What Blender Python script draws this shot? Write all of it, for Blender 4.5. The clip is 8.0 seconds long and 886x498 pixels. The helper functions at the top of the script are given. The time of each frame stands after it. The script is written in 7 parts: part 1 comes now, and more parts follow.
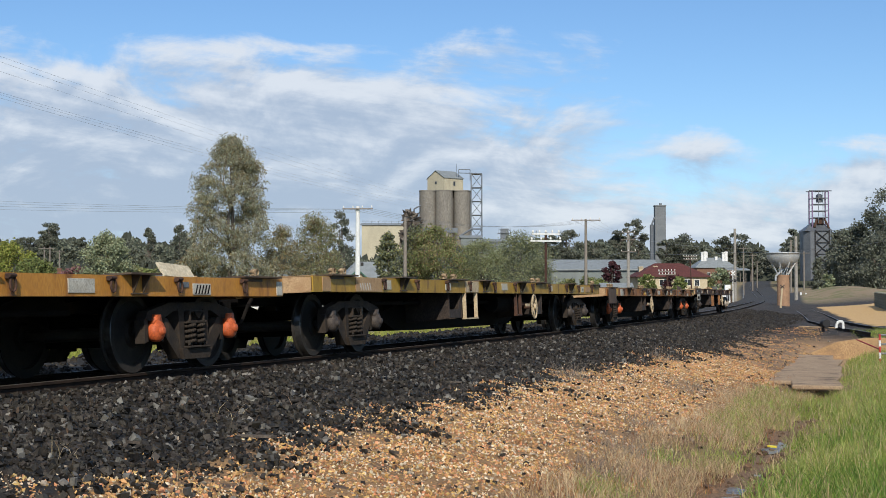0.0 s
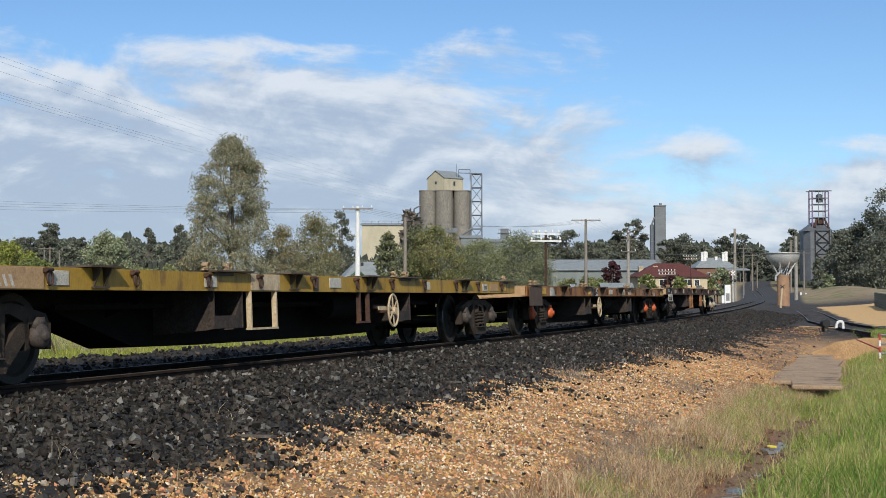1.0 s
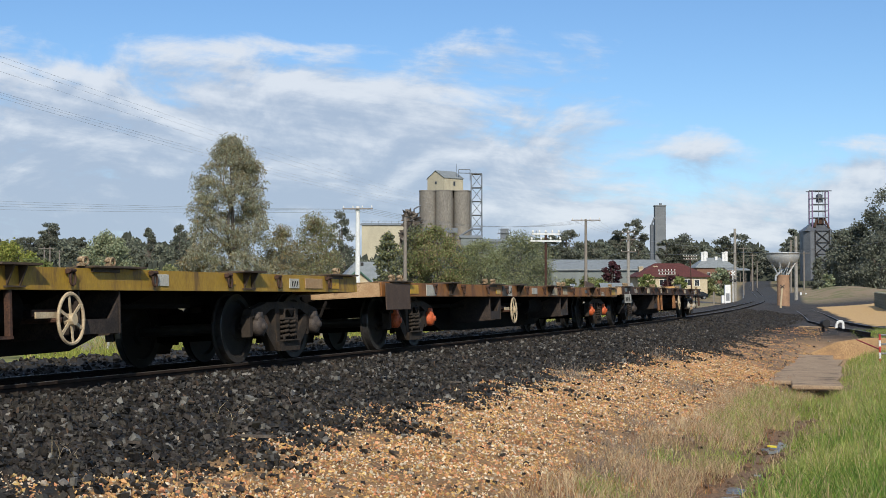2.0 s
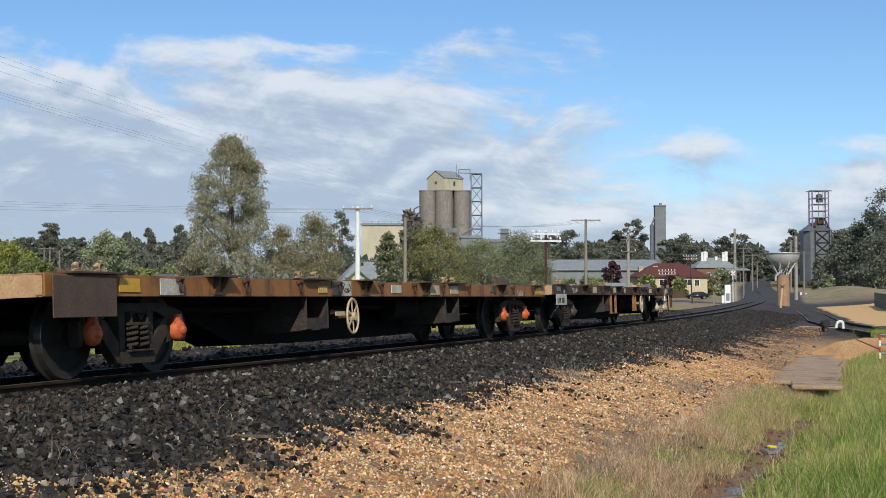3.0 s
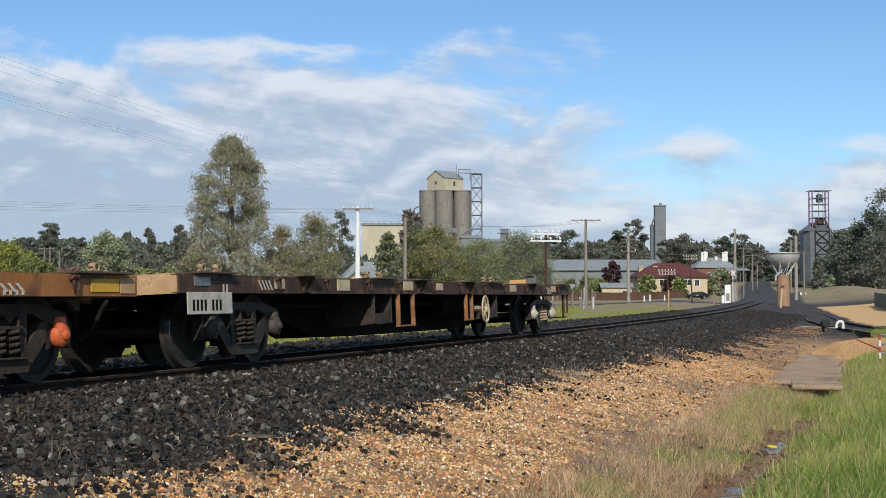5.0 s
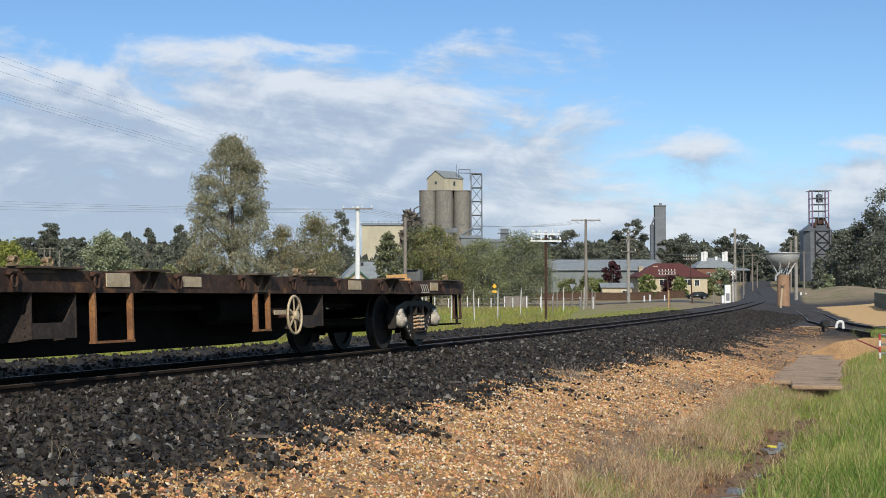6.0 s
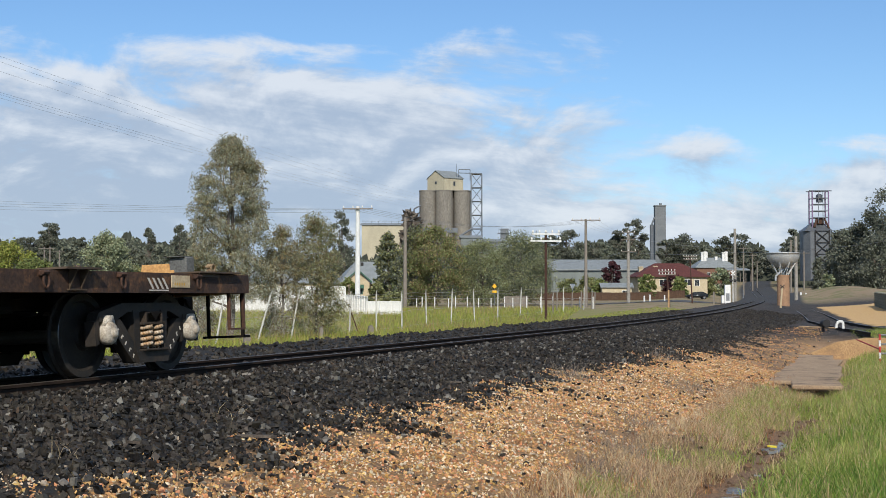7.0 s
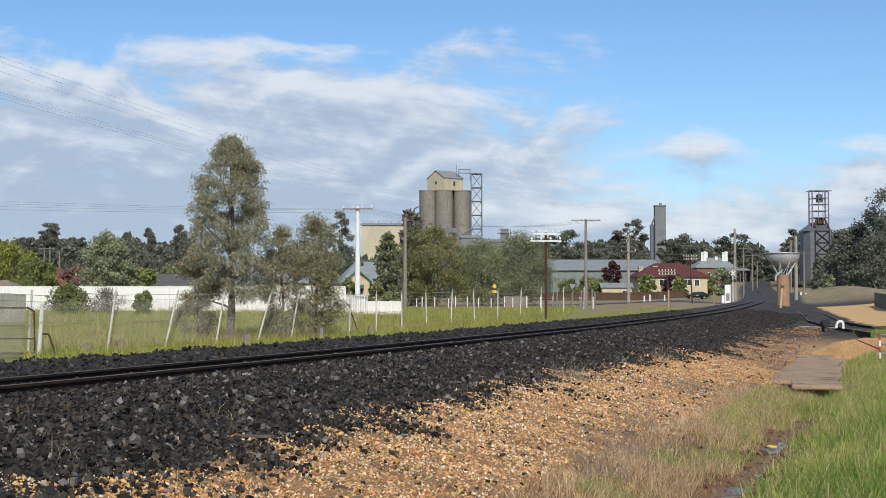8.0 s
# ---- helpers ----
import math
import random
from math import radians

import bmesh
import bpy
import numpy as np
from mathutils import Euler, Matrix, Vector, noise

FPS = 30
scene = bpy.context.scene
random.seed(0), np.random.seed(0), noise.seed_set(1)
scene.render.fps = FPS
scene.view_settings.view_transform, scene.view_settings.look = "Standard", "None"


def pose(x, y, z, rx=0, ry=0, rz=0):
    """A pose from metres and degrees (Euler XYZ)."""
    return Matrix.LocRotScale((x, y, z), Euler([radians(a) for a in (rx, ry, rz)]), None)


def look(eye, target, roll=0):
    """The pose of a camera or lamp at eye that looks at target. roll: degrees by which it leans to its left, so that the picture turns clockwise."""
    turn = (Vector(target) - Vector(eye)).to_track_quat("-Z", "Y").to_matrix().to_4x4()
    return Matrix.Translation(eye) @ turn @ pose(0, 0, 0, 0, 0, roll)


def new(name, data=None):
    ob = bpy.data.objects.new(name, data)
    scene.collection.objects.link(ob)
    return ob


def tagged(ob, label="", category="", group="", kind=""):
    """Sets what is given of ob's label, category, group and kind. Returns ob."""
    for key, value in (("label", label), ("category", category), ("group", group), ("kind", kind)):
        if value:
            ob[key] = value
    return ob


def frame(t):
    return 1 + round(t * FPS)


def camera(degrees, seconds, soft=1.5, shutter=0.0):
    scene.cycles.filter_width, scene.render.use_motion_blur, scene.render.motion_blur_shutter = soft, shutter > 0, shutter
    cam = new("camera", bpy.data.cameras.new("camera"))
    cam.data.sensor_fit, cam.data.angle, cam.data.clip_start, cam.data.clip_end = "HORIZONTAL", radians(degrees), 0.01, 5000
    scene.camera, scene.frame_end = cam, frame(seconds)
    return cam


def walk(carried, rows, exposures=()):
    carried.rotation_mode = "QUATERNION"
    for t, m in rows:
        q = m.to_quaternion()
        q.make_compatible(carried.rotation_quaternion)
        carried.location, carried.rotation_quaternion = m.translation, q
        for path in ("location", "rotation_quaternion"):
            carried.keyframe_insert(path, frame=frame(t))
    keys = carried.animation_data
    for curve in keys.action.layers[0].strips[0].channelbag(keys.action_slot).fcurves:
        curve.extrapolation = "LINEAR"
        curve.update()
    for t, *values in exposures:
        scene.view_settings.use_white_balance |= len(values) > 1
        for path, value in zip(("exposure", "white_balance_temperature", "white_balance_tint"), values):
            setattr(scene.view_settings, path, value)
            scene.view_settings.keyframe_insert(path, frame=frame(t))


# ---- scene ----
# ---- camera: stands still by the line, 0.89 m over the rail head ----
EYE = (0.0, 0.0, 0.885)
cam = camera(35.24, 8.0, soft=0.6)
walk(cam, [(0.0, pose(*EYE, 91.951, 0, 0)), (8.0, pose(*EYE, 91.951, 0, 0))])

# ---- light: clear sky with broken cloud, sun low behind the viewer ----
SUN_ELEV, SUN_AZ = 34.0, 177.0   # azimuth: degrees clockwise from +y of where the sun stands
scene.view_settings.exposure = 0.0


def build_light():
    w = bpy.data.worlds.new("sky")
    scene.world = w
    w.use_nodes = True
    nt = w.node_tree
    nt.nodes.clear()
    N, L = nt.nodes.new, nt.links.new
    sky = N("ShaderNodeTexSky")
    sky.sky_type, sky.sun_disc = "NISHITA", False
    sky.sun_elevation, sky.sun_rotation = radians(SUN_ELEV), radians(SUN_AZ)
    sky.air_density, sky.dust_density, sky.ozone_density = 1.0, 0.0, 6.0
    tc = N("ShaderNodeTexCoord")
    sep = N("ShaderNodeSeparateXYZ")
    L(tc.outputs["Generated"], sep.inputs[0])

    def math_(op, a, b=None):
        m = N("ShaderNodeMath")
        m.operation = op
        for k, v in enumerate((a, b)):
            if v is None:
                continue
            if isinstance(v, (int, float)):
                m.inputs[k].default_value = v
            else:
                L(v, m.inputs[k])
        return m.outputs[0]
    # broken cloud, by bearing and height over the horizon; the same cover taken a little higher gives the sunlit tops
    bx = math_("DIVIDE", sep.outputs["X"], math_("MAXIMUM", math_("ABSOLUTE", sep.outputs["Y"]), 0.05))

    def hump(z, cx, cz, wx, wz, amp):
        u = math_("DIVIDE", math_("SUBTRACT", bx, cx), wx)
        v = math_("DIVIDE", math_("SUBTRACT", z, cz), wz)
        r2 = math_("ADD", math_("MULTIPLY", u, u), math_("MULTIPLY", v, v))
        return math_("MULTIPLY", math_("EXPONENT", math_("MULTIPLY", r2, -1.0)), amp)

    def noise_(z, sx, sz, off, detail, rough, dist):
        comb = N("ShaderNodeCombineXYZ")
        L(math_("MULTIPLY", bx, sx), comb.inputs[0])
        L(math_("MULTIPLY", z, sz), comb.inputs[1])
        comb.inputs[2].default_value = off
        n = N("ShaderNodeTexNoise")
        n.inputs["Scale"].default_value, n.inputs["Detail"].default_value = 1.0, detail
        n.inputs["Roughness"].default_value, n.inputs["Distortion"].default_value = rough, dist
        L(comb.outputs[0], n.inputs["Vector"])
        return math_("SUBTRACT", n.outputs[0], 0.5)

    def cover_at(dz):
        z = math_("ADD", sep.outputs["Z"], dz)
        c = math_("ADD", math_("MULTIPLY", noise_(z, 11.0, 24.0, CLOUD_OFF, 9, 0.6, 0.3), 1.3), CLOUD_BIAS)
        # long thin streaks high up
        c = math_("ADD", c, math_("MULTIPLY", noise_(math_("ADD", z, math_("MULTIPLY", bx, 0.12)), 4.0, 46.0, CLOUD_OFF + 3.0, 6, 0.6, 0.6), 0.5))
        for h_ in CLOUD_HUMPS:
            c = math_("ADD", c, hump(z, *h_))
        return c

    def soft_step(v, lo, hi):
        r = N("ShaderNodeMapRange")
        r.interpolation_type = "SMOOTHSTEP"
        r.inputs["From Min"].default_value, r.inputs["From Max"].default_value = lo, hi
        L(v, r.inputs[0])
        return r.outputs[0]
    cover = cover_at(0.0)
    CLD = soft_step(cover, -0.06, 0.3)
    lit = math_("SUBTRACT", cover, cover_at(0.013))
    dull = hump(sep.outputs["Z"], *CLOUD_GREY)
    shade = soft_step(math_("SUBTRACT", math_("ADD", lit, math_("MULTIPLY", noise_(sep.outputs["Z"], 7.0, 20.0, 5.0, 6, 0.55, 0.3), 0.5)), dull), -0.22, 0.3)
    col = N("ShaderNodeMix")
    col.data_type = "RGBA"
    L(shade, col.inputs["Factor"])
    col.inputs["A"].default_value = (4.1, 5.0, 6.4, 1)
    col.inputs["B"].default_value = (7.4, 7.9, 8.6, 1)
    mix = N("ShaderNodeMix")
    mix.data_type = "RGBA"
    L(math_("MULTIPLY", CLD, 0.92), mix.inputs["Factor"])
    tint = N("ShaderNodeVectorMath")
    tint.operation = "MULTIPLY"
    tint.inputs[1].default_value = (1.04, 1.11, 1.16)
    L(sky.outputs[0], tint.inputs[0])
    L(tint.outputs[0], mix.inputs["A"])
    L(col.outputs["Result"], mix.inputs["B"])
    bg = N("ShaderNodeBackground")
    bg.inputs["Strength"].default_value = 0.1
    L(mix.outputs["Result"], bg.inputs[0])
    out = N("ShaderNodeOutputWorld")
    L(bg.outputs[0], out.inputs[0])
    sun = new("sun", bpy.data.lights.new("sun", "SUN"))
    sun.data.energy, sun.data.angle, sun.data.color = 4.4, radians(0.53), (1.0, 0.93, 0.82)
    a, e = radians(SUN_AZ), radians(SUN_ELEV)
    d = Vector((math.sin(a) * math.cos(e), math.cos(a) * math.cos(e), math.sin(e)))
    sun.matrix_world = look(d * 50, (0, 0, 0))


CLOUD_OFF, CLOUD_BIAS = 2.3, -0.1
# bearing, height, widths and strength of the thicker and thinner reaches of cloud
CLOUD_HUMPS = ((-0.22, 0.105, 0.18, 0.06, 0.38), (-0.02, 0.115, 0.14, 0.045, 0.42), (-0.2, 0.03, 0.5, 0.045, 0.42), (0.15, 0.05, 0.22, 0.026, 0.34),
               (0.19, 0.108, 0.034, 0.013, 0.36), (0.3, 0.075, 0.07, 0.022, 0.26), (-0.1, 0.176, 0.07, 0.006, 0.24),
               # the last reach is unseen cloud overhead, added to whiten the fill light
               (0.24, 0.155, 0.11, 0.032, -0.4), (0.0, 0.222, 0.9, 0.03, -0.5), (0.0, 0.7, 50.0, 0.3, 0.28))
# bearing, height, widths and depth of the grey underside in the west
CLOUD_GREY = (-0.3, 0.045, 0.3, 0.06, 0.3)
build_light()

# ---- materials ----
MATS = {}


def mat(name, col, col2=None, rough=0.8, metal=0.0, scale=4.0, bump=0.15, fine=None, stain=None, stain_amt=0.0, stain_scale=0.7,
        per=None, stretch=(1, 1, 1), trans=0.0, hue_var=0.0, spread=0.5, grit=0.6, spec=0.4):
    """Two-scale surface: base and second colour mixed by grain, a stain colour in large patches, bump; per: 'object' or 'island' value variation."""
    if name in MATS:
        return MATS[name]
    m = bpy.data.materials.new(name)
    MATS[name] = m
    m.use_nodes = True
    nt = m.node_tree
    N, L = nt.nodes.new, nt.links.new
    b = nt.nodes["Principled BSDF"]
    b.inputs["Metallic"].default_value = metal
    b.inputs["Specular IOR Level"].default_value = spec
    tc = N("ShaderNodeTexCoord")
    mp = N("ShaderNodeMapping")
    mp.inputs["Scale"].default_value = stretch
    L(tc.outputs["Object"], mp.inputs[0])

    def noise_(sc, det=5, ro=0.6):
        n = N("ShaderNodeTexNoise")
        n.inputs["Scale"].default_value, n.inputs["Detail"].default_value, n.inputs["Roughness"].default_value = sc, det, ro
        L(mp.outputs[0], n.inputs["Vector"])
        return n.outputs[0]

    def ramp(v, lo, hi):
        r = N("ShaderNodeMapRange")
        r.inputs["From Min"].default_value, r.inputs["From Max"].default_value = lo, hi
        L(v, r.inputs[0])
        return r.outputs[0]

    def mixc(f, a, c):
        x = N("ShaderNodeMix")
        x.data_type = "RGBA"
        if isinstance(f, float):
            x.inputs["Factor"].default_value = f
        else:
            L(f, x.inputs["Factor"])
        for k, v in (("A", a), ("B", c)):
            if isinstance(v, tuple):
                x.inputs[k].default_value = (*v[:3], 1)
            else:
                L(v, x.inputs[k])
        return x.outputs["Result"]
    grain = noise_(scale)
    c2 = col2 or tuple(c * 0.72 for c in col)
    out = mixc(ramp(grain, 0.36, 0.64), col, c2)
    if fine:
        f2 = noise_(fine, 3)
        out = mixc(ramp(f2, 0.35, 0.75), out, tuple(c * grit for c in c2))
    if stain:
        st = noise_(stain_scale, 7, 0.65)
        t = 1 - stain_amt
        out = mixc(ramp(st, 0.25 + 0.5 * t, 0.4 + 0.5 * t), out, stain)
    if per:
        src = N("ShaderNodeObjectInfo").outputs["Random"] if per == "object" else N("ShaderNodeNewGeometry").outputs["Random Per Island"]
        hs = N("ShaderNodeHueSaturation")
        r = N("ShaderNodeMapRange")
        r.inputs["To Min"].default_value, r.inputs["To Max"].default_value = 1.0 - spread, 1.0 + spread
        L(src, r.inputs[0])
        L(r.outputs[0], hs.inputs["Value"])
        if hue_var:
            r2 = N("ShaderNodeMapRange")
            r2.inputs["To Min"].default_value, r2.inputs["To Max"].default_value = 0.5 - hue_var, 0.5 + hue_var
            mul = N("ShaderNodeMath")
            mul.operation = "FRACT"
            m7 = N("ShaderNodeMath")
            m7.operation = "MULTIPLY"
            m7.inputs[1].default_value = 7.31
            L(src, m7.inputs[0])
            L(m7.outputs[0], mul.inputs[0])
            L(mul.outputs[0], r2.inputs[0])
            L(r2.outputs[0], hs.inputs["Hue"])
        L(out, hs.inputs["Color"])
        out = hs.outputs[0]
    L(out, b.inputs["Base Color"])
    rr = N("ShaderNodeMapRange")
    rr.inputs["To Min"].default_value, rr.inputs["To Max"].default_value = max(0.05, rough - 0.15), min(1.0, rough + 0.12)
    L(grain, rr.inputs[0])
    L(rr.outputs[0], b.inputs["Roughness"])
    if trans:
        b.inputs["Transmission Weight"].default_value = trans
    if bump:
        bp = N("ShaderNodeBump")
        bp.inputs["Strength"].default_value = bump
        bp.inputs["Distance"].default_value = 0.02
        L(noise_(fine or scale * 6, 4), bp.inputs["Height"])
        L(bp.outputs[0], b.inputs["Normal"])
    return m


def leaf_mat(name, col, col2, hue_var=0.03, rough=0.75):
    """Leaves: colour by leaf, light shining partly through."""
    if name in MATS:
        return MATS[name]
    m = mat(name, col, col2, rough=rough, scale=1.2, bump=0.0, per="island", hue_var=hue_var, spec=0.12)
    nt = m.node_tree
    b = nt.nodes["Principled BSDF"]
    t = nt.nodes.new("ShaderNodeBsdfTranslucent")
    src = b.inputs["Base Color"].links[0].from_socket
    nt.links.new(src, t.inputs[0])
    mx = nt.nodes.new("ShaderNodeMixShader")
    mx.inputs[0].default_value = 0.3
    nt.links.new(b.outputs[0], mx.inputs[1])
    nt.links.new(t.outputs[0], mx.inputs[2])
    nt.links.new(mx.outputs[0], nt.nodes["Material Output"].inputs[0])
    return m


# ---- mesh helpers ----
def finish(name, bm, material, parent=None, label="", smooth=False):
    me = bpy.data.meshes.new(name)
    bm.to_mesh(me)
    bm.free()
    if smooth:
        for p in me.polygons:
            p.use_smooth = True
    for mt in (material if isinstance(material, (list, tuple)) else [material]):
        me.materials.append(mt)
    ob = new(name, me)
    if parent is not None:
        ob.parent = parent
    if label:
        ob["label"] = label
    return ob


def part(name, bm, material, parent, label="", smooth=False):
    return finish(name, bm, material, parent, label, smooth)


def thing(name, label, category, group="", m=None):
    e = new(name)
    e.empty_display_size = 0.2
    if m is not None:
        e.matrix_basis = m
    return tagged(e, label, category, group)


def mesh_np(name, verts, faces, material, parent=None, smooth=False):
    me = bpy.data.meshes.new(name)
    me.from_pydata([], [], [])
    verts = np.asarray(verts, np.float32)
    faces = np.asarray(faces, np.int32)
    n, k = faces.shape
    me.vertices.add(len(verts))
    me.vertices.foreach_set("co", verts.ravel())
    me.loops.add(n * k)
    me.loops.foreach_set("vertex_index", faces.ravel())
    me.polygons.add(n)
    me.polygons.foreach_set("loop_start", np.arange(0, n * k, k, dtype=np.int32))
    me.update(calc_edges=True)
    me.validate()
    me.polygons.foreach_set("use_smooth", np.full(n, bool(smooth)))
    me.materials.append(material)
    ob = new(name, me)
    if parent is not None:
        ob.parent = parent
    return ob


def box(bm, c, s, m=None, bev=0.0):
    r = bmesh.ops.create_cube(bm, size=1.0, matrix=(m or Matrix()) @ Matrix.Translation(c) @ Matrix.Diagonal((*s, 1)))
    if bev:
        es = list({e for v in r["verts"] for e in v.link_edges})
        bmesh.ops.bevel(bm, geom=es, offset=bev, segments=1, affect="EDGES")
    return r["verts"]


def rod(bm, a, b, r0, r1=None, n=8, caps=True):
    a, b = Vector(a), Vector(b)
    d = b - a
    m = Matrix.Translation((a + b) / 2) @ d.to_track_quat("Z", "Y").to_matrix().to_4x4()
    return bmesh.ops.create_cone(bm, cap_ends=caps, segments=n, radius1=r0, radius2=r0 if r1 is None else r1, depth=d.length, matrix=m)["verts"]


def tube(bm, pts, r, n=8):
    for a, b in zip(pts[:-1], pts[1:]):
        rod(bm, a, b, r, n=n)


def eye_ring(bm, c, rx, rz, r, n=12, k=6):
    """Closed ring of round bar, standing in the plane of the wagon's side."""
    vs = []
    for i in range(n):
        a = 2 * math.pi * i / n
        ca, sa = math.cos(a), math.sin(a)
        vs.append([bm.verts.new((c[0] + (rx + r * math.cos(b)) * ca, c[1] + r * math.sin(b), c[2] + (rz + r * math.cos(b)) * sa)) for b in (2 * math.pi * j / k for j in range(k))])
    fs = [bm.faces.new((vs[i][j], vs[(i + 1) % n][j], vs[(i + 1) % n][(j + 1) % k], vs[i][(j + 1) % k])) for i in range(n) for j in range(k)]
    bmesh.ops.recalc_face_normals(bm, faces=fs)


def prism(bm, outline, axis, lo, hi, m=None):
    """Extrude a 2D outline along axis ('x','y','z') from lo to hi."""
    def p3(u, v, w):
        q = {"x": (w, u, v), "y": (u, w, v), "z": (u, v, w)}[axis]
        return (m @ Vector(q)) if m else q
    a = [bm.verts.new(p3(u, v, lo)) for u, v in outline]
    b = [bm.verts.new(p3(u, v, hi)) for u, v in outline]
    n = len(outline)
    fs = [bm.faces.new(a), bm.faces.new(b[::-1])]
    for i in range(n):
        fs.append(bm.faces.new((a[i], b[i], b[(i + 1) % n], a[(i + 1) % n])))
    bmesh.ops.recalc_face_normals(bm, faces=fs)


def lathe(bm, prof, c=(0, 0, 0), axis="z", n=24, m=None):
    """Turn a profile of (radius, height) round an axis."""
    rings = []
    for r, h in prof:
        ring = []
        for i in range(n):
            a = 2 * math.pi * i / n
            u, v = r * math.cos(a), r * math.sin(a)
            q = {"z": (u, v, h), "y": (u, h, v), "x": (h, u, v)}[axis]
            q = Vector(q) + Vector(c)
            ring.append(bm.verts.new(m @ q if m else q))
        rings.append(ring)
    fs = []
    for a, b in zip(rings[:-1], rings[1:]):
        for i in range(n):
            fs.append(bm.faces.new((a[i], a[(i + 1) % n], b[(i + 1) % n], b[i])))
    for ring in (rings[0], rings[-1]):
        fs.append(bm.faces.new(ring))
    bmesh.ops.recalc_face_normals(bm, faces=fs)


# ---- the line: centreline by length s, gentle curve to the left ----
CANT = 0.063
GAUGE_HALF = 0.755
_ds = 0.5
_S = np.arange(-60.0, 1100.0, _ds)
_k = np.interp(_S, [-60, -15, 5, 25, 45, 65, 90, 92, 245, 247, 330, 332, 500, 502, 1100],
               [0.0042, 0.0042, 0.0022, 0.00048, 0.00123, 0.00068, 0.0012, 0.00017, 0.00017, 0.0003, 0.0003, -0.0002, -0.0002, 0.0, 0.0])
_th = np.cumsum(_k) * _ds
_i0 = int(60 / _ds)
_th = _th - _th[_i0] + radians(69.96)
_x = np.cumsum(np.cos(_th)) * _ds
_y = np.cumsum(np.sin(_th)) * _ds
_x, _y = _x - _x[_i0] - 5.505, _y - _y[_i0] + 13.045
_z = np.interp(_S, [-60, 30, 75, 120, 240, 300, 400, 600, 1100], [0, 0, 0.08, 0.19, 0.48, 0.95, 3.3, 8.0, 20.0])


def line(s, lat=0.0, z=0.0):
    """A point of the line at length s, lat metres to its near side, z over the canted rail plane."""
    x, y, t, h = (np.interp(s, _S, q) for q in (_x, _y, _th, _z))
    return Vector((x + lat * math.sin(t), y - lat * math.cos(t), h + z - CANT * (GAUGE_HALF - lat) / (2 * GAUGE_HALF)))


def line_pose(s):
    t = float(np.interp(s, _S, _th))
    roll = -math.atan(CANT / (2 * GAUGE_HALF))
    return Matrix.Translation(line(s)) @ Matrix.Rotation(t, 4, "Z") @ Matrix.Rotation(roll, 4, "X")


def offset_of(x, y):
    """Length along the line and offset to its near side, for arrays of places."""
    x, y = np.asarray(x, float), np.asarray(y, float)
    s = np.clip(np.interp(y, _y, _S), -59, 1090)
    for _ in range(4):
        px, py, t = (np.interp(s, _S, q) for q in (_x, _y, _th))
        s = np.clip(s + (x - px) * np.cos(t) + (y - py) * np.sin(t), -59.0, 1090.0)
    px, py, t = (np.interp(s, _S, q) for q in (_x, _y, _th))
    return s, (x - px) * np.sin(t) - (y - py) * np.cos(t), np.interp(s, _S, _z)


# ---- ground ----
def smooth01(a, b, v):
    t = np.clip((v - a) / (b - a), 0, 1)
    return t * t * (3 - 2 * t)


def wob(x, y, f, a):
    return a * (np.sin(x * f + 1.3 * np.sin(y * f * 0.7 + 0.4)) * np.cos(y * f * 1.13 + 0.9 * np.sin(x * f * 0.6)) +
                0.5 * np.sin(2.3 * f * x + 3.1 * f * y + 1.0) * np.cos(1.9 * f * y - 1.2 * f * x))


def height(x, y):
    x, y = np.asarray(x, float), np.asarray(y, float)
    s, l, zs = offset_of(x, y)
    near = np.interp(l, [-30, -14, -5.2, -3.4, -2.6, -1.9, -1.3, 1.0, 1.6, 2.6, 4.0, 6.0, 7.1, 7.6, 8.2, 9.2, 12, 30],
                     [-1.0, -1.0, -0.95, -0.34, -0.03, -0.12, -0.19, -0.11, -0.11, -0.19, -0.42, -0.86, -1.06, -1.12, -0.98, -0.84, -0.72, -0.6])
    # past the headwall the siding's bed stands level beside the line
    bed = np.interp(l, [-30, -14, -5.2, -3.4, -2.6, -1.3, 1.3, 2.6, 4.0, 8.0, 9.5, 12, 30],
                    [-1.0, -1.0, -0.95, -0.34, -0.03, -0.19, -0.11, -0.22, -0.45, -0.47, -0.34, -0.1, 0.3])
    bed = bed + 0.25 * smooth01(60, 240, s) * smooth01(2.6, 4.0, l)
    k = smooth01(35, 41, s)
    z = near * (1 - k) + bed * k
    # land rises slowly towards the town and up the line
    far = np.interp(y, [0, 70, 125, 180, 260, 400, 700, 1500, 4000], [0, 0, 0.6, 0.75, 1.1, 2.4, 7.5, 16, 28]) * smooth01(-5, -16, l)
    right = np.interp(y, [0, 150, 260, 400, 700, 1500, 4000], [0, 0.1, 0.6, 3.8, 8.5, 18, 32]) * smooth01(10, 25, l)
    z = z + far + right + zs * smooth01(25, 8, np.abs(l))
    z = z + 2.0 * np.exp(-((x - 58.0) / 8.0) ** 2 - ((y - 205.0) / 26.0) ** 2)
    amp = smooth01(1.4, 2.2, np.abs(l))
    return z + amp * (wob(x, y, 1.7, 0.025) + wob(x, y, 5.1, 0.012))


def hz(x, y):
    return float(height(np.array([x]), np.array([y]))[0])


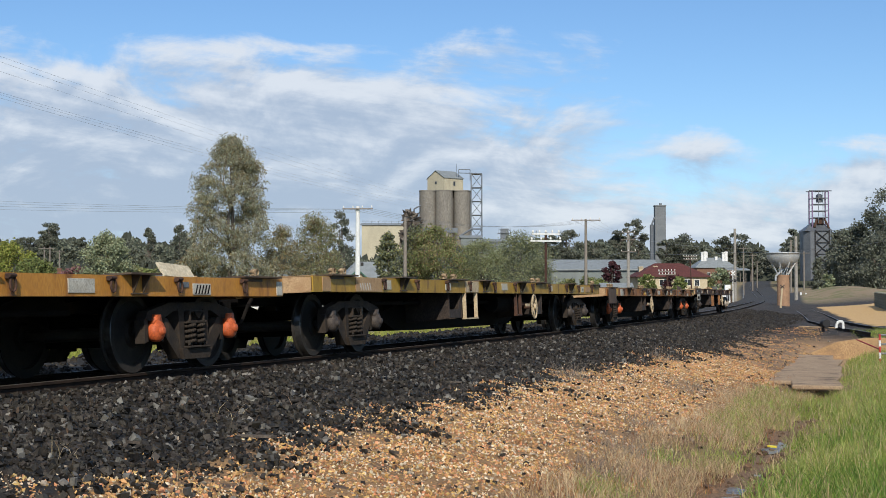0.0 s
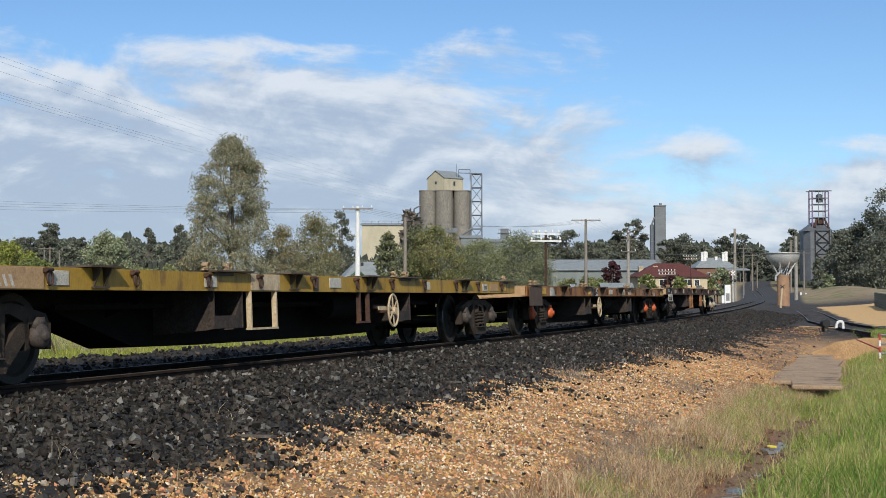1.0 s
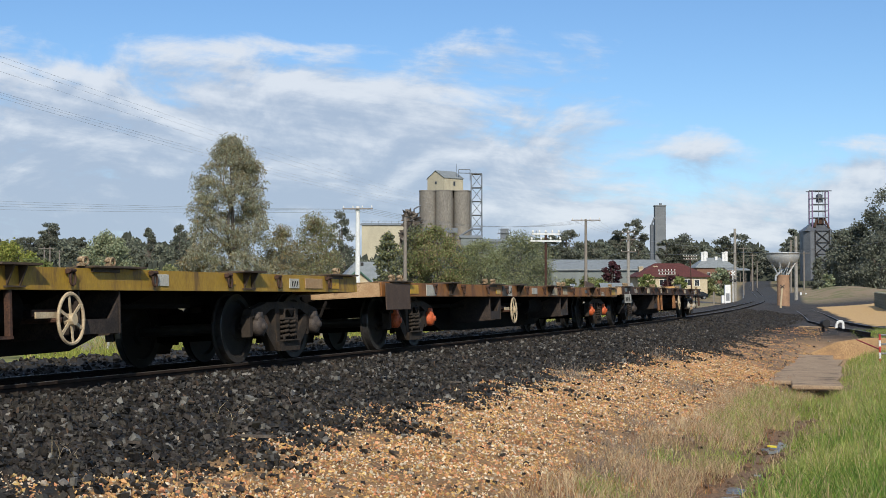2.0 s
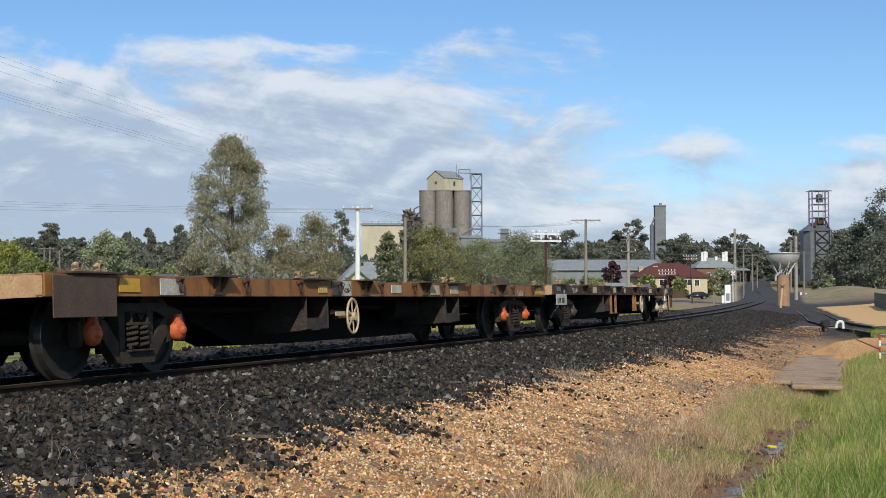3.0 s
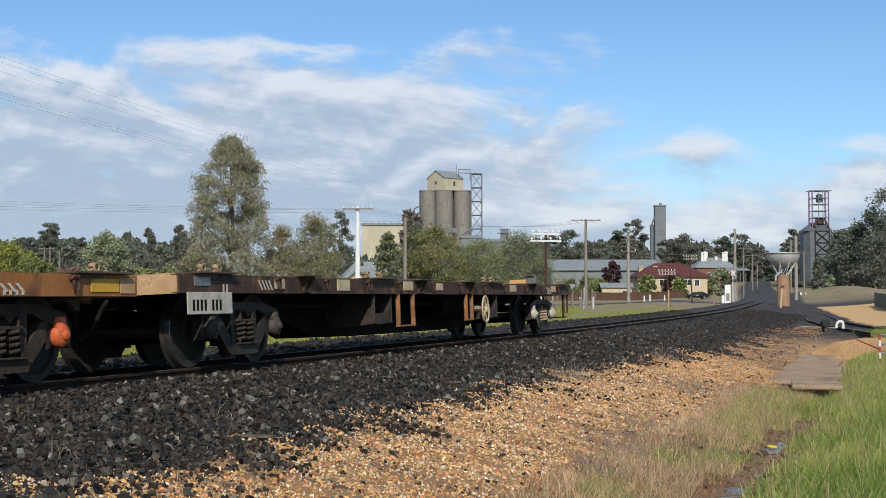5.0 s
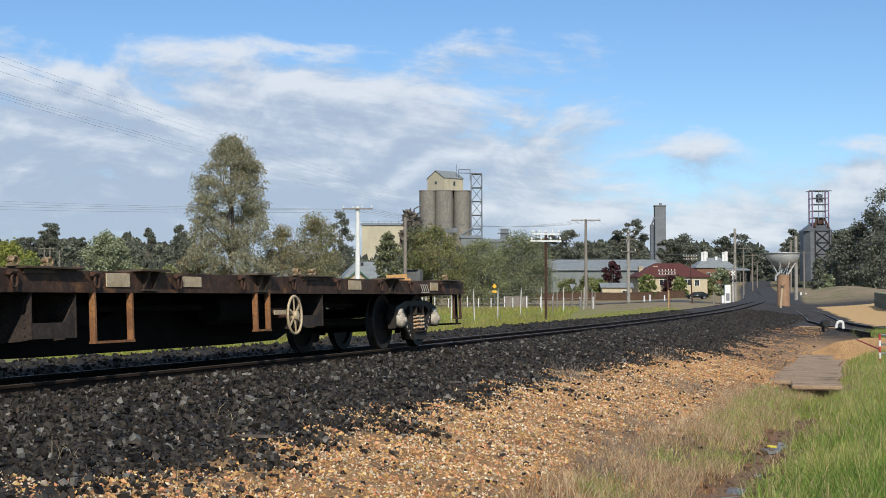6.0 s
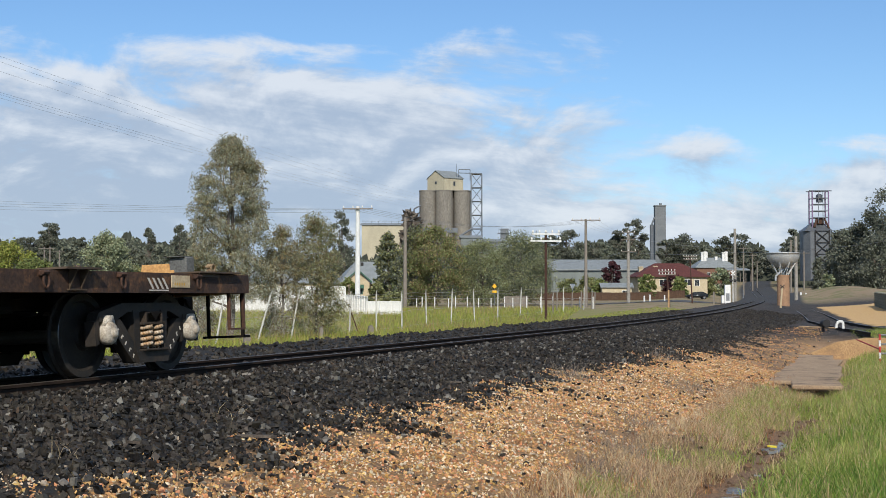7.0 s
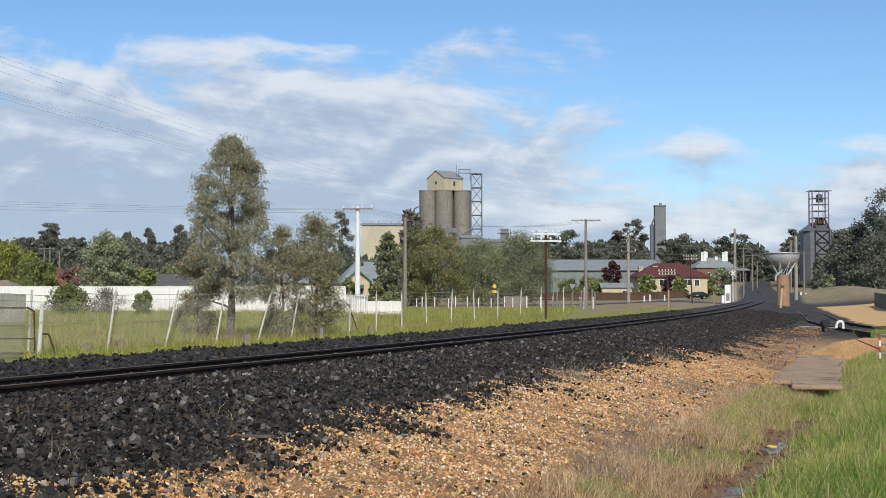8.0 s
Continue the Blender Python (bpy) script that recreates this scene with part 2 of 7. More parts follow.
def ground_material():
    m = bpy.data.materials.new("ground_soil")
    m.use_nodes = True
    nt = m.node_tree
    N, L = nt.nodes.new, nt.links.new
    b = nt.nodes["Principled BSDF"]
    tc = N("ShaderNodeTexCoord")

    def noise_(sc, det=6, ro=0.62):
        n = N("ShaderNodeTexNoise")
        n.inputs["Scale"].default_value, n.inputs["Detail"].default_value, n.inputs["Roughness"].default_value = sc, det, ro
        L(tc.outputs["Object"], n.inputs["Vector"])
        return n.outputs[0]

    def attr(name):
        a = N("ShaderNodeAttribute")
        a.attribute_name = name
        return a.outputs["Fac"]

    def mth(op, a, c):
        q = N("ShaderNodeMath")
        q.operation = op
        for i, v in enumerate((a, c)):
            if isinstance(v, (int, float)):
                q.inputs[i].default_value = v
            else:
                L(v, q.inputs[i])
        return q.outputs[0]

    def step(v, lo, hi):
        r = N("ShaderNodeMapRange")
        r.interpolation_type = "SMOOTHSTEP"
        r.inputs["From Min"].default_value, r.inputs["From Max"].default_value = lo, hi
        L(v, r.inputs[0])
        return r.outputs[0]

    def mix(f, a, c):
        x = N("ShaderNodeMix")
        x.data_type = "RGBA"
        L(f, x.inputs["Factor"])
        for k, v in (("A", a), ("B", c)):
            if isinstance(v, tuple):
                x.inputs[k].default_value = (*v, 1)
            else:
                L(v, x.inputs[k])
        return x.outputs["Result"]
    big, mid, fine = noise_(0.35), noise_(2.2), noise_(26.0, 4)
    edge = mth("MULTIPLY", mth("SUBTRACT", noise_(0.9), 0.5), 1.8)
    lat = mth("ADD", attr("lat"), edge)
    ln = attr("along")
    grit = step(fine, 0.3, 0.7)
    # Ballast bed near black, with the shade between stones put into its colour.
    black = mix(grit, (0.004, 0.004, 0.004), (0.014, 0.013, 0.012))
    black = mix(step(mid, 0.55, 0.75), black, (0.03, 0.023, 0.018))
    tan = mix(grit, (0.16, 0.086, 0.038), (0.33, 0.2, 0.088))
    tan = mix(step(mid, 0.5, 0.64), tan, (0.075, 0.047, 0.03))
    tan = mix(step(ln, 18.0, 26.0), tan, mix(step(mid, 0.4, 0.62), mix(grit, (0.2, 0.125, 0.07), (0.36, 0.24, 0.14)), (0.06, 0.04, 0.027)))
    mud = mix(grit, (0.1, 0.058, 0.032), (0.22, 0.132, 0.075))
    mud = mix(step(ln, 26.0, 31.0), mud, mix(grit, (0.27, 0.16, 0.08), (0.42, 0.27, 0.14)))
    verge = mix(step(mid, 0.35, 0.65), (0.1, 0.13, 0.03), (0.2, 0.15, 0.07))
    field = mix(step(mid, 0.35, 0.65), (0.15, 0.17, 0.035), (0.22, 0.21, 0.06))
    field = mix(step(big, 0.45, 0.7), field, (0.24, 0.19, 0.08))
    asphalt = mix(grit, (0.02, 0.02, 0.021), (0.045, 0.044, 0.043))
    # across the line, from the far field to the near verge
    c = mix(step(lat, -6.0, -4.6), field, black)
    c = mix(step(lat, 3.95, 4.35), c, tan)
    c = mix(step(lat, 5.7, 6.6), c, mud)
    c = mix(step(lat, 8.0, 8.8), c, verge)
    # past the headwall: dark yard, ochre grit along the siding
    yard = mix(step(attr("lat"), -4.4, -3.6), field, mix(step(mid, 0.42, 0.66), black, (0.07, 0.05, 0.036)))
    yard = mix(step(mth("ADD", attr("ochre"), mth("MULTIPLY", mth("SUBTRACT", mid, 0.5), 0.5)), 0.4, 0.6), yard, mix(grit, (0.46, 0.28, 0.11), (0.6, 0.4, 0.18)))
    yard = mix(step(attr("lat"), 15.5, 16.5), yard, mix(step(mid, 0.4, 0.6), (0.2, 0.15, 0.07), (0.11, 0.12, 0.035)))
    c = mix(step(ln, 36.0, 41.0), c, yard)
    town = mix(step(big, 0.45, 0.6), (0.25, 0.185, 0.11), (0.16, 0.15, 0.06))
    town = mix(mth("MULTIPLY", step(attr("lat"), -5.0, -3.0), step(attr("lat"), 6.2, 5.2)), town, asphalt)
    c = mix(mth("MAXIMUM", step(ln, 150.0, 185.0), mth("MULTIPLY", step(ln, 100.0, 135.0), step(mth("MULTIPLY", attr("lat"), -1.0), 4.0, 6.0))), c, town)
    L(c, b.inputs["Base Color"])
    b.inputs["Roughness"].default_value = 0.92
    bp = N("ShaderNodeBump")
    bp.inputs["Strength"].default_value, bp.inputs["Distance"].default_value = 0.6, 0.03
    L(fine, bp.inputs["Height"])
    L(bp.outputs[0], b.inputs["Normal"])
    return m


def build_ground():
    def axis(*runs):
        out = [runs[0][0]]
        for a, b_, st in runs:
            n = max(1, round((b_ - a) / st))
            out += list(np.linspace(a, b_, n + 1)[1:])
        return np.array(out)
    xs = axis((-3000, -400, 200), (-400, -60, 20), (-60, -16, 2), (-16, 16, 0.25), (16, 60, 1.0), (60, 140, 4), (140, 500, 24), (500, 3000, 200))
    ys = axis((-300, -20, 20), (-20, 6, 1), (6, 62, 0.25), (62, 130, 0.8), (130, 300, 3), (300, 700, 12), (700, 4200, 140))
    X, Y = np.meshgrid(xs, ys)
    Z = height(X, Y)
    v = np.stack([X, Y, Z], -1).reshape(-1, 3)
    w, h = len(xs), len(ys)
    i = (np.arange(h - 1)[:, None] * w + np.arange(w - 1)[None]).reshape(-1)
    f = np.stack([i, i + 1, i + w + 1, i + w], -1)
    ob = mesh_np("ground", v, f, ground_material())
    s, l, _ = offset_of(X.ravel(), Y.ravel())
    so = np.interp(s, [30, 36, 50, 61, 80, 110, 154, 200, 255], [10.4, 9.2, 7.2, 6.2, 5.6, 5.0, 4.5, 4.3, 4.3])
    for name, val in (("lat", np.clip(l, -200, 200)), ("along", s),
                      ("ochre", smooth01(1.2, 1.9, l - so) * smooth01(9.5, 7.5, l - so) * smooth01(38, 42, s) * smooth01(150, 120, s))):
        a = ob.data.attributes.new(name, "FLOAT", "POINT")
        a.data.foreach_set("value", val.astype(np.float32))
    ob.data.polygons.foreach_set("use_smooth", np.ones(len(f), bool))
    tagged(ob, "railway embankment, paddock and town ground", "ground", kind="structure")


# ---- the railway line ----
RAIL = [(-0.07, -0.172), (0.07, -0.172), (0.07, -0.158), (0.012, -0.14), (0.012, -0.045), (0.036, -0.034), (0.036, -0.006), (0.028, 0.0),
        (-0.028, 0.0), (-0.036, -0.006), (-0.036, -0.034), (-0.012, -0.045), (-0.012, -0.14), (-0.07, -0.158)]


def sweep_rail(name, pts_of, ss, parent, material):
    n = len(RAIL)
    v, f = [], []
    for s in ss:
        for u, w in RAIL:
            v.append(pts_of(s, u, w))
    for i in range(len(ss) - 1):
        for k in range(n):
            f.append((i * n + k, i * n + (k + 1) % n, (i + 1) * n + (k + 1) % n, (i + 1) * n + k))
    ob = mesh_np(name, np.array(v), f, material, parent)
    # the running surface is worn bright
    ob.data.materials.append(mat("rail_head", (0.16, 0.135, 0.11), (0.1, 0.082, 0.066), rough=0.5, metal=0.5, scale=4, fine=60, bump=0.05))
    ob.data.polygons.foreach_set("material_index", np.tile([1 if k in (6, 7, 8) else 0 for k in range(n)], len(ss) - 1).astype(np.int32))
    return ob


def siding(s, lat=0.0, z=0.0):
    """Centre of the siding beside the line."""
    off = float(np.interp(s, [30, 36, 50, 61, 80, 110, 154, 200, 255], [10.4, 9.2, 7.2, 6.2, 5.6, 5.0, 4.5, 4.3, 4.3]))
    x, y, t = (np.interp(s, _S, q) for q in (_x, _y, _th))
    o = off + lat
    return Vector((x + o * math.sin(t), y - o * math.cos(t), -0.3 + 0.28 * float(smooth01(60, 240, np.array(s))) + z))


def build_line():
    top = thing("railway_track", "worn steel railway track curving away over dark ballast", "railway track")
    rusty = mat("rail_steel", (0.018, 0.013, 0.011), (0.045, 0.03, 0.022), rough=0.85, scale=3, fine=60, bump=0.1, spec=0.1)
    ss = np.concatenate([np.arange(-30, 130, 1.0), np.arange(130, 420, 4.0), np.arange(420, 800, 15.0)])
    for o in (GAUGE_HALF, -GAUGE_HALF):
        sweep_rail("rail", lambda s, u, w: line(s, o + u, w), ss, top, rusty)
    side = thing("siding_track", "rusty siding track on dark ground beside ochre grit", "railway track")
    for o in (GAUGE_HALF, -GAUGE_HALF):
        sweep_rail("rail", lambda s, u, w: siding(s, o + u, w), np.arange(37.5, 255, 1.5), side, rusty)


build_ground()
build_line()

# ---- wagons ----
WLEN, BOGIE_AT = 19.45, 7.72
# Grime, darkened further so the shade under the wagons sits in the colour.
GRIME_SHADE = mat("grime_shade_black", (0.008, 0.0075, 0.007), (0.018, 0.015, 0.013), rough=0.88, scale=5, fine=40, bump=0.3, stain=(0.035, 0.024, 0.016), stain_amt=0.3, stain_scale=1.3, spec=0.08)
BOGIE_IRON = mat("bogie_iron", (0.028, 0.025, 0.023), (0.065, 0.05, 0.038), rough=0.85, scale=6, fine=45, bump=0.5, stain=(0.1, 0.06, 0.038), stain_amt=0.3, stain_scale=5, spec=0.12)
WHEEL_STEEL = mat("wheel_steel", (0.02, 0.019, 0.018), (0.045, 0.038, 0.032), rough=0.65, scale=5, fine=50, bump=0.15, stain=(0.06, 0.042, 0.03), stain_amt=0.3, stain_scale=3, spec=0.2)
TREAD = mat("worn_tread", (0.16, 0.155, 0.15), (0.1, 0.095, 0.09), rough=0.35, metal=0.8, scale=9, bump=0.05)
WEB_RUST = mat("web_rust", (0.06, 0.042, 0.032), (0.025, 0.019, 0.016), rough=0.85, scale=5, fine=40, bump=0.4)
RUST = mat("rust_iron", (0.11, 0.05, 0.028), (0.05, 0.028, 0.02), rough=0.85, scale=6, fine=40, bump=0.4)
CREAM = mat("old_cream_paint", (0.6, 0.5, 0.33), (0.42, 0.32, 0.2), rough=0.7, scale=7, fine=50, stain=(0.16, 0.08, 0.04), stain_amt=0.3, stain_scale=5, grit=0.85)
CHALK = mat("chalk_white", (0.7, 0.66, 0.58), (0.5, 0.46, 0.4), rough=0.9, scale=10, fine=60)
WHITE = mat("placard_white", (0.62, 0.6, 0.52), (0.45, 0.42, 0.35), rough=0.65, scale=6, fine=60, stain=(0.2, 0.12, 0.07), stain_amt=0.25, stain_scale=4)


def bogie_parts(bogie, cap_mat, spring_mat, frame_mat, stencil=False):
    for x in (-0.875, 0.875):
        ws = new("wheelset")
        ws.parent = bogie
        ws.location = (x, 0, 0.46)
        bm = bmesh.new()
        rod(bm, (0, -1.05, 0), (0, 1.05, 0), 0.075, n=12)
        part("axle", bm, WHEEL_STEEL, ws)
        for sg in (-1, 1):
            # disc wheel: flange inward, coned web, raised hub
            prof = [(0.085, 0.10), (0.15, 0.10), (0.17, 0.06), (0.36, 0.02), (0.385, 0.058), (0.455, 0.062), (0.46, 0.055), (0.463, -0.03),
                    (0.488, -0.045), (0.488, -0.068), (0.38, -0.07), (0.36, -0.02), (0.17, -0.03), (0.15, -0.08), (0.085, -0.08)]
            bm = bmesh.new()
            lathe(bm, [(r, sg * (h + 0.735)) for r, h in prof], axis="y", n=40)
            for fc in bm.faces:
                c = fc.calc_center_median()
                if math.hypot(c.x, c.z) > 0.452 and abs(c.y) > 0.70:
                    fc.material_index = 1
            # three small holes drilled in the web show the turning
            part("wheel", bm, [WHEEL_STEEL, TREAD], ws, smooth=False)
    for sg in (-1, 1):
        y = sg * 1.03
        bm = bmesh.new()
        t = 0.13
        a, b = y - t / 2, y + t / 2
        # top member, arched over the axles
        prism(bm, [(-1.08, 0.60), (-1.02, 0.70), (-0.55, 0.80), (0.55, 0.80), (1.02, 0.70), (1.08, 0.60), (0.72, 0.60), (0.45, 0.70), (-0.45, 0.70), (-0.72, 0.60)], "y", a, b)
        for q in (-1, 1):
            # tension member down to the spring seat, column, pedestal jaws
            prism(bm, [(q * 0.72, 0.62), (q * 0.60, 0.62), (q * 0.25, 0.27), (q * 0.25, 0.14), (q * 0.36, 0.14), (q * 0.75, 0.50)], "y", a, b)
            prism(bm, [(q * 0.36, 0.72), (q * 0.23, 0.72), (q * 0.23, 0.25), (q * 0.33, 0.25)], "y", a - 0.01, b + 0.01)
            prism(bm, [(q * 0.66, 0.62), (q * 0.74, 0.62), (q * 0.74, 0.36), (q * 0.69, 0.34)], "y", a, b)
            prism(bm, [(q * 1.02, 0.64), (q * 1.10, 0.60), (q * 1.09, 0.34), (q * 1.02, 0.36)], "y", a, b)
            box(bm, (q * 0.875, y, 0.63), (0.30, t * 1.1, 0.07))
        prism(bm, [(-0.36, 0.26), (0.36, 0.26), (0.30, 0.13), (-0.30, 0.13)], "y", a - 0.05, b + 0.05)
        part("side_frame", bm, frame_mat, bogie)
        bm = bmesh.new()
        prism(bm, [(-0.1, 0.69), (0.1, 0.69), (0.0, 0.6)], "y", *sorted((y + sg * 0.12, y + sg * 0.145)))
        part("wedge", bm, GRIME_SHADE, bogie)
        if stencil:
            for q in (-1, 1):
                # worn stencilled code down each sloping member
                bm = bmesh.new()
                for k in range(5):
                    c = (q * (0.66 - 0.075 * k), y + sg * 0.067, 0.5 - 0.072 * k)
                    box(bm, (0, 0, 0), (0.018, 0.004, 0.045), Matrix.Translation(c) @ Matrix.Rotation(radians(-q * 30), 4, "Y"))
                    if k % 2:
                        box(bm, (0.012, 0, 0.018), (0.03, 0.004, 0.012), Matrix.Translation(c) @ Matrix.Rotation(radians(-q * 30), 4, "Y"))
                part("lettering", bm, CHALK, bogie)
        bm = bmesh.new()
        lo_, hi_ = sorted((y - sg * 0.1, y + sg * 0.13))
        for c_, s_ in (((0, 0.69), (0.36, 0.03)), ((0, 0.565), (0.46, 0.035)), ((-0.165, 0.63), (0.035, 0.12)), ((0.165, 0.63), (0.035, 0.12))):
            box(bm, (c_[0], (lo_ + hi_) / 2, c_[1]), (s_[0], hi_ - lo_, s_[1]), bev=0.008)
        box(bm, (0, y, 0.63), (0.3, 0.06, 0.11))
        part("bolster_end", bm, BOGIE_IRON, bogie)
        bm = bmesh.new()
        box(bm, (0, y + sg * 0.06, 0.27), (0.5, 0.2, 0.025), bev=0.006)
        for k in (-0.2, 0.2):
            rod(bm, (k, y + sg * 0.12, 0.29), (k, y + sg * 0.12, 0.33), 0.018, n=6)
        part("spring_seat", bm, BOGIE_IRON, bogie)
        for q in (-1, 1):
            # brake shoe hanger inside the frame
            bm = bmesh.new()
            box(bm, (q * 0.37, y - sg * 0.17, 0.42), (0.05, 0.09, 0.34), bev=0.01)
            rod(bm, (q * 0.37, y - sg * 0.17, 0.6), (q * 0.3, y - sg * 0.1, 0.72), 0.02, n=6)
            part("brake_hanger", bm, GRIME_SHADE, bogie)
        for k in (-0.11, 0.11):
            bm = bmesh.new()
            pts = [(k + 0.078 * math.cos(i * math.pi / 8), y + sg * 0.06 + 0.078 * math.sin(i * math.pi / 8), 0.295 + 0.0039 * i) for i in range(65)]
            tube(bm, pts, 0.021, n=8)
            part("coil_spring", bm, spring_mat, bogie, smooth=True)
        for q in (-1, 1):
            bm = bmesh.new()
            lathe(bm, [(0.06, y + sg * 0.02), (0.12, y + sg * 0.03), (0.128, y + sg * 0.06), (0.126, y + sg * 0.11), (0.112, y + sg * 0.135), (0.07, y + sg * 0.155), (0.052, y + sg * 0.158), (0.046, y + sg * 0.185), (0.022, y + sg * 0.19)], c=(q * 0.875, 0, 0.475), axis="y", n=28)
            prism(bm, [(q * 0.875 - 0.1, 0.55), (q * 0.875 + 0.1, 0.55), (q * 0.875 + 0.055, 0.665), (q * 0.875 - 0.055, 0.665)], "y", y + sg * 0.03, y + sg * 0.115)
            part("bearing_cap", bm, cap_mat, bogie, smooth=True)
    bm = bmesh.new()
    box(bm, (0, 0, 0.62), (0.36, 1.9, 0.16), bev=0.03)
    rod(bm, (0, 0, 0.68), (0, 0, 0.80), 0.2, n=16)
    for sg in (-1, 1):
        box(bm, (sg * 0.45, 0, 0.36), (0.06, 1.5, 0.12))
    part("bolster", bm, GRIME_SHADE, bogie)


def wagon(name, label, paint, caps, springs, details, tail=False, lift=0.0):
    """A skeletal container flat: channel side sills, fishbelly centre sill, outriggers, two bogies. u in details runs from the leading end."""
    w = thing(name, label, "flat wagon", "container flat wagons of the train")
    h = WLEN / 2
    for sg in (-1, 1):
        bm = bmesh.new()
        y = sg * 1.30
        i = y - sg * 0.022
        f = y - sg * 0.11
        prism(bm, [(y, 0.848), (y, 1.122), (f, 1.122), (f, 1.1), (i, 1.1), (i, 0.87), (f, 0.87), (f, 0.848)], "x", -h, h)
        part("side_sill", bm, paint, w)
    for e in (-1, 1):
        bm = bmesh.new()
        box(bm, (e * (h - 0.012), 0, 0.985), (0.024, 2.53, 0.28))
        box(bm, (e * (h - 0.1), 0, 1.12), (0.2, 2.5, 0.02))
        box(bm, (e * (h - 0.1), 0, 0.85), (0.2, 1.4, 0.02))
        part("headstock", bm, details["end"], w)
        # automatic coupler
        bm = bmesh.new()
        box(bm, (e * (h + 0.12), 0, 0.88), (0.5, 0.16, 0.16), bev=0.03)
        prism(bm, [(e * (h + 0.3), -0.16), (e * (h + 0.56), -0.14), (e * (h + 0.56), -0.02), (e * (h + 0.44), 0.03), (e * (h + 0.56), 0.1), (e * (h + 0.5), 0.18), (e * (h + 0.3), 0.16)], "z", 0.74, 1.02)
        part("coupler", bm, GRIME_SHADE, w)
        bm = bmesh.new()
        tube(bm, [(e * (h + 0.02), -0.35, 0.8), (e * (h + 0.15), -0.35, 0.72), (e * (h + 0.28), -0.3, 0.52), (e * (h + 0.42), -0.24, 0.45), (e * (h + 0.53), -0.2, 0.5)], 0.025, n=6)
        part("brake_hose", bm, GRIME_SHADE, w)
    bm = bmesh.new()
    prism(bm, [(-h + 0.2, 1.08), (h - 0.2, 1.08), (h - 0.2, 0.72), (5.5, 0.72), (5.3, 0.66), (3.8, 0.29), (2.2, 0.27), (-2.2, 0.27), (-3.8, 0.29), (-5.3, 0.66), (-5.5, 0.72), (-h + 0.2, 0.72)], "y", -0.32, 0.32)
    part("centre_sill", bm, GRIME_SHADE, w)
    # Full plate added to keep light off the underframe; the wagon itself is skeletal.
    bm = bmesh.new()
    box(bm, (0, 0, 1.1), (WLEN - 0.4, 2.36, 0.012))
    part("deck_plate", bm, GRIME_SHADE, w)
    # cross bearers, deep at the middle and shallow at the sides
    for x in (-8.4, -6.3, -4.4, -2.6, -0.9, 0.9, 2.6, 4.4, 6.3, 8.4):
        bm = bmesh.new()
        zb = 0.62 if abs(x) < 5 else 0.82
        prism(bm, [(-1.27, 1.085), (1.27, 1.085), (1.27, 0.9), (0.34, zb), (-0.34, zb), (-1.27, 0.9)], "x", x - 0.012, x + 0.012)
        part("cross_bearer", bm, GRIME_SHADE, w)
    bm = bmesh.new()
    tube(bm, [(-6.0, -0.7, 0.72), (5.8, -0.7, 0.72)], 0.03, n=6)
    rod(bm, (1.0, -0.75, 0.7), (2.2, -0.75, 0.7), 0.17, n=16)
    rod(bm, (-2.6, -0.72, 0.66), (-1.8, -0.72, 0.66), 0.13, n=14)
    part("brake_gear", bm, GRIME_SHADE, w)
    for e in (-1, 1):
        bg = new("bogie")
        bg.parent = w
        bg.location = (e * BOGIE_AT, 0, 0)
        bogie_parts(bg, caps[0 if e < 0 else 1], springs[0 if e < 0 else 1], WHEEL_STEEL if tail else BOGIE_IRON, tail and e > 0)
    N_ = -1
    for u in details.get("gusset", ()):
        # outrigger bracket: two web plates and a cross channel under the sill
        x = u - h
        for dx, inner in ((0.0, 0.42), (0.75, 0.42)):
            bm = bmesh.new()
            prism(bm, [(N_ * 1.275, 0.848), (N_ * 1.275, 0.47), (N_ * 1.15, 0.455), (N_ * inner, 0.42), (N_ * inner, 0.848)], "x", x + dx - 0.009, x + dx + 0.009)
            for k in range(5):
                rod(bm, (x + dx - 0.02, N_ * 1.2, 0.5 + 0.07 * k), (x + dx, N_ * 1.2, 0.5 + 0.07 * k), 0.012, n=6)
            part("outrigger_web", bm, WEB_RUST, w)
        bm = bmesh.new()
        prism(bm, [(x + 0.012, 0.47), (x + 0.735, 0.47), (x + 0.735, 0.74), (x + 0.70, 0.74), (x + 0.56, 0.6), (x + 0.012, 0.6)], "y", N_ * 1.262, N_ * 1.246)
        part("outrigger_channel", bm, WEB_RUST, w)
    for u, wd, dp, mt in details.get("stirrup", ()):
        x = u - h
        bm = bmesh.new()
        for dx in (0, wd):
            box(bm, (x + dx, N_ * 1.27, 0.85 - dp / 2), (0.05, 0.07, dp), bev=0.008)
        box(bm, (x + wd / 2, N_ * 1.27, 0.85 - dp), (wd + 0.05, 0.08, 0.025))
        part("step_stirrup", bm, mt, w)
    for u in details.get("wheel", ()):
        x = u - h
        bm = bmesh.new()
        R, zc, yc = 0.215, 0.60, N_ * 1.36
        pts = [(x + R * math.cos(a), yc, zc + R * math.sin(a)) for a in np.linspace(0, 2 * math.pi, 33)]
        tube(bm, pts, 0.018, n=6)
        for k in range(6):
            a = k * math.pi / 3 + 0.4
            box(bm, (R / 2, 0, 0), (R, 0.012, 0.028), Matrix.Translation((x, yc, zc)) @ Matrix.Rotation(a, 4, "Y"))
        rod(bm, (x, yc - 0.05, zc), (x, yc + 0.06, zc), 0.05, n=10)
        hw = part("brake_wheel", bm, CREAM, w)
        bm = bmesh.new()
        rod(bm, (x, yc + 0.05, zc), (x, N_ * 0.6, zc), 0.025, n=8)
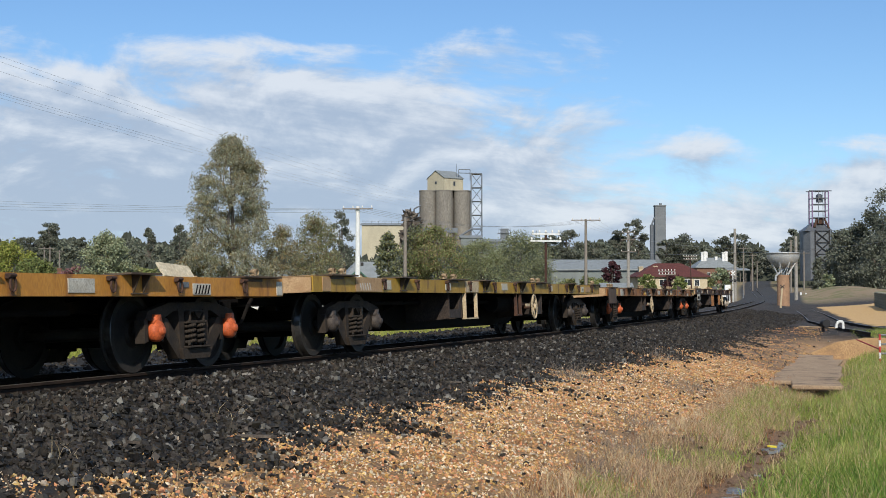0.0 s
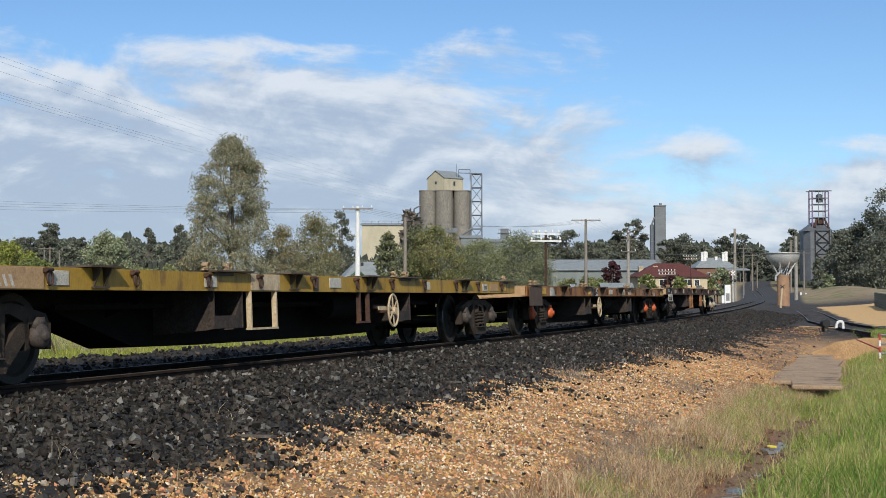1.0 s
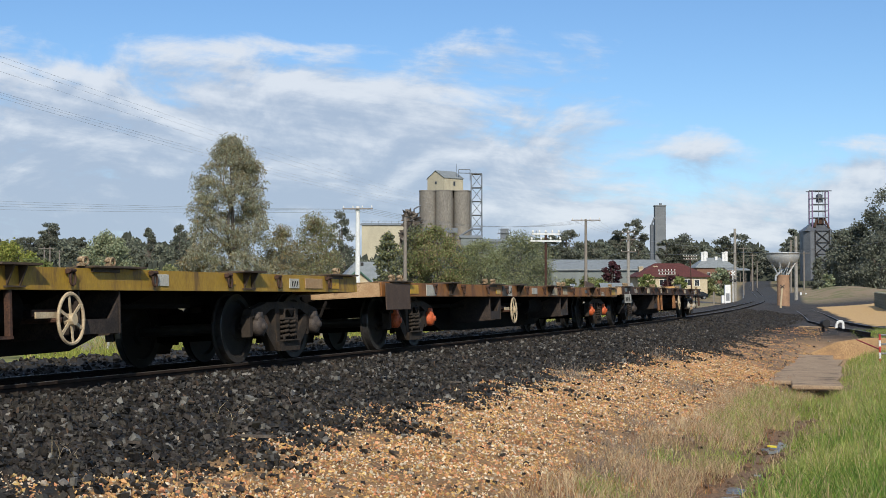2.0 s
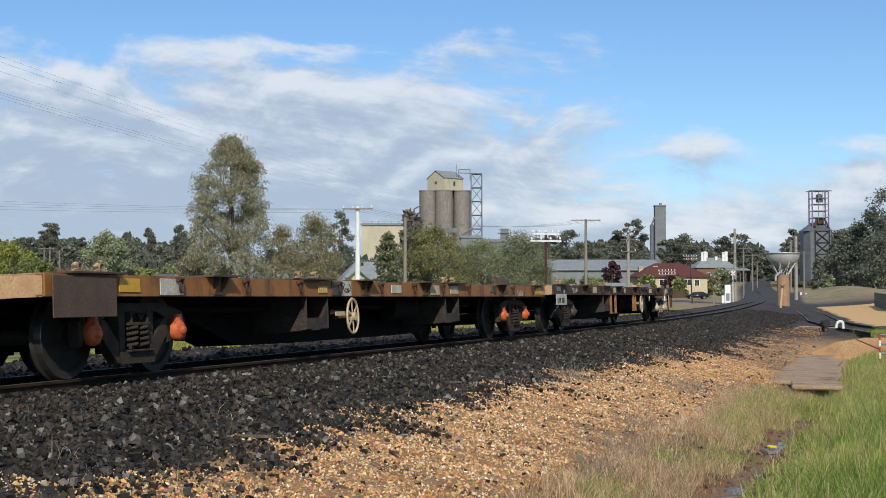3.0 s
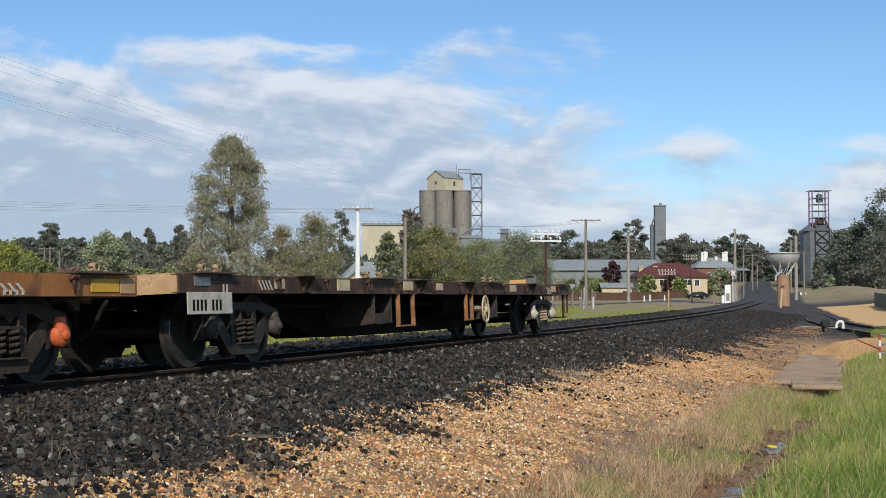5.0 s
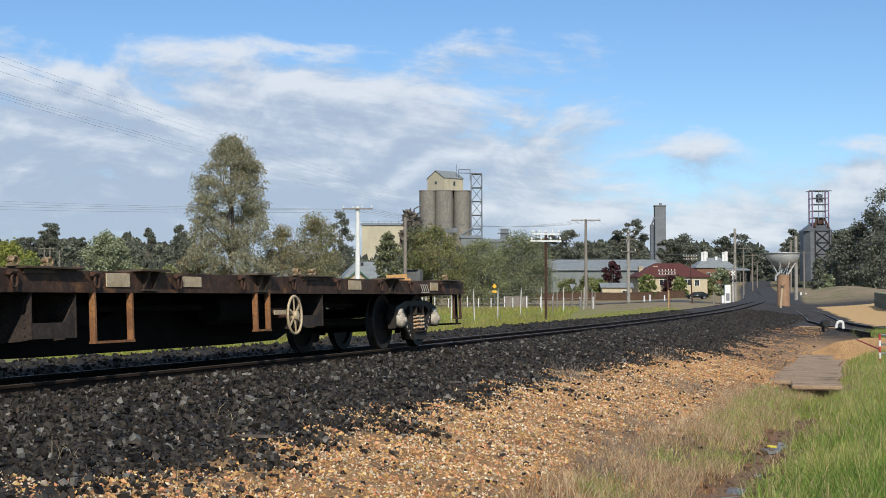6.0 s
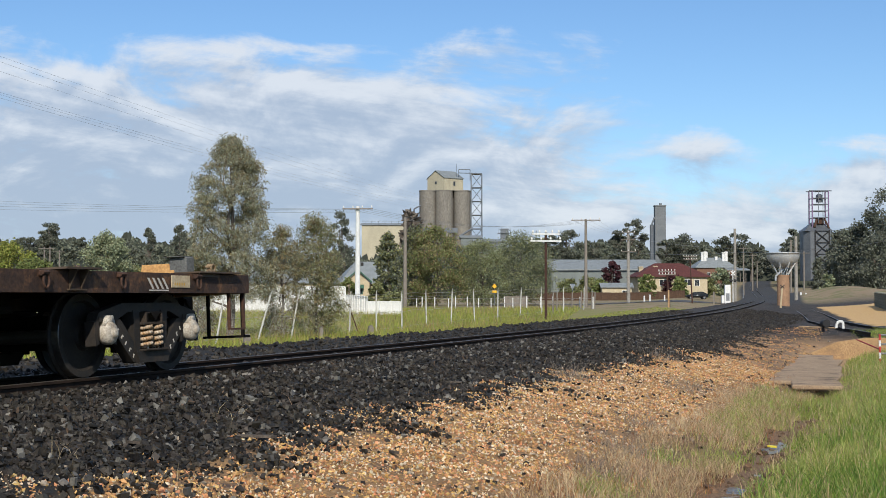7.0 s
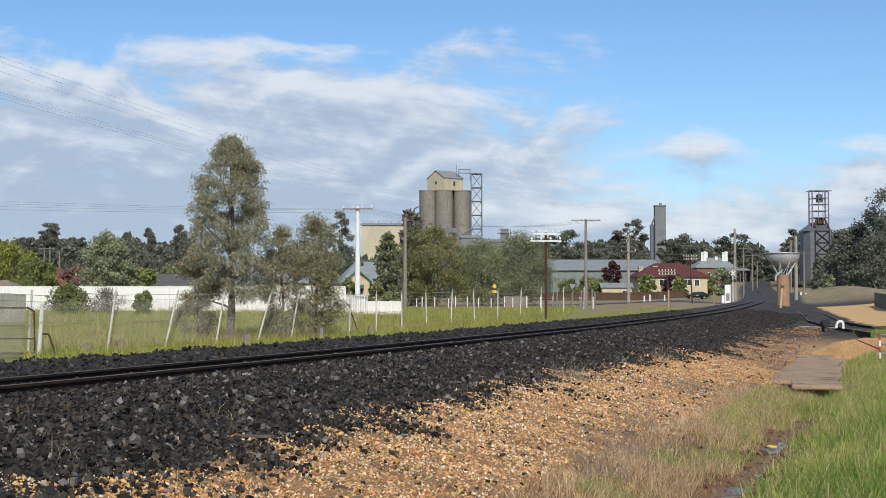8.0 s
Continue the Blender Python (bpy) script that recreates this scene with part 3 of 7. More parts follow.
        box(bm, (x - 0.12, N_ * 1.15, 0.66), (0.5, 0.03, 0.06), bev=0.01)
        part("brake_shaft", bm, RUST, w)
        bm = bmesh.new()
        box(bm, (x - 0.33, N_ * 1.3, 0.64), (0.34, 0.02, 0.05), Matrix())
        part("brake_lever", bm, CREAM, w)
    for u in details.get("pedestal", ()):
        # folding container rest: out-standing plate on two tapered webs
        x = u - h
        for sg in (-1, 1):
            bm = bmesh.new()
            prism(bm, [(x - 0.32, 1.128), (x + 0.32, 1.128), (x + 0.3, 1.15), (x - 0.3, 1.15)], "y", sg * 1.05, sg * 1.42)
            for dx in (-0.11, 0.09):
                prism(bm, [(sg * 1.3, 1.128), (sg * 1.41, 1.128), (sg * 1.38, 1.06), (sg * 1.305, 0.87)], "x", x + dx - 0.01, x + dx + 0.01)
            box(bm, (x, sg * 1.318, 0.882), (0.3, 0.035, 0.02))
            part("container_rest", bm, details["lockmat"], w)
    for u, cones in details.get("lock", ()):
        x = u - h
        for sg in (-1, 1):
            bm = bmesh.new()
            box(bm, (x, sg * 1.2, 1.137), (1.0, 0.36, 0.024), bev=0.005)
            box(bm, (x - 0.2, sg * 1.31, 1.1), (0.5, 0.03, 0.05))
            part("lock_plate", bm, details["lockmat"], w)
            for dx in cones:
                bm = bmesh.new()
                c = (x + dx, sg * 1.22, 0)
                lathe(bm, [(0.05, 1.149), (0.05, 1.16), (0.03, 1.17), (0.028, 1.195), (0.046, 1.2), (0.052, 1.215), (0.034, 1.24), (0.012, 1.25)], c=c, n=12)
                eye_ring(bm, (x + dx, sg * 1.27, 1.2), 0.045, 0.04, 0.012)
                box(bm, (x + dx - 0.07, sg * 1.26, 1.16), (0.1, 0.03, 0.025))
                part("twist_lock", bm, details["conemat"], w, smooth=False)
    for u in details.get("ring", ()):
        # lashing hook: rounded shackle on a stub plate
        x = u - h
        bm = bmesh.new()
        box(bm, (x, N_ * 1.325, 1.075), (0.11, 0.05, 0.07), bev=0.012)
        rod(bm, (x - 0.05, N_ * 1.35, 1.085), (x + 0.05, N_ * 1.35, 1.085), 0.026, n=8)
        eye_ring(bm, (x + 0.02, N_ * 1.345, 0.985), 0.045, 0.085, 0.014)
        part("lashing_hook", bm, RUST, w)
    for u, wd, z0, z1, mt in details.get("plate", ()):
        bm = bmesh.new()
        box(bm, (u + wd / 2 - h, N_ * 1.306, (z0 + z1) / 2), (wd, 0.012, z1 - z0), bev=0.003)
        part("placard", bm, mt, w)
    for u, n, st, z0, z1, lean, mt in details.get("bars", ()):
        # strokes of lettering too worn or private to spell out
        bm = bmesh.new()
        for k in range(n):
            xx = u + k * st - h
            prism(bm, [(xx, z0), (xx + st * 0.42, z0), (xx + st * 0.42 + lean, z1), (xx + lean, z1)], "y", N_ * 1.3135, N_ * 1.311)
        part("lettering", bm, mt, w)
    for u, wd, z0, z1, out in details.get("board", ()):
        bm = bmesh.new()
        box(bm, (u + wd / 2 - h, N_ * out, (z0 + z1) / 2), (wd, 0.016, z1 - z0), bev=0.004)
        part("name_board", bm, details["boardmat"], w)
    for u, wd, ht, ang, mt in details.get("flap", ()):
        # loose board standing on the deck
        bm = bmesh.new()
        box(bm, (0, 0, ht / 2), (wd, 0.03, ht), Matrix.Translation((u + wd / 2 - h, N_ * 1.1, 1.12)) @ Matrix.Rotation(radians(ang), 4, "X") @ Matrix.Rotation(radians(4), 4, "Y"), bev=0.004)
        part("deck_board", bm, mt, w)
    if details.get("sign"):
        u = details["sign"]
        x = u - h
        fc = bpy.data.curves.new("on", "FONT")
        fc.body, fc.size, fc.extrude, fc.align_x = "ON", 0.1, 0.002, "CENTER"
        to = new("lettering", fc)
        dg = bpy.context.evaluated_depsgraph_get()
        me = bpy.data.meshes.new_from_object(to.evaluated_get(dg))
        bpy.data.objects.remove(to)
        me.materials.clear()
        me.materials.append(GRIME_SHADE)
        lo = new("lettering", me)
        lo.parent = w
        lo.matrix_basis = Matrix.Translation((x, N_ * 1.3145, 0.93)) @ Matrix.Rotation(radians(90), 4, "X")
        for q in (-1, 1):
            bm = bmesh.new()
            pts = [(x + q * 0.13 * math.cos(a), N_ * 1.314, 1.0 + 0.09 * math.sin(a)) for a in np.linspace(-0.8, 0.9, 7)]
            tube(bm, pts, 0.008, n=4)
            part("direction_mark", bm, GRIME_SHADE, w)
    # end steps hang at the corners
    for e in (1,) if tail else ():
        bm = bmesh.new()
        x0 = e * (h - 0.42)
        for dx in (0.0, 0.36):
            box(bm, (x0 + e * dx, N_ * 1.24, 0.68), (0.03, 0.045, 0.4), bev=0.006)
        box(bm, (x0 + e * 0.18, N_ * 1.24, 0.485), (0.38, 0.045, 0.02))
        part("corner_step", bm, details.get("stepmat", RUST), w)
    if tail:
        bm = bmesh.new()
        for y in (-1.06, -0.56):
            box(bm, (h + 0.24, y, 0.68), (0.045, 0.04, 0.6), bev=0.008)
        box(bm, (h + 0.26, -0.81, 0.39), (0.14, 0.62, 0.03))
        part("rear_step", bm, GRIME_SHADE, w)
        # end board across the deck and the dull steel box behind it
        bm = bmesh.new()
        box(bm, (0, 0, 0.09), (0.025, 0.5, 0.18), Matrix.Translation((h - 0.16, -0.06, 1.14)) @ Matrix.Rotation(radians(14), 4, "Y"), bev=0.004)
        part("deck_board", bm, BOARD_ORANGE, w)
        bm = bmesh.new()
        box(bm, (h - 0.05, -0.36, 1.26), (0.2, 0.26, 0.26), bev=0.015)
        box(bm, (h - 0.08, -0.32, 1.4), (0.26, 0.3, 0.014))
        part("deck_box", bm, BOX_GREY, w)
        # end platform beam beyond the headstock
        bm = bmesh.new()
        box(bm, (h + 0.15, 0, 1.03), (0.3, 2.2, 0.1), bev=0.02)
        box(bm, (h + 0.17, -0.95, 0.95), (0.22, 0.24, 0.12), bev=0.02)
        part("end_platform", bm, GRIME_SHADE, w)
    # body heights over the rail, with this wagon's spring height
    for ob in w.children:
        if ob.type == "MESH" and not ob.name.startswith("coupler"):
            for v in ob.data.vertices:
                z = v.co.z if not ob.name.startswith("lettering") or ob.matrix_basis.is_identity else None
                if z is None:
                    continue
                v.co.z = float(np.interp(z, [0, 0.27, 0.46, 0.85, 1.122, 1.4], [0, 0.25, 0.445, 0.92, 1.145, 1.43])) + lift
            if not ob.matrix_basis.is_identity:
                ob.location.z += lift + 0.04
    return w


ORANGE_CAP = mat("cap_orange", (0.66, 0.14, 0.04), (0.5, 0.1, 0.03), rough=0.6, scale=8, fine=50, stain=(0.3, 0.2, 0.15), stain_amt=0.34, stain_scale=9)
SPRING_PALE = mat("spring_pale", (0.6, 0.54, 0.44), (0.42, 0.24, 0.1), rough=0.7, scale=9, fine=50, stain=(0.3, 0.13, 0.05), stain_amt=0.35, stain_scale=7)
WHITE_CAP = mat("cap_white", (0.6, 0.56, 0.48), (0.42, 0.36, 0.28), rough=0.6, scale=8, fine=50, stain=(0.15, 0.1, 0.07), stain_amt=0.35, stain_scale=5)
DULL_CAP = mat("cap_dull", (0.09, 0.07, 0.055), (0.05, 0.04, 0.035), rough=0.7, scale=8, fine=50)
P_A = mat("paint_amber", (0.56, 0.27, 0.045), (0.4, 0.17, 0.03), rough=0.6, scale=2.2, fine=30, bump=0.2, stain=(0.12, 0.055, 0.03), stain_amt=0.42, stain_scale=2.2, stretch=(1.6, 1, 0.5), grit=0.85)
P_B = mat("paint_yellow", (0.45, 0.28, 0.03), (0.31, 0.18, 0.028), rough=0.6, scale=2.2, fine=30, bump=0.2, stain=(0.09, 0.05, 0.03), stain_amt=0.42, stain_scale=2.2, stretch=(1.6, 1, 0.5), grit=0.85)
P_C = mat("paint_orange_rust", (0.36, 0.15, 0.035), (0.24, 0.1, 0.03), rough=0.68, scale=1.6, fine=30, bump=0.3, stain=(0.09, 0.04, 0.025), stain_amt=0.42, stain_scale=1.8, stretch=(1.6, 1, 0.5), grit=0.85)
P_D = mat("paint_dark_rust", (0.095, 0.048, 0.026), (0.035, 0.021, 0.016), rough=0.78, scale=3.2, fine=26, bump=0.4, stain=(0.2, 0.095, 0.04), stain_amt=0.4, stain_scale=4.5)
LOCK_Y = mat("lock_dark", (0.05, 0.035, 0.025), (0.09, 0.06, 0.035), rough=0.7, scale=6, fine=40)
CONE = mat("lock_cone", (0.5, 0.37, 0.22), (0.16, 0.1, 0.05), rough=0.7, scale=20, fine=60)
YELLOW = mat("panel_yellow", (0.6, 0.36, 0.03), (0.5, 0.28, 0.03), rough=0.6, scale=6, fine=40, stain=(0.12, 0.06, 0.03), stain_amt=0.3, stain_scale=5, grit=0.85)
ENDTAN = mat("end_tan", (0.5, 0.34, 0.18), (0.36, 0.22, 0.11), rough=0.7, scale=4, fine=40, stain=(0.12, 0.06, 0.04), stain_amt=0.35, stain_scale=3, grit=0.85)

GALV = mat("dull_zinc", (0.3, 0.31, 0.32), (0.22, 0.225, 0.23), rough=0.5, metal=0.6, scale=5, fine=40)
BOX_GREY = mat("box_grey", (0.16, 0.165, 0.155), (0.1, 0.1, 0.095), rough=0.7, scale=4, fine=40, stain=(0.06, 0.05, 0.04), stain_amt=0.3, stain_scale=5)
BROWN_BOARD = mat("board_brown", (0.12, 0.075, 0.05), (0.085, 0.055, 0.04), rough=0.8, scale=3, fine=40)
PALE_BOARD = mat("board_pale", (0.66, 0.58, 0.42), (0.55, 0.47, 0.33), rough=0.75, scale=4, fine=30)
BOARD_ORANGE = mat("board_orange", (0.62, 0.36, 0.13), (0.5, 0.26, 0.09), rough=0.7, scale=4, fine=30, stain=(0.25, 0.12, 0.06), stain_amt=0.35, stain_scale=6)
DARK_PATCH = mat("patch_dark", (0.06, 0.06, 0.06), (0.09, 0.08, 0.07), rough=0.7, scale=6, fine=40)
STIRRUP_O = mat("stirrup_orange", (0.36, 0.17, 0.06), (0.2, 0.09, 0.04), rough=0.75, scale=5, fine=40)
DET_A = dict(
    ring=(2.75, 4.35, 6.0, 7.4, 9.1, 10.68, 12.18, 13.75, 15.42, 16.77, 18.32),
    gusset=(6.24, 12.37),
    pedestal=(3.7, 8.5, 11.3, 15.98),
    lock=((1.05, (-0.2, 0.2)), (6.65, (-0.5, 0.05)), (13.05, (-0.5, 0.0)), (18.79, (0.0,))),
    end=ENDTAN,
    lockmat=LOCK_Y,
    conemat=CONE,
    boardmat=WHITE,
    wheel=(),
    plate=((14.69, 0.46, 0.89, 1.07, WHITE), (16.83, 0.21, 0.97, 1.05, GALV), (17.13, 0.41, 0.87, 1.03, WHITE), (19.26, 0.16, 0.86, 1.08, WHITE)),
    bars=((17.17, 5, 0.07, 0.88, 1.01, 0.05, GRIME_SHADE),),
    flap=((16.86, 0.66, 0.2, -35, PALE_BOARD),),
)
DET_B = dict(
    ring=(2.74, 4.34, 5.99, 7.38, 9.08, 10.66, 12.15, 13.71, 15.44, 16.79, 18.38),
    gusset=(6.24, 12.37),
    pedestal=(3.69, 8.48, 11.27, 16.0),
    lock=((1.05, (-0.2, 0.2)), (6.63, (-0.5, 0.05)), (13.01, (-0.5, 0.0)), (18.86, (0.0,))),
    end=ENDTAN,
    lockmat=LOCK_Y,
    conemat=CONE,
    boardmat=WHITE,
    wheel=(12.1,),
    stirrup=((7.18, 0.74, 0.4, CREAM), (10.86, 0.36, 0.38, RUST)),
    plate=((1.59, 1.12, 0.855, 1.115, ENDTAN), (2.77, 0.36, 0.9, 1.08, WHITE), (5.96, 0.3, 0.9, 1.06, WHITE), (7.18, 0.85, 0.86, 1.115, CREAM), (9.13, 0.18, 0.86, 1.1, DARK_PATCH), (9.7, 0.42, 0.92, 1.09, WHITE), (13.78, 0.3, 0.91, 1.07, WHITE), (17.17, 0.3, 0.9, 1.06, WHITE), (17.66, 0.56, 0.9, 1.07, ENDTAN), (18.48, 0.3, 0.9, 1.08, YELLOW), (0.32, 0.3, 0.86, 1.11, ENDTAN)),
    bars=((1.79, 5, 0.1, 0.88, 1.02, -0.05, CHALK), (17.23, 3, 0.07, 0.93, 1.02, 0.03, GRIME_SHADE), (15.53, 1, 0.3, 0.95, 1.0, 0.0, YELLOW)),
)
DET_C = dict(
    ring=(2.59, 4.28, 5.92, 7.31, 9.0, 10.57, 12.06, 13.6, 15.31, 16.68, 18.28),
    gusset=(6.24, 12.37),
    pedestal=(3.59, 8.4, 11.18, 15.88),
    lock=((0.86, (-0.2, 0.2)), (6.57, (-0.5, 0.05)), (12.91, (-0.5, 0.0)), (18.76, (0.0,))),
    end=ENDTAN,
    lockmat=LOCK_Y,
    conemat=CONE,
    boardmat=BROWN_BOARD,
    wheel=(7.71,),
    board=((0.06, 1.15, 0.67, 1.1, 1.345),),
    sign=7.63,
    plate=((1.34, 0.42, 0.9, 1.08, YELLOW), (2.19, 0.52, 0.86, 1.09, WHITE), (6.59, 0.32, 0.9, 1.02, YELLOW), (7.07, 0.34, 0.86, 1.11, DARK_PATCH), (7.43, 0.38, 0.855, 1.118, WHITE), (9.52, 0.46, 0.91, 1.07, WHITE), (12.56, 0.44, 0.9, 1.08, CREAM), (15.05, 0.26, 0.95, 1.04, GALV), (18.6, 0.5, 0.9, 1.07, YELLOW), (19.12, 0.28, 0.88, 1.08, ENDTAN), (11.43, 0.5, 0.88, 1.08, CREAM)),
    bars=((17.12, 5, 0.09, 0.862, 0.92, 0.0, CHALK), (17.12, 4, 0.12, 0.9, 1.0, -0.1, CHALK), (6.64, 4, 0.07, 0.92, 1.0, 0.02, CREAM)),
    flap=((16.14, 1.1, 0.16, -10, BROWN_BOARD),),
)
DET_D = dict(
    ring=(2.59, 4.23, 5.87, 7.26, 8.96, 10.53, 12.02, 13.54, 15.23, 16.57, 18.14),
    gusset=(6.24, 12.37),
    pedestal=(3.56, 8.36, 11.14, 15.79),
    lock=((0.85, (-0.2, 0.2)), (6.52, (-0.5, 0.05)), (12.86, (-0.5, 0.0)), (18.62, (0.0,))),
    end=ENDTAN,
    lockmat=LOCK_Y,
    conemat=CONE,
    boardmat=WHITE,
    wheel=(12.0,),
    board=((0.11, 1.12, 0.64, 0.86, 1.335),),
    stirrup=((7.3, 0.72, 0.44, STIRRUP_O), (11.01, 0.36, 0.4, STIRRUP_O)),
    stepmat=RUST,
    plate=((4.67, 0.48, 0.9, 1.1, CREAM), (7.51, 0.46, 0.92, 1.1, CREAM), (9.09, 0.46, 0.93, 1.08, CREAM), (14.02, 0.48, 0.92, 1.09, CREAM), (17.61, 0.4, 0.92, 1.09, CREAM), (2.54, 0.3, 0.92, 1.08, CREAM), (0.34, 0.4, 0.95, 1.09, GALV)),
    bars=((17.2, 4, 0.1, 0.9, 1.05, -0.1, CHALK), (17.14, 1, 0.95, 0.872, 0.89, 0.0, CHALK), (2.13, 4, 0.1, 0.9, 1.05, -0.1, CHALK), (17.67, 5, 0.05, 0.95, 0.99, 0.0, YELLOW), (1.05, 2, 0.09, 0.86, 0.98, 0.0, CHALK)),
)
WAGONS = []
for lb, pt, cp, sp, det, tl, up in (
        ("amber-painted skeletal container flat wagon with orange axle caps", P_A, (DULL_CAP, ORANGE_CAP), (BOGIE_IRON, BOGIE_IRON), DET_A, False, -0.052),
        ("yellow-painted skeletal container flat wagon with grimy bogies", P_B, (DULL_CAP, DULL_CAP), (BOGIE_IRON, BOGIE_IRON), DET_B, False, 0.013),
        ("rusty orange container flat wagon with cream brake wheel", P_C, (ORANGE_CAP, ORANGE_CAP), (BOGIE_IRON, BOGIE_IRON), DET_C, False, -0.052),
        ("dark rusty container flat wagon with white axle caps", P_D, (DULL_CAP, WHITE_CAP), (BOGIE_IRON, SPRING_PALE), DET_D, True, -0.013)):
    WAGONS.append(wagon("flat_wagon", lb, pt, cp, sp, det, tl, up))
# worn code on the tail wagon's hanging board
bm = bmesh.new()
for k in range(8):
    if k != 4:
        box(bm, (0.25 + 0.095 * k - WLEN / 2, -1.345, 0.76), (0.05, 0.004, 0.13))
part("lettering", bm, GRIME_SHADE, WAGONS[3])
WAGON_MID = [-3.32, 17.11, 37.60, 57.93]


# ---- loose ground cover ----
def scatter(n, s0, s1, l0, l1, seed, keep=None):
    """n places between two lengths and two offsets of the line, denser towards the viewer."""
    rng = np.random.default_rng(seed)
    s = s0 + (s1 - s0) * rng.random(n) ** 1.6
    l = l0 + (l1 - l0) * rng.random(n)
    px, py, t = (np.interp(s, _S, q) for q in (_x, _y, _th))
    x, y = px + l * np.sin(t), py - l * np.cos(t)
    ok = np.ones(n, bool) if keep is None else keep(x, y, s, l, rng)
    return x[ok], y[ok], s[ok], l[ok], rng


CUBE = np.array([(-1, -1, -1), (1, -1, -1), (1, 1, -1), (-1, 1, -1), (-1, -1, 1), (1, -1, 1), (1, 1, 1), (-1, 1, 1)], float) * 0.62
CUBE_F = np.array([(0, 3, 2, 1), (4, 5, 6, 7), (0, 1, 5, 4), (1, 2, 6, 5), (2, 3, 7, 6), (3, 0, 4, 7)])
CHIP = CUBE * np.array([3.2, 0.55, 0.4])
OCTA = np.array([(1, 0, 0), (-1, 0, 0), (0, 1, 0), (0, -1, 0), (0, 0, 1), (0, 0, -1)], float)
OCTA_F = np.array([(0, 2, 4), (2, 1, 4), (1, 3, 4), (3, 0, 4), (2, 0, 5), (1, 2, 5), (3, 1, 5), (0, 3, 5)])


def stones(name, label, x, y, rng, smin, smax, base, faces, material, sink=0.2, zfun=None, heap=1.0):
    n = len(x)
    size = smin + (smax - smin) * rng.random(n) ** 2
    v = base[None] * (1 + (0.8 if len(base) == 8 else 0.42) * (rng.random((n, len(base), 3)) - 0.5))
    v *= (size[:, None] * (0.4 + 1.15 * rng.random((n, 3))))[:, None, :]
    a, b, c = (rng.random((3, n)) * 2 * math.pi)
    b = (b - math.pi) * 0.8
    ca, sa, cb, sb, cc, sc = np.cos(a), np.sin(a), np.cos(b), np.sin(b), np.cos(c), np.sin(c)
    R = np.stack([np.stack([ca * cb, ca * sb * sc - sa * cc, ca * sb * cc + sa * sc], -1),
                  np.stack([sa * cb, sa * sb * sc + ca * cc, sa * sb * cc - ca * sc], -1),
                  np.stack([-sb, cb * sc, cb * cc], -1)], 1)
    v = np.einsum("nij,nkj->nki", R, v)
    z = (height(x, y) if zfun is None else zfun(x, y)) + size * (0.45 - sink) * rng.random(n) * heap
    v += np.stack([x, y, z], -1)[:, None, :]
    k = len(base)
    f = (faces[None] + (np.arange(n) * k)[:, None, None]).reshape(-1, faces.shape[1])
    ob = mesh_np(name, v.reshape(-1, 3), f, material)
    return tagged(ob, label, "gravel", kind="stuff")


BASALT = mat("basalt", (0.006, 0.0052, 0.0045), (0.04, 0.033, 0.025), rough=0.6, scale=9, fine=50, bump=0.3, per="island", hue_var=0.02, spread=0.95, spec=0.3)
QUARTZ = mat("ochre_gravel", (0.37, 0.17, 0.052), (0.54, 0.32, 0.14), rough=0.75, scale=5, fine=40, bump=0.15, per="island", hue_var=0.025, spread=0.6)
CREAM_STONE = mat("cream_gravel", (0.52, 0.4, 0.25), (0.66, 0.56, 0.41), rough=0.75, scale=5, fine=40, bump=0.15, per="island", hue_var=0.02, spread=0.5)
GREY_STONE = mat("grey_basalt", (0.075, 0.072, 0.066), (0.15, 0.14, 0.12), rough=0.6, scale=8, fine=50, bump=0.2, per="island", hue_var=0.02, spread=0.6)
SCRAP_CHIP = mat("sleeper_chip", (0.13, 0.085, 0.055), (0.06, 0.042, 0.03), rough=0.9, scale=6, fine=40, bump=0.2, per="island", spread=0.6)
PALE = mat("pale_stone", (0.4, 0.34, 0.26), (0.24, 0.19, 0.14), rough=0.75, scale=6, fine=40, bump=0.15, per="island")


def edge_noise(x, y):
    return wob(x, y, 0.8, 0.3) + wob(x, y, 2.9, 0.22)


def tan_edge(x, y, s):
    """Offset at which the dark ballast gives way to ochre gravel."""
    return np.interp(s, [-8, 0, 6, 12, 20, 30, 45], [4.3, 4.05, 3.85, 3.85, 4.3, 4.4, 4.7]) + 1.25 * edge_noise(x, y)


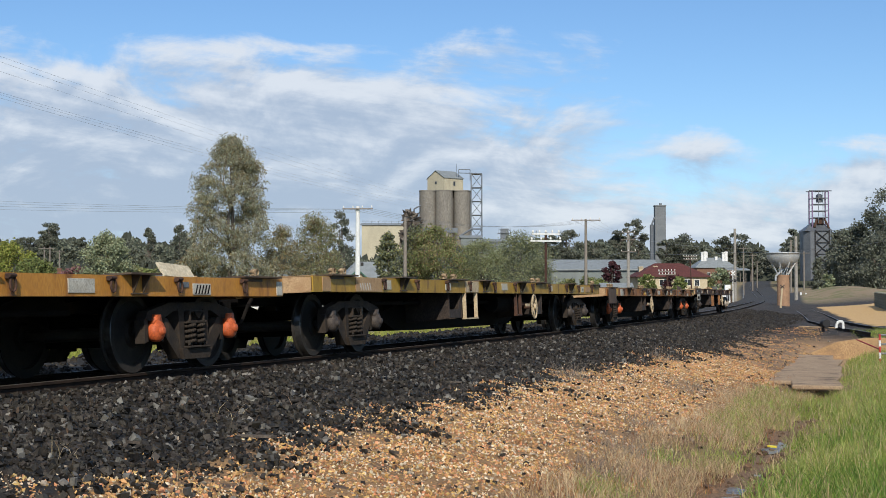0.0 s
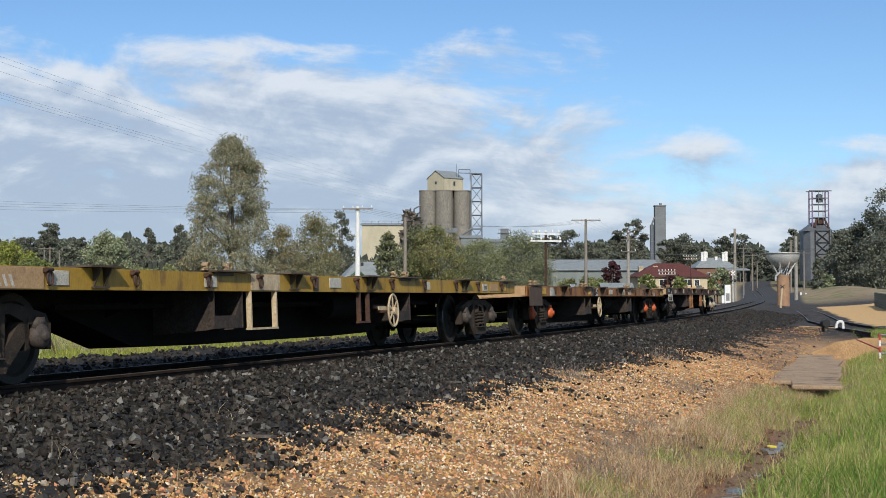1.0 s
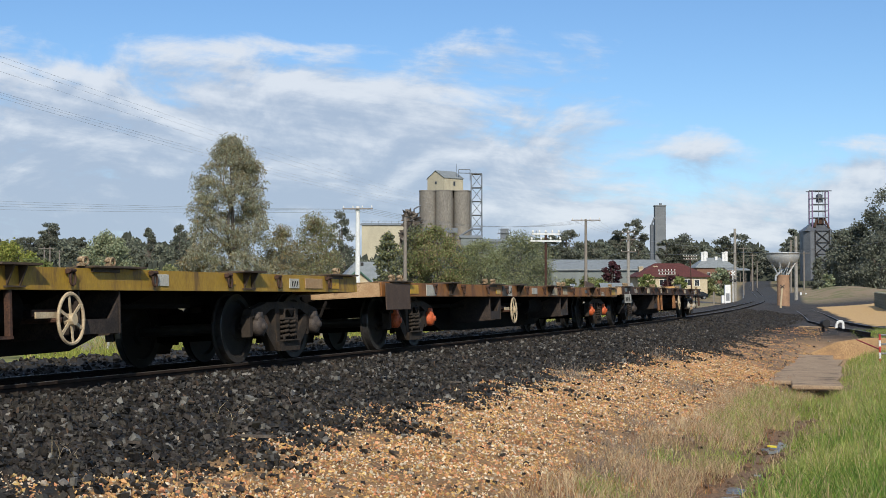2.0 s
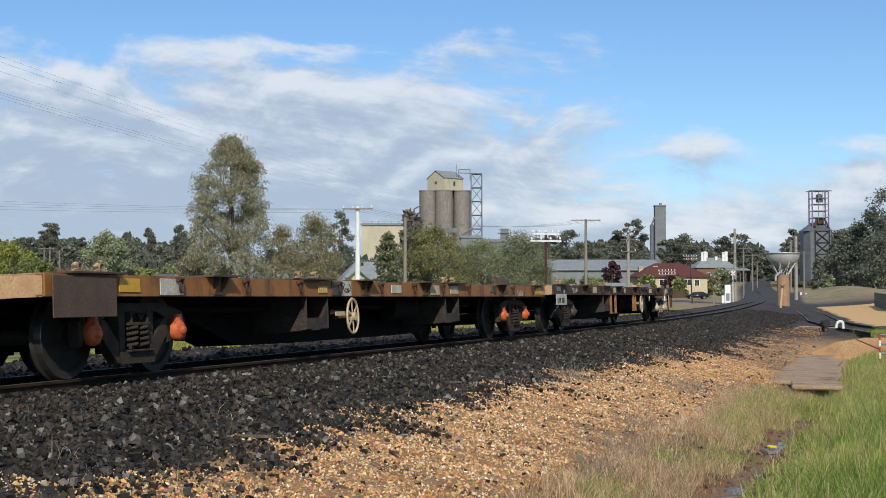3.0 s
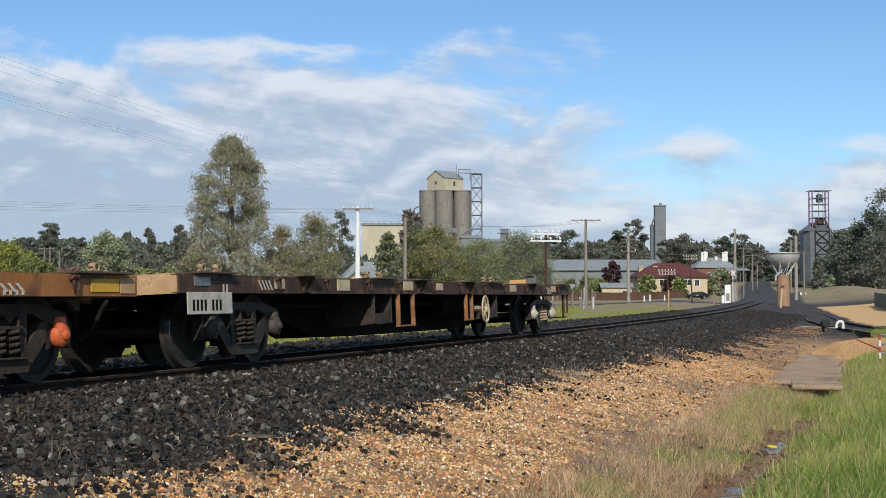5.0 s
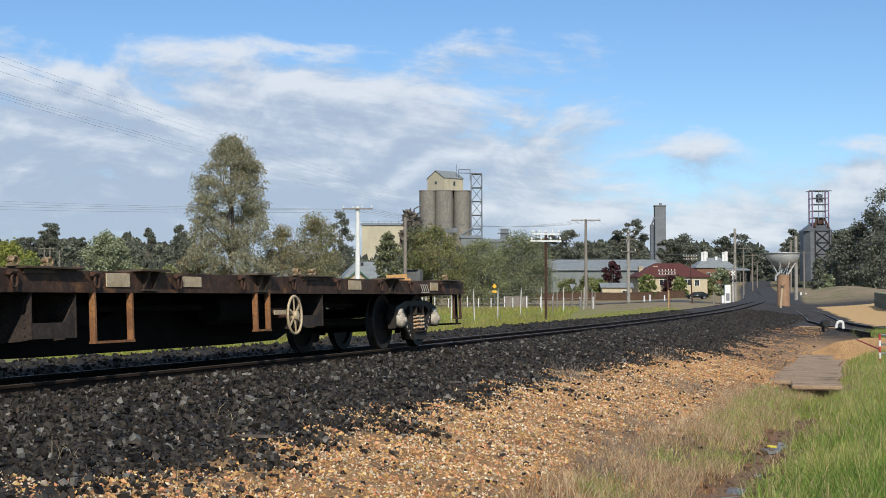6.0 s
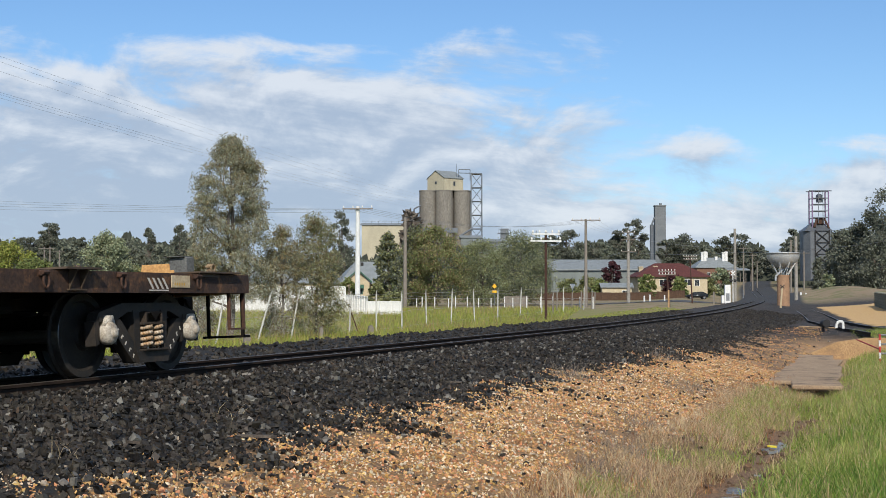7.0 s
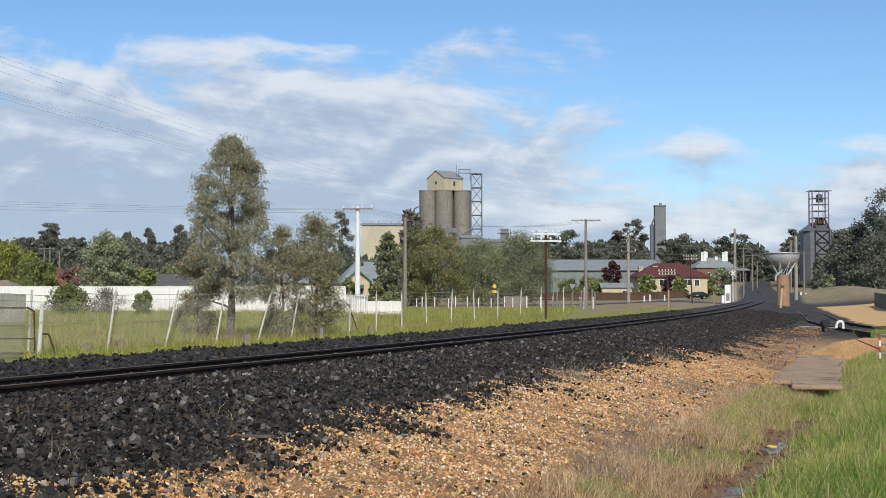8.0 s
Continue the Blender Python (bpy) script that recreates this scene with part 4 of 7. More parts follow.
def build_ballast():
    def dark(x, y, s, l, rng):
        return (np.abs(l) > 0.86) & (l < tan_edge(x, y, s) + 0.25 * rng.standard_normal(len(x)))
    x, y, s, l, rng = scatter(62000, -6, 36, 0.86, 5.2, 1, dark)
    stones("ballast", "dark crushed basalt ballast beside the rails", x, y, rng, 0.012, 0.036, CUBE, CUBE_F, BASALT, heap=4.0)
    x, y, s, l, rng = scatter(18000, 26, 85, 0.86, 5.2, 2, dark)
    stones("ballast", "dark crushed basalt ballast beside the rails", x, y, rng, 0.025, 0.065, OCTA, OCTA_F, BASALT)
    x, y, s, l, rng = scatter(20000, -4, 75, -4.4, -0.86, 3)
    stones("ballast", "dark crushed basalt ballast heaped beyond the rails", x, y, rng, 0.018, 0.052, CUBE, CUBE_F, BASALT)
    x, y, s, l, rng = scatter(6000, -4, 60, -0.66, 0.66, 4)
    stones("ballast", "dark crushed basalt ballast between the rails", x, y, rng, 0.02, 0.045, CUBE, CUBE_F, BASALT, heap=1.0)

    def ochre(x, y, s, l, rng):
        e = tan_edge(x, y, s)
        clear = wob(x, y, 1.6, 0.5) + wob(x + 9, y, 0.55, 0.6)
        return (l > e - 0.05 + 0.22 * rng.standard_normal(len(x))) & (l < 6.6 + edge_noise(y, x) * 0.8) & (clear + 0.5 * wob(x, y + 5, 0.9, 0.6) > -0.38 + 0.3 * rng.standard_normal(len(x)))
    x, y, s, l, rng = scatter(190000, -7, 24, 3.4, 7.0, 5, ochre)
    k = rng.random(len(x)) < 0.3
    stones("gravel", "pale cream pebbles among the ochre gravel", x[k], y[k], rng, 0.006, 0.02, OCTA, OCTA_F, CREAM_STONE, 0.1)
    x, y = x[~k], y[~k]
    stones("gravel", "ochre and pale quartz gravel spread on the embankment", x, y, rng, 0.007, 0.021, OCTA, OCTA_F, QUARTZ, 0.1)
    x, y, s, l, rng = scatter(15000, 17, 50, 3.2, 6.6, 6, ochre)
    stones("gravel", "ochre and pale quartz gravel spread on the embankment", x, y, rng, 0.01, 0.026, OCTA, OCTA_F, QUARTZ, 0.1)
    x, y, s, l, rng = scatter(2200, -7, 50, 4.0, 6.8, 7)
    stones("ballast", "dark stones strayed onto the ochre gravel", x, y, rng, 0.008, 0.034, CUBE, CUBE_F, BASALT, 0.1)
    x, y, s, l, rng = scatter(700, -7, 50, 1.2, 7.2, 8)
    stones("gravel", "scattered pale stones on the embankment", x, y, rng, 0.01, 0.03, CUBE, CUBE_F, PALE, 0.1)
    x, y, s, l, rng = scatter(5200, -6, 36, 0.9, 5.0, 9, dark)
    stones("ballast", "weathered grey stones among the dark ballast", x, y, rng, 0.014, 0.038, CUBE, CUBE_F, GREY_STONE, heap=5.0)
    x, y, s, l, rng = scatter(1500, -6, 30, 1.0, 5.2, 10, dark)
    stones("wood_chips", "splintered brown sleeper chips strewn on the ballast", x, y, rng, 0.01, 0.026, CHIP, CUBE_F, SCRAP_CHIP, heap=4.0)


def blades(name, label, x, y, rng, hmin, hmax, wid, lean, material, zfun=None):
    """Tapering bent grass blades, two quads and a tip each."""
    n = len(x)
    hgt = hmin + (hmax - hmin) * rng.random(n) ** 1.5
    az = rng.random(n) * 2 * math.pi
    ln = lean * (0.3 + rng.random(n)) * hgt
    dx, dy = np.cos(az), np.sin(az)
    fx = rng.random(n) * math.pi
    wx, wy = np.cos(fx) * wid, np.sin(fx) * wid
    z = (height(x, y) if zfun is None else zfun(x, y)) - 0.01
    V = np.empty((n, 5, 3))
    for k, (q, w) in enumerate(((0, 1.0), (0, -1.0), (0.55, 0.8), (0.55, -0.8), (1.0, 0.0))):
        V[:, k, 0] = x + dx * ln * q ** 2 + wx * w
        V[:, k, 1] = y + dy * ln * q ** 2 + wy * w
        V[:, k, 2] = z + hgt * q * (1 - 0.12 * lean * q)
    base = (np.arange(n) * 5)[:, None]
    f = np.concatenate([base + np.array([[0, 1, 3]]), base + np.array([[0, 3, 2]]), base + np.array([[2, 3, 4]])], 0)
    ob = mesh_np(name, V.reshape(-1, 3), f, material)
    return tagged(ob, label, "grass", kind="stuff")


MUD_CLOD = mat("mud_clod", (0.19, 0.115, 0.068), (0.12, 0.072, 0.043), rough=0.85, scale=8, fine=50, bump=0.3, per="island", spread=0.5)
GREEN_BLADE = leaf_mat("blade_green", (0.21, 0.28, 0.05), (0.34, 0.37, 0.12), 0.035)
DEEP_BLADE = leaf_mat("blade_deep_green", (0.09, 0.185, 0.028), (0.16, 0.255, 0.05), 0.03)
DRY_BLADE = leaf_mat("blade_dry", (0.56, 0.43, 0.27), (0.42, 0.31, 0.175), 0.02, 0.8)
DEAD_TWIG = leaf_mat("twig_grey", (0.3, 0.25, 0.2), (0.2, 0.16, 0.125), 0.01, 0.9)
RED_BLADE = leaf_mat("blade_russet", (0.42, 0.2, 0.08), (0.25, 0.13, 0.06), 0.02, 0.8)
FIELD_BLADE = leaf_mat("blade_field", (0.22, 0.265, 0.045), (0.32, 0.335, 0.085), 0.025)
FIELD_DRY = leaf_mat("blade_field_dry", (0.38, 0.31, 0.13), (0.3, 0.22, 0.1), 0.02, 0.8)


def channel(s):
    """Offset of the drain's wandering bed."""
    return 7.57 + 0.13 * np.sin(1.15 * s + 0.6) + 0.05 * np.sin(3.1 * s)


def build_grass():
    def lush(x, y, s, l, rng):
        return (wob(x, y, 0.9, 0.5) + wob(x, y, 2.3, 0.3) + 0.8 * (l - 8.3) > -0.25 + 0.25 * rng.standard_normal(len(x))) & ((l > channel(s) + 0.24 + 0.08 * rng.standard_normal(len(x))) | (s > 13))
    x, y, s, l, rng = scatter(165000, -1, 42, 7.6, 11.5, 11, lush)
    deep = wob(x, y, 0.7, 0.5) + 0.35 * (l - 9.0) - 0.06 * (s - 6) + 0.3 * rng.standard_normal(len(x)) > 0.1
    blades("grass", "lush deep green verge grass in thick tussocks", x[deep], y[deep], rng, 0.1, 0.34, 0.0035, 0.7, DEEP_BLADE)
    blades("grass", "lush green verge grass", x[~deep], y[~deep], rng, 0.05, 0.26, 0.0032, 0.8, GREEN_BLADE)
    x, y, s, l, rng = scatter(9000, -2, 36, 7.7, 11.5, 12)
    blades("grass", "pale seeding stalks in the verge grass", x, y, rng, 0.15, 0.42, 0.0022, 0.5, DRY_BLADE)

    def tuft(x, y, s, l, rng):
        return wob(x, y, 1.3, 0.6) + wob(x, y, 3.7, 0.4) > -0.05 + 0.2 * rng.standard_normal(len(x))
    x, y, s, l, rng = scatter(40000, -4, 17, 6.1, 7.6, 13, lambda x, y, s, l, r: tuft(x, y, s, l, r) & (l < channel(s) - 0.17))
    blades("grass", "bleached dry grass at the foot of the embankment", x, y, rng, 0.06, 0.3, 0.0025, 0.8, DRY_BLADE)
    x, y, s, l, rng = scatter(6500, -2, 22, 6.0, 7.4, 14, tuft)
    blades("grass", "russet dying grass at the drain", x, y, rng, 0.06, 0.24, 0.003, 0.7, RED_BLADE)
    x, y, s, l, rng = scatter(30000, 2, 17.5, 6.4, 8.3, 15, lambda x, y, s, l, r: (wob(x + 4, y, 1.1, 0.6) > 0.1 - 0.09 * (s - 9) + 0.15 * r.standard_normal(len(x))) & ((np.abs(l - channel(s)) > 0.22 + 0.07 * r.standard_normal(len(x))) | (s > 12.5)))
    blades("grass", "green grass tufts by the drain", x, y, rng, 0.05, 0.24, 0.0032, 0.7, GREEN_BLADE)
    # trampled stems and mud clods in the drain's bed
    x, y, s, l, rng = scatter(2600, 0, 14, 7.1, 8.2, 18, lambda x, y, s, l, r: np.abs(l - channel(s)) < 0.3)
    blades("grass", "flattened dead stems in the muddy drain", x, y, rng, 0.02, 0.07, 0.0025, 4.0, DRY_BLADE)
    x, y, s, l, rng = scatter(1500, 0, 16, 7.0, 8.3, 19, lambda x, y, s, l, r: np.abs(l - channel(s)) < 0.42)
    stones("mud_clods", "brown mud clods along the drain", x, y, rng, 0.012, 0.05, CUBE, CUBE_F, MUD_CLOD, 0.3)
    # short green strip beyond the line towards the crossing
    x, y, s, l, rng = scatter(16000, 62, 150, -11.0, -4.8, 17, lambda x, y, s, l, r: wob(x, y, 0.3, 0.6) > -0.3)
    blades("grass", "short bright green grass along the line", x, y, rng, 0.06, 0.2, 0.012, 0.5, FIELD_BLADE)
    # thin dead weeds on the gravel
    x, y, s, l, rng = scatter(5000, -6, 34, 2.8, 6.4, 16, lambda x, y, s, l, r: wob(x, y + 3, 2.1, 0.8) + wob(x, y, 4.7, 0.4) > 0.75)
    blades("grass", "dead grey weeds on the embankment", x, y, rng, 0.05, 0.26, 0.0022, 1.0, DRY_BLADE)
    # thin dead brush standing on the slope
    for k, (sb, lb, n_) in enumerate(((11.5, 4.0, 170), (5.2, 6.15, 260), (7.6, 5.9, 200), (13.6, 5.6, 180), (3.4, 6.3, 240), (19.0, 4.2, 120))):
        r_ = np.random.default_rng(60 + k)
        c_ = line(sb, lb)
        xx, yy = c_.x + 0.2 * r_.standard_normal(n_), c_.y + 0.3 * r_.standard_normal(n_)
        blades("dead_brush", "grey leafless brush on the embankment", xx, yy, r_, 0.1, 0.42, 0.0026, 1.1, DEAD_TWIG)
    # paddock beyond the line
    rng = np.random.default_rng(21)
    n = 75000
    yy = 34 + 105 * rng.random(n) ** 1.1
    xx = -0.30 * yy + (0.30 * yy + 0.13 * yy - 4.0) * rng.random(n)
    s, l, _ = offset_of(xx, yy)
    ok = l < -4.8
    xx, yy = xx[ok], yy[ok]
    k = wob(xx, yy, 0.35, 0.5) + 0.35 * rng.standard_normal(len(xx)) < 0.45
    blades("grass", "tall green paddock grass gone to seed", xx[k], yy[k], rng, 0.2, 0.5, 0.009, 0.6, FIELD_BLADE)
    blades("grass", "straw-coloured seeding grass in the paddock", xx[~k], yy[~k], rng, 0.25, 0.65, 0.010, 0.5, FIELD_DRY)


build_ballast()
build_grass()


# ---- foreground works: drain, culvert, headwall, pipe, barrier, ochre bank ----
CONCRETE = mat("concrete_old", (0.36, 0.34, 0.3), (0.27, 0.25, 0.22), rough=0.9, scale=2.5, fine=30, bump=0.25, stain=(0.12, 0.1, 0.08), stain_amt=0.38, stain_scale=1.2)
CONC_TAN = mat("concrete_tan", (0.46, 0.3, 0.15), (0.37, 0.23, 0.115), rough=0.9, scale=2.0, fine=25, bump=0.25, stain=(0.2, 0.13, 0.08), stain_amt=0.35, stain_scale=1.0)
SLAB = mat("slab_muddy", (0.44, 0.32, 0.2), (0.31, 0.215, 0.135), rough=0.92, scale=2.5, fine=30, bump=0.25, stain=(0.09, 0.06, 0.04), stain_amt=0.4, stain_scale=1.5)
WATER = mat("drain_water", (0.1, 0.08, 0.055), (0.14, 0.115, 0.085), rough=0.3, scale=2.0, bump=0.06, spec=0.3)
WHITEPAINT = mat("white_paint", (0.84, 0.84, 0.82), (0.76, 0.76, 0.73), rough=0.6, scale=3, fine=30, bump=0.1, stain=(0.3, 0.28, 0.24), stain_amt=0.22, stain_scale=2)
SCRAP = mat("scrap_timber", (0.14, 0.115, 0.09), (0.07, 0.055, 0.045), rough=0.9, scale=3, fine=30, bump=0.35)
TIMBER = mat("grey_timber", (0.3, 0.27, 0.23), (0.19, 0.165, 0.14), rough=0.9, scale=2, fine=24, bump=0.35, stretch=(6, 6, 0.6))
RUSTPOST = mat("rust_post", (0.1, 0.045, 0.03), (0.055, 0.028, 0.022), rough=0.85, scale=4, fine=30, bump=0.3)
WHITEPOLE = mat("limed_pole", (0.82, 0.83, 0.82), (0.7, 0.71, 0.7), rough=0.7, scale=2, fine=24, bump=0.15, stain=(0.35, 0.35, 0.33), stain_amt=0.25, stain_scale=1.0)
STEELGREY = mat("steel_grey", (0.2, 0.22, 0.24), (0.13, 0.145, 0.16), rough=0.55, metal=0.4, scale=2, fine=20)
REDPAINT = mat("red_paint", (0.55, 0.05, 0.04), (0.42, 0.04, 0.035), rough=0.6, scale=4, fine=30)
BLACKIRON = mat("black_iron", (0.015, 0.015, 0.016), (0.03, 0.028, 0.027), rough=0.6, scale=5, fine=40)


def ground_spot(s, l):
    p = line(s, l)
    return Vector((p.x, p.y, hz(p.x, p.y)))


def build_foreground():
    # standing water in the drain: short irregular pools
    rng = random.Random(5)
    for s, ln, wd in ((3.9, 1.4, 0.2), (6.4, 0.6, 0.1), (8.1, 0.8, 0.14)):
        bm = bmesh.new()
        vs = []
        for k in range(18):
            a = 2 * math.pi * k / 18
            q = 1 + 0.3 * rng.uniform(-1, 1)
            sp = s + ln * math.cos(a) * q
            p = line(sp, float(channel(sp)) + wd * math.sin(a) * q)
            vs.append(bm.verts.new((p.x, p.y, -1.098)))
        bm.faces.new(vs)
        tagged(finish("water", bm, WATER), "shallow muddy water lying in the drain", "water", kind="structure")
    # concrete culvert slabs
    top = thing("culvert_cover", "broken concrete slabs covering a drain", "culvert")
    for k, (s, l, a, b, yaw, dz) in enumerate(((18.9, 7.4, 1.5, 1.0, 5, -0.01), (21.4, 7.0, 3.2, 1.5, -1, -0.02), (24.75, 6.98, 3.3, 1.4, 1, -0.02), (28.2, 6.9, 3.4, 1.25, -1, -0.02), (31.4, 6.75, 2.8, 1.0, 2, -0.01))):
        bm = bmesh.new()
        p = line(s, l)
        t = math.degrees(float(np.interp(s, _S, _th)))
        box(bm, (0, 0, 0), (a, b, 0.09), pose(p.x, p.y, -0.92 + dz, 0.4, -0.3, t + yaw), bev=0.02)
        part("slab", bm, SLAB, top)
    # headwall of the siding bed, sandy concrete
    bm = bmesh.new()
    a, b = line(35.0, 7.0), line(36.0, 12.5)
    d = Vector((b.x - a.x, b.y - a.y, 0))
    prism(bm, [(-0.9, -1.2), (d.length, -1.2), (d.length, -0.4), (1.1, -0.42), (0.2, -0.55), (-0.6, -0.9)], "y", -0.15, 0.15, Matrix.Translation((a.x, a.y, 0)) @ Matrix.Rotation(math.atan2(d.y, d.x), 4, "Z"))
    bmesh.ops.bevel(bm, geom=bm.edges[:], offset=0.03, segments=2, affect="EDGES")
    tagged(finish("headwall", bm, CONC_TAN), "sandy concrete headwall at the end of the siding", "wall", kind="structure")
    # pipe and tap on the headwall
    pv = thing("water_pipe", "white-painted water pipe with swan neck and black valve", "pipe")
    y0 = 52.5

    def P(dx, z):
        return (13.63 + dx, y0, z)
    bm = bmesh.new()
    tube(bm, [P(-0.25, -0.24), P(1.15, -0.3)], 0.028, 10)
    part("feed_pipe", bm, SLAB, pv)
    bm = bmesh.new()
    tube(bm, [P(1.15, -0.3), P(1.18, -0.12), P(1.26, -0.05), P(1.4, -0.06), P(1.42, -0.32)], 0.05, 10)
    part("pipe", bm, WHITEPAINT, pv)
    bm = bmesh.new()
    rod(bm, P(0.66, -0.12), (P(0.72, -0.12)[0], y0 - 0.28, -0.12), 0.14, 0.15, n=16)
    rod(bm, P(0.66, -0.45), P(0.66, -0.05), 0.05, n=10)
    part("valve", bm, BLACKIRON, pv)
    # red and white striped barrier post with sloping rail
    ba = thing("barrier", "red and white striped steel barrier beside the drain", "barrier")
    d = 38.0
    x = 11.88
    g = hz(x, d) - 0.02
    for k in range(5):
        bm = bmesh.new()
        rod(bm, (x, d, g + k * 0.165), (x, d, g + (k + 1) * 0.165), 0.03, n=10)
        part("post_band", bm, (REDPAINT, WHITEPAINT)[k % 2], ba)
    for z in (0.3, 0.55, 0.8):
        bm = bmesh.new()
        rod(bm, (x, d, g + z), (x + 1.2, d + 0.2, g + z), 0.028, n=8)
        part("rail", bm, GALV, ba)
    bm = bmesh.new()
    rod(bm, (12.14, 41.0, -0.38), (x, d, -0.55), 0.02, n=6)
    part("drop_rail", bm, REDPAINT, ba)
    # scraps of sleeper wood and iron on the slope
    for s, l, ln, yaw in ((0.6, 3.9, 0.36, 20), (3.2, 3.0, 0.3, 75), (-0.6, 3.4, 0.26, 130), (7.5, 3.3, 0.3, 15), (1.8, 4.7, 0.3, 110)):
        p = ground_spot(s, l)
        bm = bmesh.new()
        prism(bm, [(-ln / 2, -0.012), (ln / 2 - 0.06, -0.03), (ln / 2, 0.0), (ln / 2 - 0.1, 0.015), (-ln / 2 + 0.05, 0.025)], "z", 0.0, 0.022, pose(p.x, p.y, p.z + 0.025, 4, 3, yaw))
        tagged(finish("timber_scrap", bm, SCRAP), "splintered grey timber scrap lying on the ballast", "timber", "timber scraps")
    # yellow litter at the drain
    p = line(8.1, 7.5)
    bm = bmesh.new()
    prism(bm, [(-0.06, -0.03), (0.05, -0.04), (0.08, 0.015), (0.0, 0.04), (-0.07, 0.02)], "z", 0, 0.018, pose(p.x, p.y, -1.075, 8, 6, 30))
    tagged(finish("litter", bm, mat("litter_yellow", (0.75, 0.6, 0.05), (0.6, 0.5, 0.05), rough=0.5, scale=8)), "crumpled yellow plastic wrapper by the drain", "litter")


build_foreground()


# ---- poles, wires, signals ----
ENDS = {}


def insulator_row(parent, c, d, n, half, m=WHITEPAINT):
    for k in range(n):
        u = -half + 2 * half * k / (n - 1)
        bm = bmesh.new()
        lathe(bm, [(0.02, 0.0), (0.02, 0.05), (0.06, 0.06), (0.07, 0.1), (0.05, 0.14), (0.06, 0.16), (0.045, 0.21), (0.01, 0.22)], c=Vector(c) + Vector(d) * u, n=8)
        part("insulator", bm, m, parent)


def pole(name, label, x, y, top, r0, r1, material, arms=(), lean=(0, 0), square=False, base=None):
    """Post with crossarms: arms are (below top, half length, turn, number of insulators)."""
    g = hz(x, y) - 0.15 if base is None else base
    p = thing(name, label, "pole", "roadside poles")
    bm = bmesh.new()
    a, b = Vector((x, y, g)), Vector((x + lean[0], y + lean[1], top))
    rod(bm, a, b, r0, r1, n=4 if square else 12)
    part("shaft", bm, material, p)
    for dz, half, turn, n in arms:
        c = b - (b - a).normalized() * dz
        d = Vector((math.cos(radians(turn)), math.sin(radians(turn)), 0.02))
        off = Vector((0, -r0 - 0.05, 0))
        bm = bmesh.new()
        m = Matrix.Translation(c + off) @ Matrix.Rotation(radians(turn), 4, "Z")
        box(bm, (0, 0, 0), (2 * half, 0.09, 0.11), m, bev=0.01)
        part("crossarm", bm, TIMBER if material is not RUSTPOST or y > 100 else WHITEPOLE, p)
        if n:
            insulator_row(p, c + off + Vector((0, 0, 0.05)), d, n, half * 0.92)
    return p


